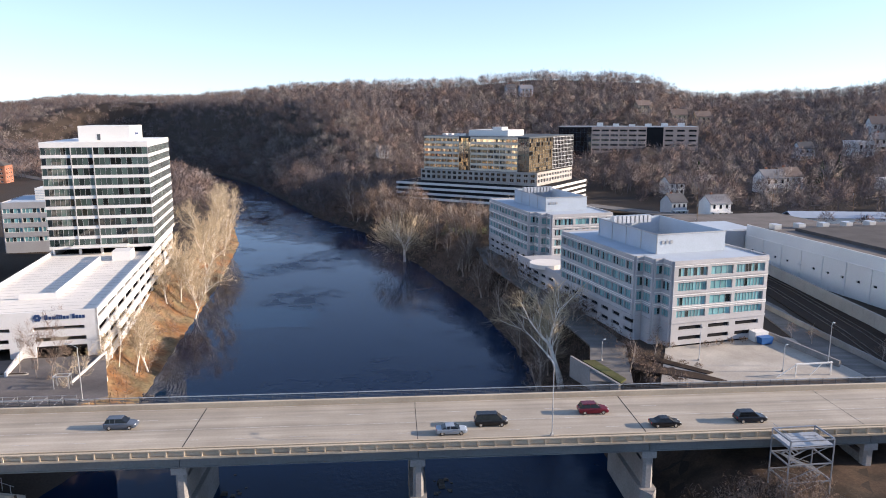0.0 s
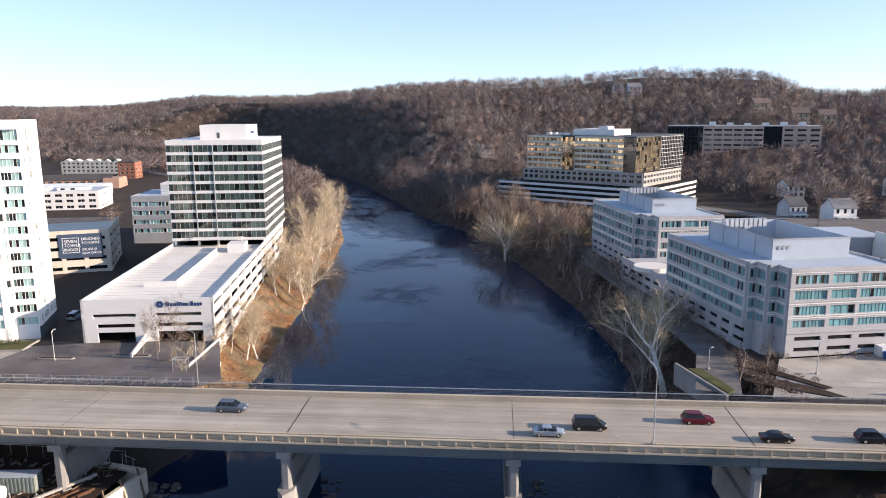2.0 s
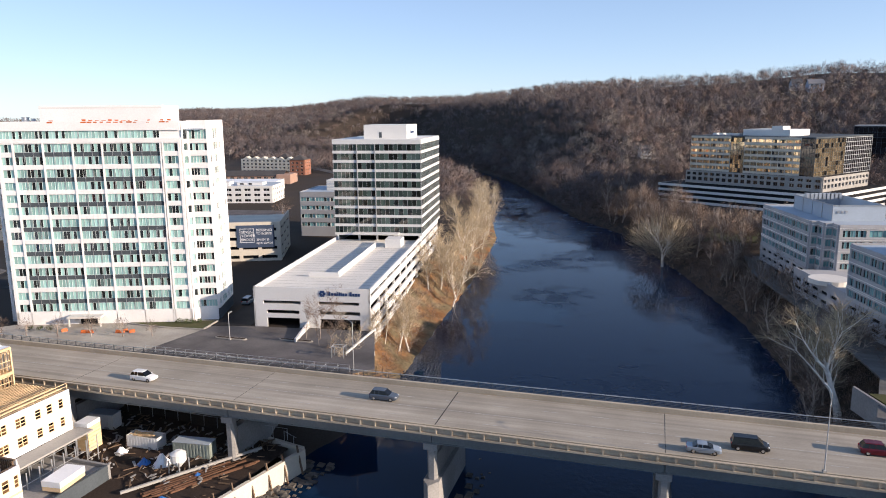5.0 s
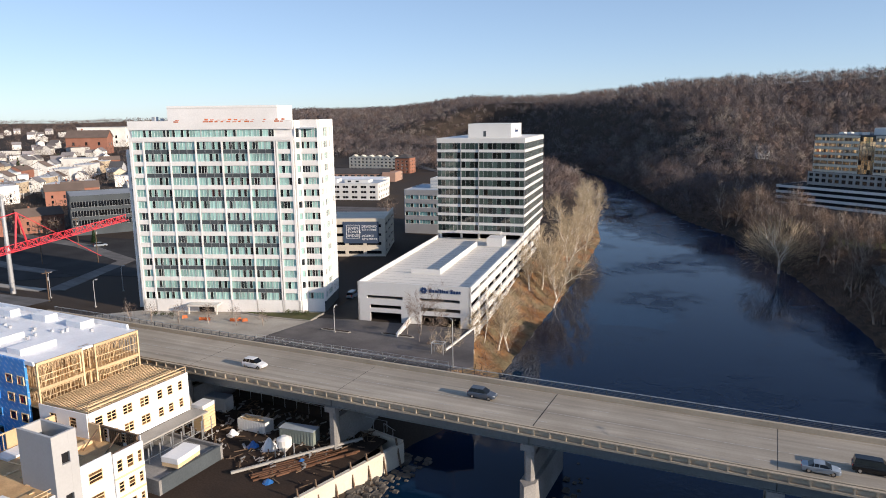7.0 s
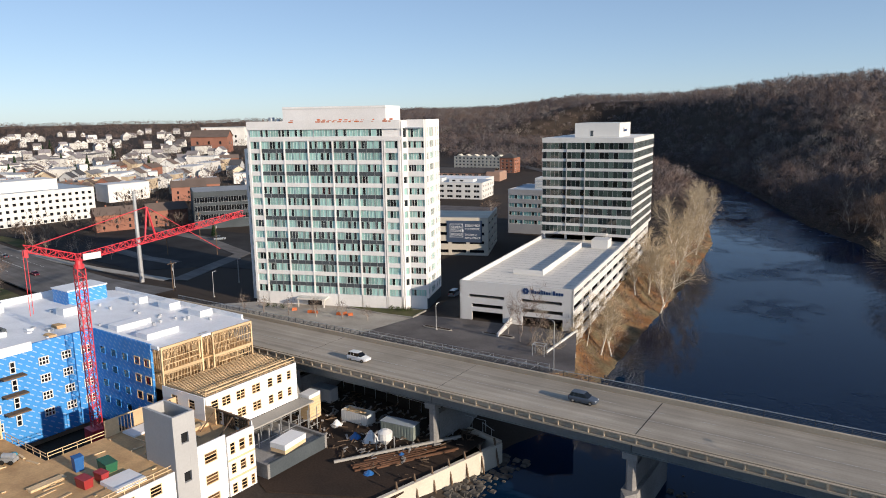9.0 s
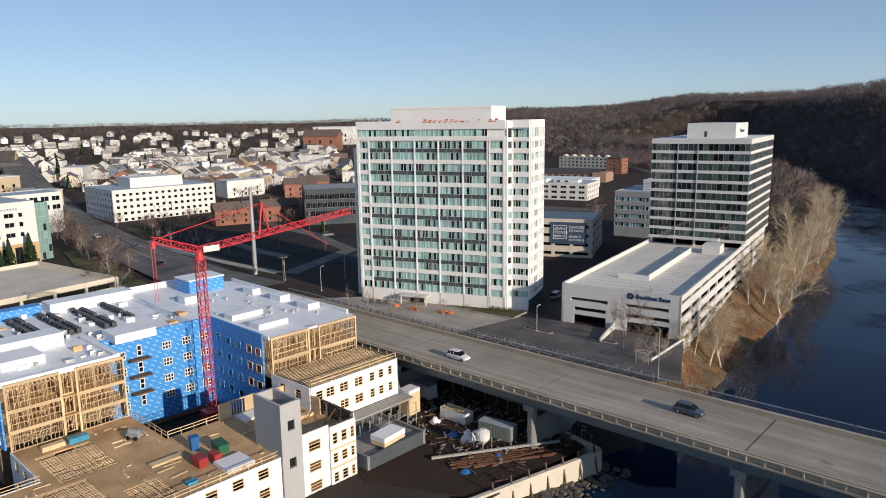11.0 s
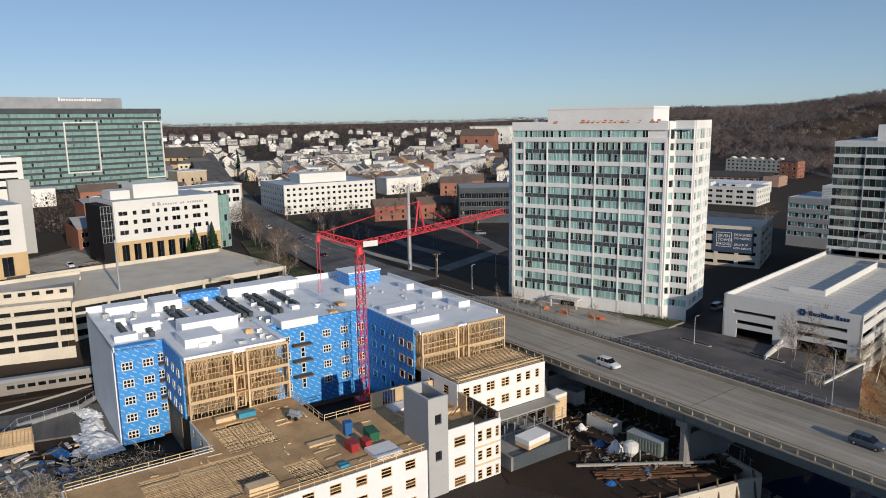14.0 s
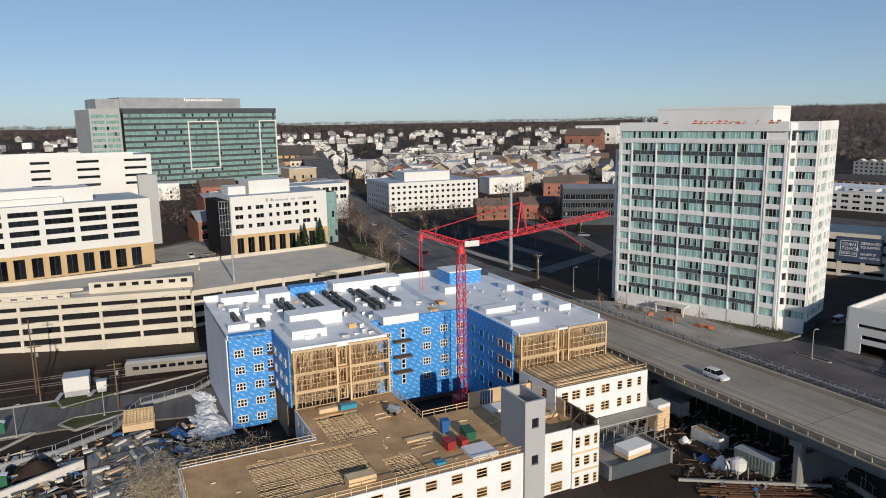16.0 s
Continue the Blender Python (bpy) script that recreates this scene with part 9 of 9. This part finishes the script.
t = thing("wrapped_bundle", pose(-91.5, 68.0, -4.6, 0, 0, 10), "white wrapped bundle of boards over the basement", "bundle")
part("wrap", Shape().box(0, 3.2, 0, 5.4, 0.7, 1.6), M["sheathing"], t)
part("board_pack", Shape().box(0.05, 3.15, 0.05, 5.35, 0, 0.7), M["lumber"], t)
base_ = thing("basement_wall", pose(-95.5, 59, 0, 0, 0, 3.5), "concrete basement walls of the unfinished wing", "foundation")
for x0, x1, y0, y1 in ((7.5, 8.0, 5.5, 18), (-6, 8, 18, 18.5), (0, 8.0, 5, 5.5)):
    part("wall", Shape().box(x0, x1, y0, y1, -8, -4.6), M["grey_spandrel" if x0 > 7 else "dark_concrete"], base_)
part("slab", Shape().box(-6, 7.5, 5.5, 18, -5.6, -5.2), M["dark_concrete"], base_)
silo = thing("mortar_silo", pose(-79.9, 83.6, YZ), "white conical mortar silo on a steel frame", "silo")
part("drum", Shape().tube((0, 0, 1.9), (0, 0, 3.2), 1.25, 1.3, 14).tube((0, 0, 0.9), (0, 0, 1.9), 0.35, 1.25, 14).tube((0, 0, 3.2), (0, 0, 3.7), 1.3, 0.5, 14), M["white_panel"], silo)
for x in (-1.1, 1.1):
    for y in (-1.1, 1.1):
        part("leg", Shape().box(x - 0.08, x + 0.08, y - 0.08, y + 0.08, 0, 2.2), M["galvanised"], silo)
for x, y, r, h, m_, lab in ((-84.2, 84.4, 1.5, 1.9, "sheathing", "white plastic-sheeted heap in the yard"), (-94.0, 85.3, 1.1, 1.0, "sheathing", "white round plastic tub in the yard"),
                            (-87.3, 83.6, 1.1, 1.0, "blue_plastic", "blue tarpaulin heap in the yard"), (-75.8, 83.2, 0.9, 0.7, "blue_plastic", "blue tarpaulin heap in the yard"), (-76.2, 75.6, 0.9, 0.6, "blue_plastic", "blue tarpaulin heap in the yard")):
    s = Shape()
    n = 12
    ring = [[((r * (1 - k * 0.28)) * math.cos(2 * math.pi * i / n) * rnd.uniform(0.8, 1.15), (r * (1 - k * 0.28)) * math.sin(2 * math.pi * i / n) * rnd.uniform(0.8, 1.15), h * k / 3 * rnd.uniform(0.85, 1.1)) for i in range(n)] for k in range(4)]
    for k in range(4):
        s.v.extend(ring[k])
    for k in range(3):
        for i in range(n):
            s.f.append((k * n + i, k * n + (i + 1) % n, (k + 1) * n + (i + 1) % n, (k + 1) * n + i))
    s.f.append(tuple(3 * n + i for i in range(n)))
    lone("tarpaulin", s, M[m_], pose(x, y, YZ), lab, "heap")
clutter = Shape()
for k in range(260):
    x, y = rnd.uniform(-108, -70), rnd.uniform(76, 98)
    if x < -88 and y < 80:
        continue
    a, l = rnd.uniform(0, 3.14), rnd.uniform(0.3, 2.6)
    clutter.beam((x, y, YZ + rnd.uniform(0.05, 0.5)), (x + math.cos(a) * l, y + math.sin(a) * l, YZ + rnd.uniform(0.05, 0.6)), rnd.uniform(0.05, 0.22), rnd.uniform(0.05, 0.2))
lone("timber_scrap", clutter, M["timber_dark"], pose(0, 0, 0), "loose timber and scrap strewn over the yard", "scrap", kind="stuff")
clutter = Shape()
for k in range(170):
    x, y = rnd.uniform(-106, -72), rnd.uniform(78, 97)
    a, l = rnd.uniform(0, 3.14), rnd.uniform(0.2, 1.3)
    clutter.beam((x, y, YZ + rnd.uniform(0.1, 0.5)), (x + math.cos(a) * l, y + math.sin(a) * l, YZ + rnd.uniform(0.1, 0.7)), rnd.uniform(0.08, 0.4), rnd.uniform(0.06, 0.3))
lone("pale_scrap", clutter, M["dark_concrete"], pose(0, 0, 0), "pale boards and bags strewn over the yard", "scrap", kind="stuff")
pipes = thing("pipe_stack", pose(-78, 78.5, YZ, 0, 0, 62), "stack of rusty steel piles along the river wall", "pipes")
for k in range(12):
    part("pipe", Shape().beam((rnd.uniform(-4, 1), k * 0.32 - 2, 0.15 + 0.1 * (k % 2)), (rnd.uniform(9, 15), k * 0.32 - 2 + rnd.uniform(-0.5, 0.5), 0.15 + 0.1 * (k % 2)), 0.28), M["rust"], pipes)
part("pipe", Shape().beam((-6, 2.6, 0.4), (17, 1.6, 0.7), 0.4), M["concrete"], pipes, "long pale pipe")
quay = thing("quay_wall", pose(-66.5, 95, 0, 0, 0, 0), "tan concrete quay wall with leaning timber piles", "wall")
d_, l_ = way((1.5, 2), (-3.2, -26))
part("wall", Shape().obox((1.5, 2), d_, 0, l_, -0.7, 0, -11, -6.6), M["tan_concrete"], quay)
part("wall", Shape().obox((-6.5, 3.2), way((-6.5, 3.2), (1.5, 2))[0], 0, 8, -0.7, 0, -11, -6.6), M["tan_concrete"], quay)
for k in range(7):
    q = (1.0 - 4.4 * k / 7, 0.5 - 25 * k / 7)
    part("pile", Shape().beam((q[0] + 1.6, q[1] - 0.3, -10.4), (q[0] + 0.4, q[1], -5.4), 0.26), M["timber_dark"], quay)
rocks = Shape()
for k in range(260):
    a_, b_ = ((rnd.uniform(-66, -60), rnd.uniform(70, 100)) if k % 3 else (rnd.uniform(-72, -66), rnd.uniform(119, 150)))
    if k % 7 == 0:
        a_, b_ = (-39 if k % 2 else -5) + rnd.uniform(1.5, 5), rnd.uniform(93, 112)
        zz = -10.6
    else:
        zz = max(ground_at(a_, b_), -10.6)
    r = rnd.uniform(0.3, 0.9)
    rocks.hexa([(a_ - r * rnd.uniform(0.6, 1), b_ - r, zz - 0.4), (a_ + r, b_ - r * rnd.uniform(0.6, 1), zz - 0.4), (a_ + r * rnd.uniform(0.6, 1), b_ + r, zz - 0.4), (a_ - r, b_ + r * rnd.uniform(0.6, 1), zz - 0.4),
                (a_ - r * 0.6, b_ - r * 0.6, zz + r * 0.5), (a_ + r * 0.7, b_ - r * 0.5, zz + r * 0.6), (a_ + r * 0.5, b_ + r * 0.7, zz + r * 0.45), (a_ - r * 0.6, b_ + r * 0.5, zz + r * 0.6)])
lone("rubble", rocks, M["rock"], pose(0, 0, 0), "grey rubble along the water's edge", "rocks", kind="stuff")
for p, q in (((-112, 98.5), (-70, 100)), ((-70, 99), (-66.5, 97.5))):
    f_ = thing("site_fence", pose(0, 0, 0), "grey mesh site fence below the bridge", "fence")
    d_, l_ = way(p, q)
    k = 0.0
    while k < l_:
        part("post", Shape().tube((p[0] + d_[0] * k, p[1] + d_[1] * k, YZ - 0.2), (p[0] + d_[0] * k, p[1] + d_[1] * k, YZ + 2.0), 0.05, n=6), M["galvanised"], f_)
        k += 3.0
    part("rail", Shape().obox(p, d_, 0, l_, -0.02, 0.02, YZ + 1.9, YZ + 1.96), M["galvanised"], f_)

# ---- on the podium deck ----
for x, y, w, d, h, m_, lab in ((68.2, 25.3, 2.2, 1.4, 1.3, "red_paint", "red steel waste bin on the deck"), (68.6, 27.700000000000003, 1.9, 1.2, 1.2, "red_paint", "red steel waste bin on the deck"), (63.199999999999996, 27.5, 1.3, 1.3, 2.1, "blue_plastic", "blue portable toilet on the deck"),
                               (65.6, 29.900000000000002, 3.0, 1.7, 1.3, "green_paint", "green steel skip on the deck")):
    t = thing("site_bin", SITE @ pose(x, y, DZ + 0.003, 0, 0, rnd.uniform(-8, 8)), lab, "bin", "deck bins")
    part("tub", Shape().hexa([(0.12, 0.1, 0), (w - 0.12, 0.1, 0), (w - 0.12, d - 0.1, 0), (0.12, d - 0.1, 0), (0, 0, h), (w, 0, h), (w, d, h), (0, d, h)]), M[m_], t)
    part("lid", Shape().box(-0.04, w + 0.04, -0.04, d + 0.04, h, h + 0.1), M[m_], t)
for x, y, w, d, h, m_ in ((46.2, 12.0, 1.2, 3.4, 0.7, "lumber"), (46.4, 15.8, 1.3, 3.0, 0.8, "blue_bundle"), (50.5, 23.0, 0.9, 2.6, 0.3, "blue_bundle"), (71.5, 8.5, 2.0, 4.2, 1.0, "lumber"), (71.3, 8.3, 2.0, 4.2, 0.0, "blue_bundle"),
                          (57.8, 38.5, 3.2, 4.5, 0.3, "sheathing"), (61.5, 41.5, 2.0, 3.5, 0.35, "sheathing"), (70.5, 27.5, 4.2, 4.4, 0.5, "sheathing"), (63.5, 21.0, 1.4, 5.0, 0.3, "lumber"), (72.6, 22.0, 1.0, 1.6, 0.4, "blue_bundle"), (66, 43.0, 1.2, 5.0, 0.5, "lumber")):
    if m_ == "blue_bundle" and "blue_bundle" not in M:
        M["blue_bundle"] = surface("blue_bundle", (0.05, 0.30, 0.45), 0.5)
    if h:
        t = thing("material_stack", SITE @ pose(x, y, DZ + 0.003), "stack of building boards on the deck", "stack", "deck stacks")
        for k in range(3):
            part("layer", Shape().box(0.02 * k, w - 0.02 * k, 0.03 * k, d - 0.03 * k, h * k / 3 + 0.005, h * (k + 1) / 3), M[m_], t)
bits = Shape()
for k in range(150):
    x, y = rnd.uniform(44.5, 75), rnd.uniform(-10, 48)
    if (x < 57 and (y < 9.5 or y > 26)) or any(f[0] - 0.5 < x < f[1] + 0.5 and f[2] - 2 < y < f[3] + 0.5 for f in FIELDS):
        continue
    a, l = rnd.choice((0, 1.57)) + rnd.uniform(-0.2, 0.2), rnd.uniform(0.5, 3.0)
    bits.beam((x, y, DZ + 0.08), (x + math.cos(a) * l, y + math.sin(a) * l, DZ + 0.1), rnd.uniform(0.1, 0.4), 0.12)
lone("deck_scrap", bits, M["lumber"], SITE, "loose boards lying on the deck", "scrap", kind="stuff")
lift = thing("boom_lift", SITE @ pose(52.5, 22.5, DZ + 0.003, 0, 0, 30), "grey wheeled lift with rolled sheet on the deck", "machine")
part("chassis", Shape().box(0, 2.2, 0, 1.2, 0.35, 0.9), M["steel_grey"], lift)
part("roll", Shape().tube((0.2, 0.6, 1.15), (2.0, 0.6, 1.15), 0.42, n=12), M["galvanised"], lift)
for x in (0.4, 1.8):
    for y in (-0.05, 1.25):
        part("wheel", Shape().tube((x, y - 0.1, 0.35), (x, y + 0.1, 0.35), 0.35, n=12), M["tyre"], lift)

# ---- railway side ----
train = thing("train", pose(-171.5, -8.4, -6.7, 0, 0, 84), "stainless steel commuter train standing on the track", "train")
for k in range(3):
    car_ = part("coach", Shape().hexa([(0 + k * 26, -1.5, 0.9), (25.4 + k * 26, -1.5, 0.9), (25.4 + k * 26, 1.5, 0.9), (0 + k * 26, 1.5, 0.9), (0 + k * 26, -1.5, 3.6), (25.4 + k * 26, -1.5, 3.6), (25.4 + k * 26, 1.5, 3.6), (0 + k * 26, 1.5, 3.6)]), M["train_steel"], train)
    part("roof", Shape().hexa([(k * 26, -1.5, 3.605), (25.4 + k * 26, -1.5, 3.605), (25.4 + k * 26, 1.5, 3.605), (k * 26, 1.5, 3.605), (k * 26 + 0.3, -0.8, 4.1), (25.1 + k * 26, -0.8, 4.1), (25.1 + k * 26, 0.8, 4.1), (k * 26 + 0.3, 0.8, 4.1)]), M["roof_grey"], train)
    for i in range(12):
        part("window", Shape().box(1.6 + k * 26 + i * 1.95, 3.0 + k * 26 + i * 1.95, -1.54, -1.505, 2.1, 2.9), M["glass_dark"], train)
    part("bogie", Shape().box(2 + k * 26, 5 + k * 26, -1.2, 1.2, 0.15, 0.89).box(20 + k * 26, 23 + k * 26, -1.2, 1.2, 0.15, 0.89), M["shade_black"], train)
for x, y, w, d, h in ((-168.0, -20.5, 4.2, 5.0, 4.2), (-166.0, -14.2, 1.7, 2.0, 2.4)):
    t = thing("signal_cabinet", pose(x, y, -6.7), "white railway equipment cabinet on a steel stand", "cabinet")
    part("cabinet", Shape().box(0, w, 0, d, h * 0.3, h), M["white_panel"], t)
    part("cap", Shape().box(-0.1, w + 0.1, -0.1, d + 0.1, h, h + 0.12), M["roof_pale"], t)
    part("stand", Shape().box(0.1, w - 0.1, 0.1, d - 0.1, 0, h * 0.3), M["galvanised"], t)
    part("stair", Shape().beam((w, -0.3, h * 0.3), (w + 1.6, -1.6, 0), 0.9, 0.12), M["galvanised"], t)
slab("verge", [(-163.5, -22), (-160, -23.5), (-157.6, -18.5), (-161.8, -10.8), (-163.6, -11.2)], -6.7, "grass", "grass verge with a pale kerb", "verge")
slab("verge", [(-149, -20), (-145.2, -17), (-146.8, -14), (-150.4, -8), (-151.3, -9), (-151.2, -17.8)], -6.68, "grass", "kerbed grass island", "verge")
kerbs = [((-162.4, -60), (-163.2, -26)), ((-163.2, -26), (-163.0, -22)), ((-163, -22), (-158.2, -20.4)), ((-158.2, -20.4), (-162.2, -10.4)), ((-162.2, -10.4), (-169.4, 9.5)), ((-149.2, -20.2), (-145, -17)), ((-145, -17), (-146.6, -14)), ((-146.6, -14), (-152.3, -4.5)),
         ((-149.2, -20.2), (-151.5, -17.8)), ((-151.5, -17.8), (-151.4, -8.2)), ((-140, -30), (-147, -24)), ((-147, -24), (-146, -45))]
for p, q in kerbs:
    d_, l_ = way(p, q)
    lone("kerb", Shape().obox(p, d_, 0, l_, -0.2, 0.2, -7.0, -6.58), M["concrete"], pose(0, 0, 0), "pale concrete kerb along the access road", "kerb", kind="structure")
f_ = thing("site_fence", pose(0, 0, 0), "mesh fence between road and building site", "fence")
path = [(-131, -36), (-135, -19.2), (-141, -10.3), (-152, -5.3), (-155.7, 5.4), (-160, 9)]
for p, q in zip(path, path[1:]):
    d_, l_ = way(p, q)
    k = 0.0
    while k < l_:
        part("post", Shape().tube((p[0] + d_[0] * k, p[1] + d_[1] * k, -7.1), (p[0] + d_[0] * k, p[1] + d_[1] * k, -4.8), 0.05, n=6), M["galvanised"], f_)
        k += 2.4
    for z in (-5.9, -4.9):
        part("rail", Shape().obox(p, d_, 0, l_, -0.03, 0.03, z, z + 0.07), M["galvanised"], f_)
    part("mesh", Shape().obox(p, d_, 0, l_, -0.008, 0.008, -6.95, -6.0), M["steel_grey"], f_)
slab("slab", [(-138, -9), (-131.6, -14), (-114, -13), (-113, -1), (-133, 0)], -6.6, "dark_concrete", "grey concrete floor slab of the building site", "slab", 0.6)
rack = thing("formwork_rack", pose(-7.5, 0, 0), "yellow timber formwork frame on the slab", "formwork")
fr = Shape()
for k in range(10):
    fr.box(-138.5, -130.5, -8.4 + k * 0.6, -8.3 + k * 0.6, -4.7, -4.55)
for k in range(9):
    fr.box(-138.5 + k * 1.0, -138.4 + k * 1.0, -8.4, -2.9, -6.0, -4.7)
fr.box(-138.6, -130.4, -8.5, -8.3, -6.5, -6.3).box(-138.6, -130.4, -3.0, -2.8, -6.5, -6.3)
part("frame", fr, M["lumber"], rack)
wl_ = thing("concrete_wall", pose(0, 0, 0), "raw concrete foundation wall beside a soil heap", "wall")
d_, l_ = way((-119.5, -30), (-128.5, -14.5))
part("wall", Shape().obox((-119.5, -30), d_, 0, l_, 0, 0.5, -9, -5.6), M["pale_concrete"], wl_)
mound = Shape()
n = 16
for k in range(5):
    f0 = 1 - k / 4.6
    for i in range(n):
        a = 2 * math.pi * i / n
        mound.v.append((4.6 * f0 * math.cos(a) * rnd.uniform(0.8, 1.15), 3.4 * f0 * math.sin(a) * rnd.uniform(0.8, 1.15), 2.6 * (k / 4) * rnd.uniform(0.85, 1.1)))
for k in range(4):
    for i in range(n):
        mound.f.append((k * n + i, k * n + (i + 1) % n, (k + 1) * n + (i + 1) % n, (k + 1) * n + i))
mound.f.append(tuple(4 * n + i for i in range(n)))
lone("mound", mound, M["soil"], pose(-129, -21.5, -7.2, 0, 0, 60), "heap of brown soil beside the road", "soil heap", smooth=True)
clutter = Shape()
for k in range(190):
    x, y = rnd.uniform(-138, -112), rnd.uniform(-30, 3)
    a, l = rnd.uniform(0, 3.14), rnd.uniform(0.4, 3.0)
    z = -6.55 if y > -13 else -7.0
    clutter.beam((x, y, z + rnd.uniform(0, 0.4)), (x + math.cos(a) * l, y + math.sin(a) * l, z + rnd.uniform(0, 0.6)), rnd.uniform(0.08, 0.3), rnd.uniform(0.08, 0.3))
lone("site_scrap", clutter, M["timber_dark"], pose(0, 0, 0), "steel props, forms and scrap around the slab", "scrap", kind="stuff")
for mat_, count, label in (("pale_concrete", 90, "pale boards and panels strewn round the slab"), ("grey_spandrel", 120, "dark steel props and frames strewn round the slab"), ("lumber", 60, "yellow boards strewn round the slab"), ("blue_plastic", 26, "blue tarpaulin scraps round the slab")):
    clutter = Shape()
    for k in range(count):
        x, y = rnd.uniform(-139, -111), rnd.uniform(-30, 6)
        a, l, z = rnd.choice((0.2, 1.77)) + rnd.uniform(-0.35, 0.35), rnd.uniform(0.4, 3.4), -6.55 if y > -13 else -7.0
        clutter.beam((x, y, z + rnd.uniform(0.05, 0.3)), (x + math.cos(a) * l, y + math.sin(a) * l, z + rnd.uniform(0.05, 0.5)), rnd.uniform(0.08, 0.9 if count < 100 else 0.2), rnd.uniform(0.06, 0.5))
    lone("site_scrap", clutter, M[mat_], pose(0, 0, 0), label, "scrap", kind="stuff")


def sheet_heap(x, y, rx, ry, h, a, mat_, label):
    """A crumpled sheet thrown over a heap."""
    s = Shape()
    n, m = 18, 12
    for j in range(m + 1):
        for i in range(n + 1):
            u, v = i / n * 2 - 1, j / m * 2 - 1
            q = max(0.0, 1 - u * u * 0.9 - v * v * 0.9)
            s.v.append((rx * u, ry * v, h * q * (0.7 + 0.5 * noise.noise(Vector((u * 3 + x, v * 3 + y, 0)))) + 0.35 * noise.noise(Vector((u * 7, v * 7 + y, x)))))
    for j in range(m):
        for i in range(n):
            k = j * (n + 1) + i
            s.f.append((k, k + 1, k + n + 2, k + n + 1))
    lone("plastic_sheet", s, M[mat_], pose(x, y, -6.9, 0, 0, a), label, "sheeting")


for x, y, rx, ry, h, a in ((-137.0, 7.2, 6.5, 3.0, 1.7, 10), (-145, 7.0, 5.0, 2.0, 1.4, 0), (-152, 7.0, 4.0, 1.8, 1.0, 20), (-133.5, 5.5, 3.2, 2.2, 1.3, 40)):
    sheet_heap(x, y, rx, ry, h, a, "sheathing", "crumpled white plastic sheeting at the foot of the wall")
for x, y, rx, ry, h, a in ((-128, 0.5, 6.0, 1.1, 0.9, 62), (-136, 1.0, 3.0, 1.2, 0.8, 20)):
    sheet_heap(x, y, rx, ry, h, a, "blue_plastic", "crumpled blue sheeting along the slab edge")
for x, y in ((-150.5, -30.5), (-126.5, -26.5)):
    t = thing("portable_toilet", pose(x, y, -7.0), "green portable toilet beside the site road", "toilet", "toilets")
    part("cabin", Shape().box(0, 1.3, 0, 1.3, 0, 2.2), M["green_paint"], t)
    part("roof", Shape().gable(0, 1.3, 0, 1.3, 2.2, 2.45, 0.05, 0.06), M["roof_white"], t)
    part("door", Shape().box(1.305, 1.34, 0.2, 1.1, 0.1, 2.0), M["green_paint"], t)
for p, q in (((-133, 126.2), (-122, 126.6)), ((-122, 126.6), (-112.2, 128.6)), ((-112.2, 128.6), (-113.8, 136))):
    d_, l_ = way(p, q)
    lone("kerb", Shape().obox(p, d_, 0, l_, -0.18, 0.18, 0.3, 0.78), M["pavement"], pose(0, 0, 0), "pale kerb round the lawn by the tower", "kerb", kind="structure")
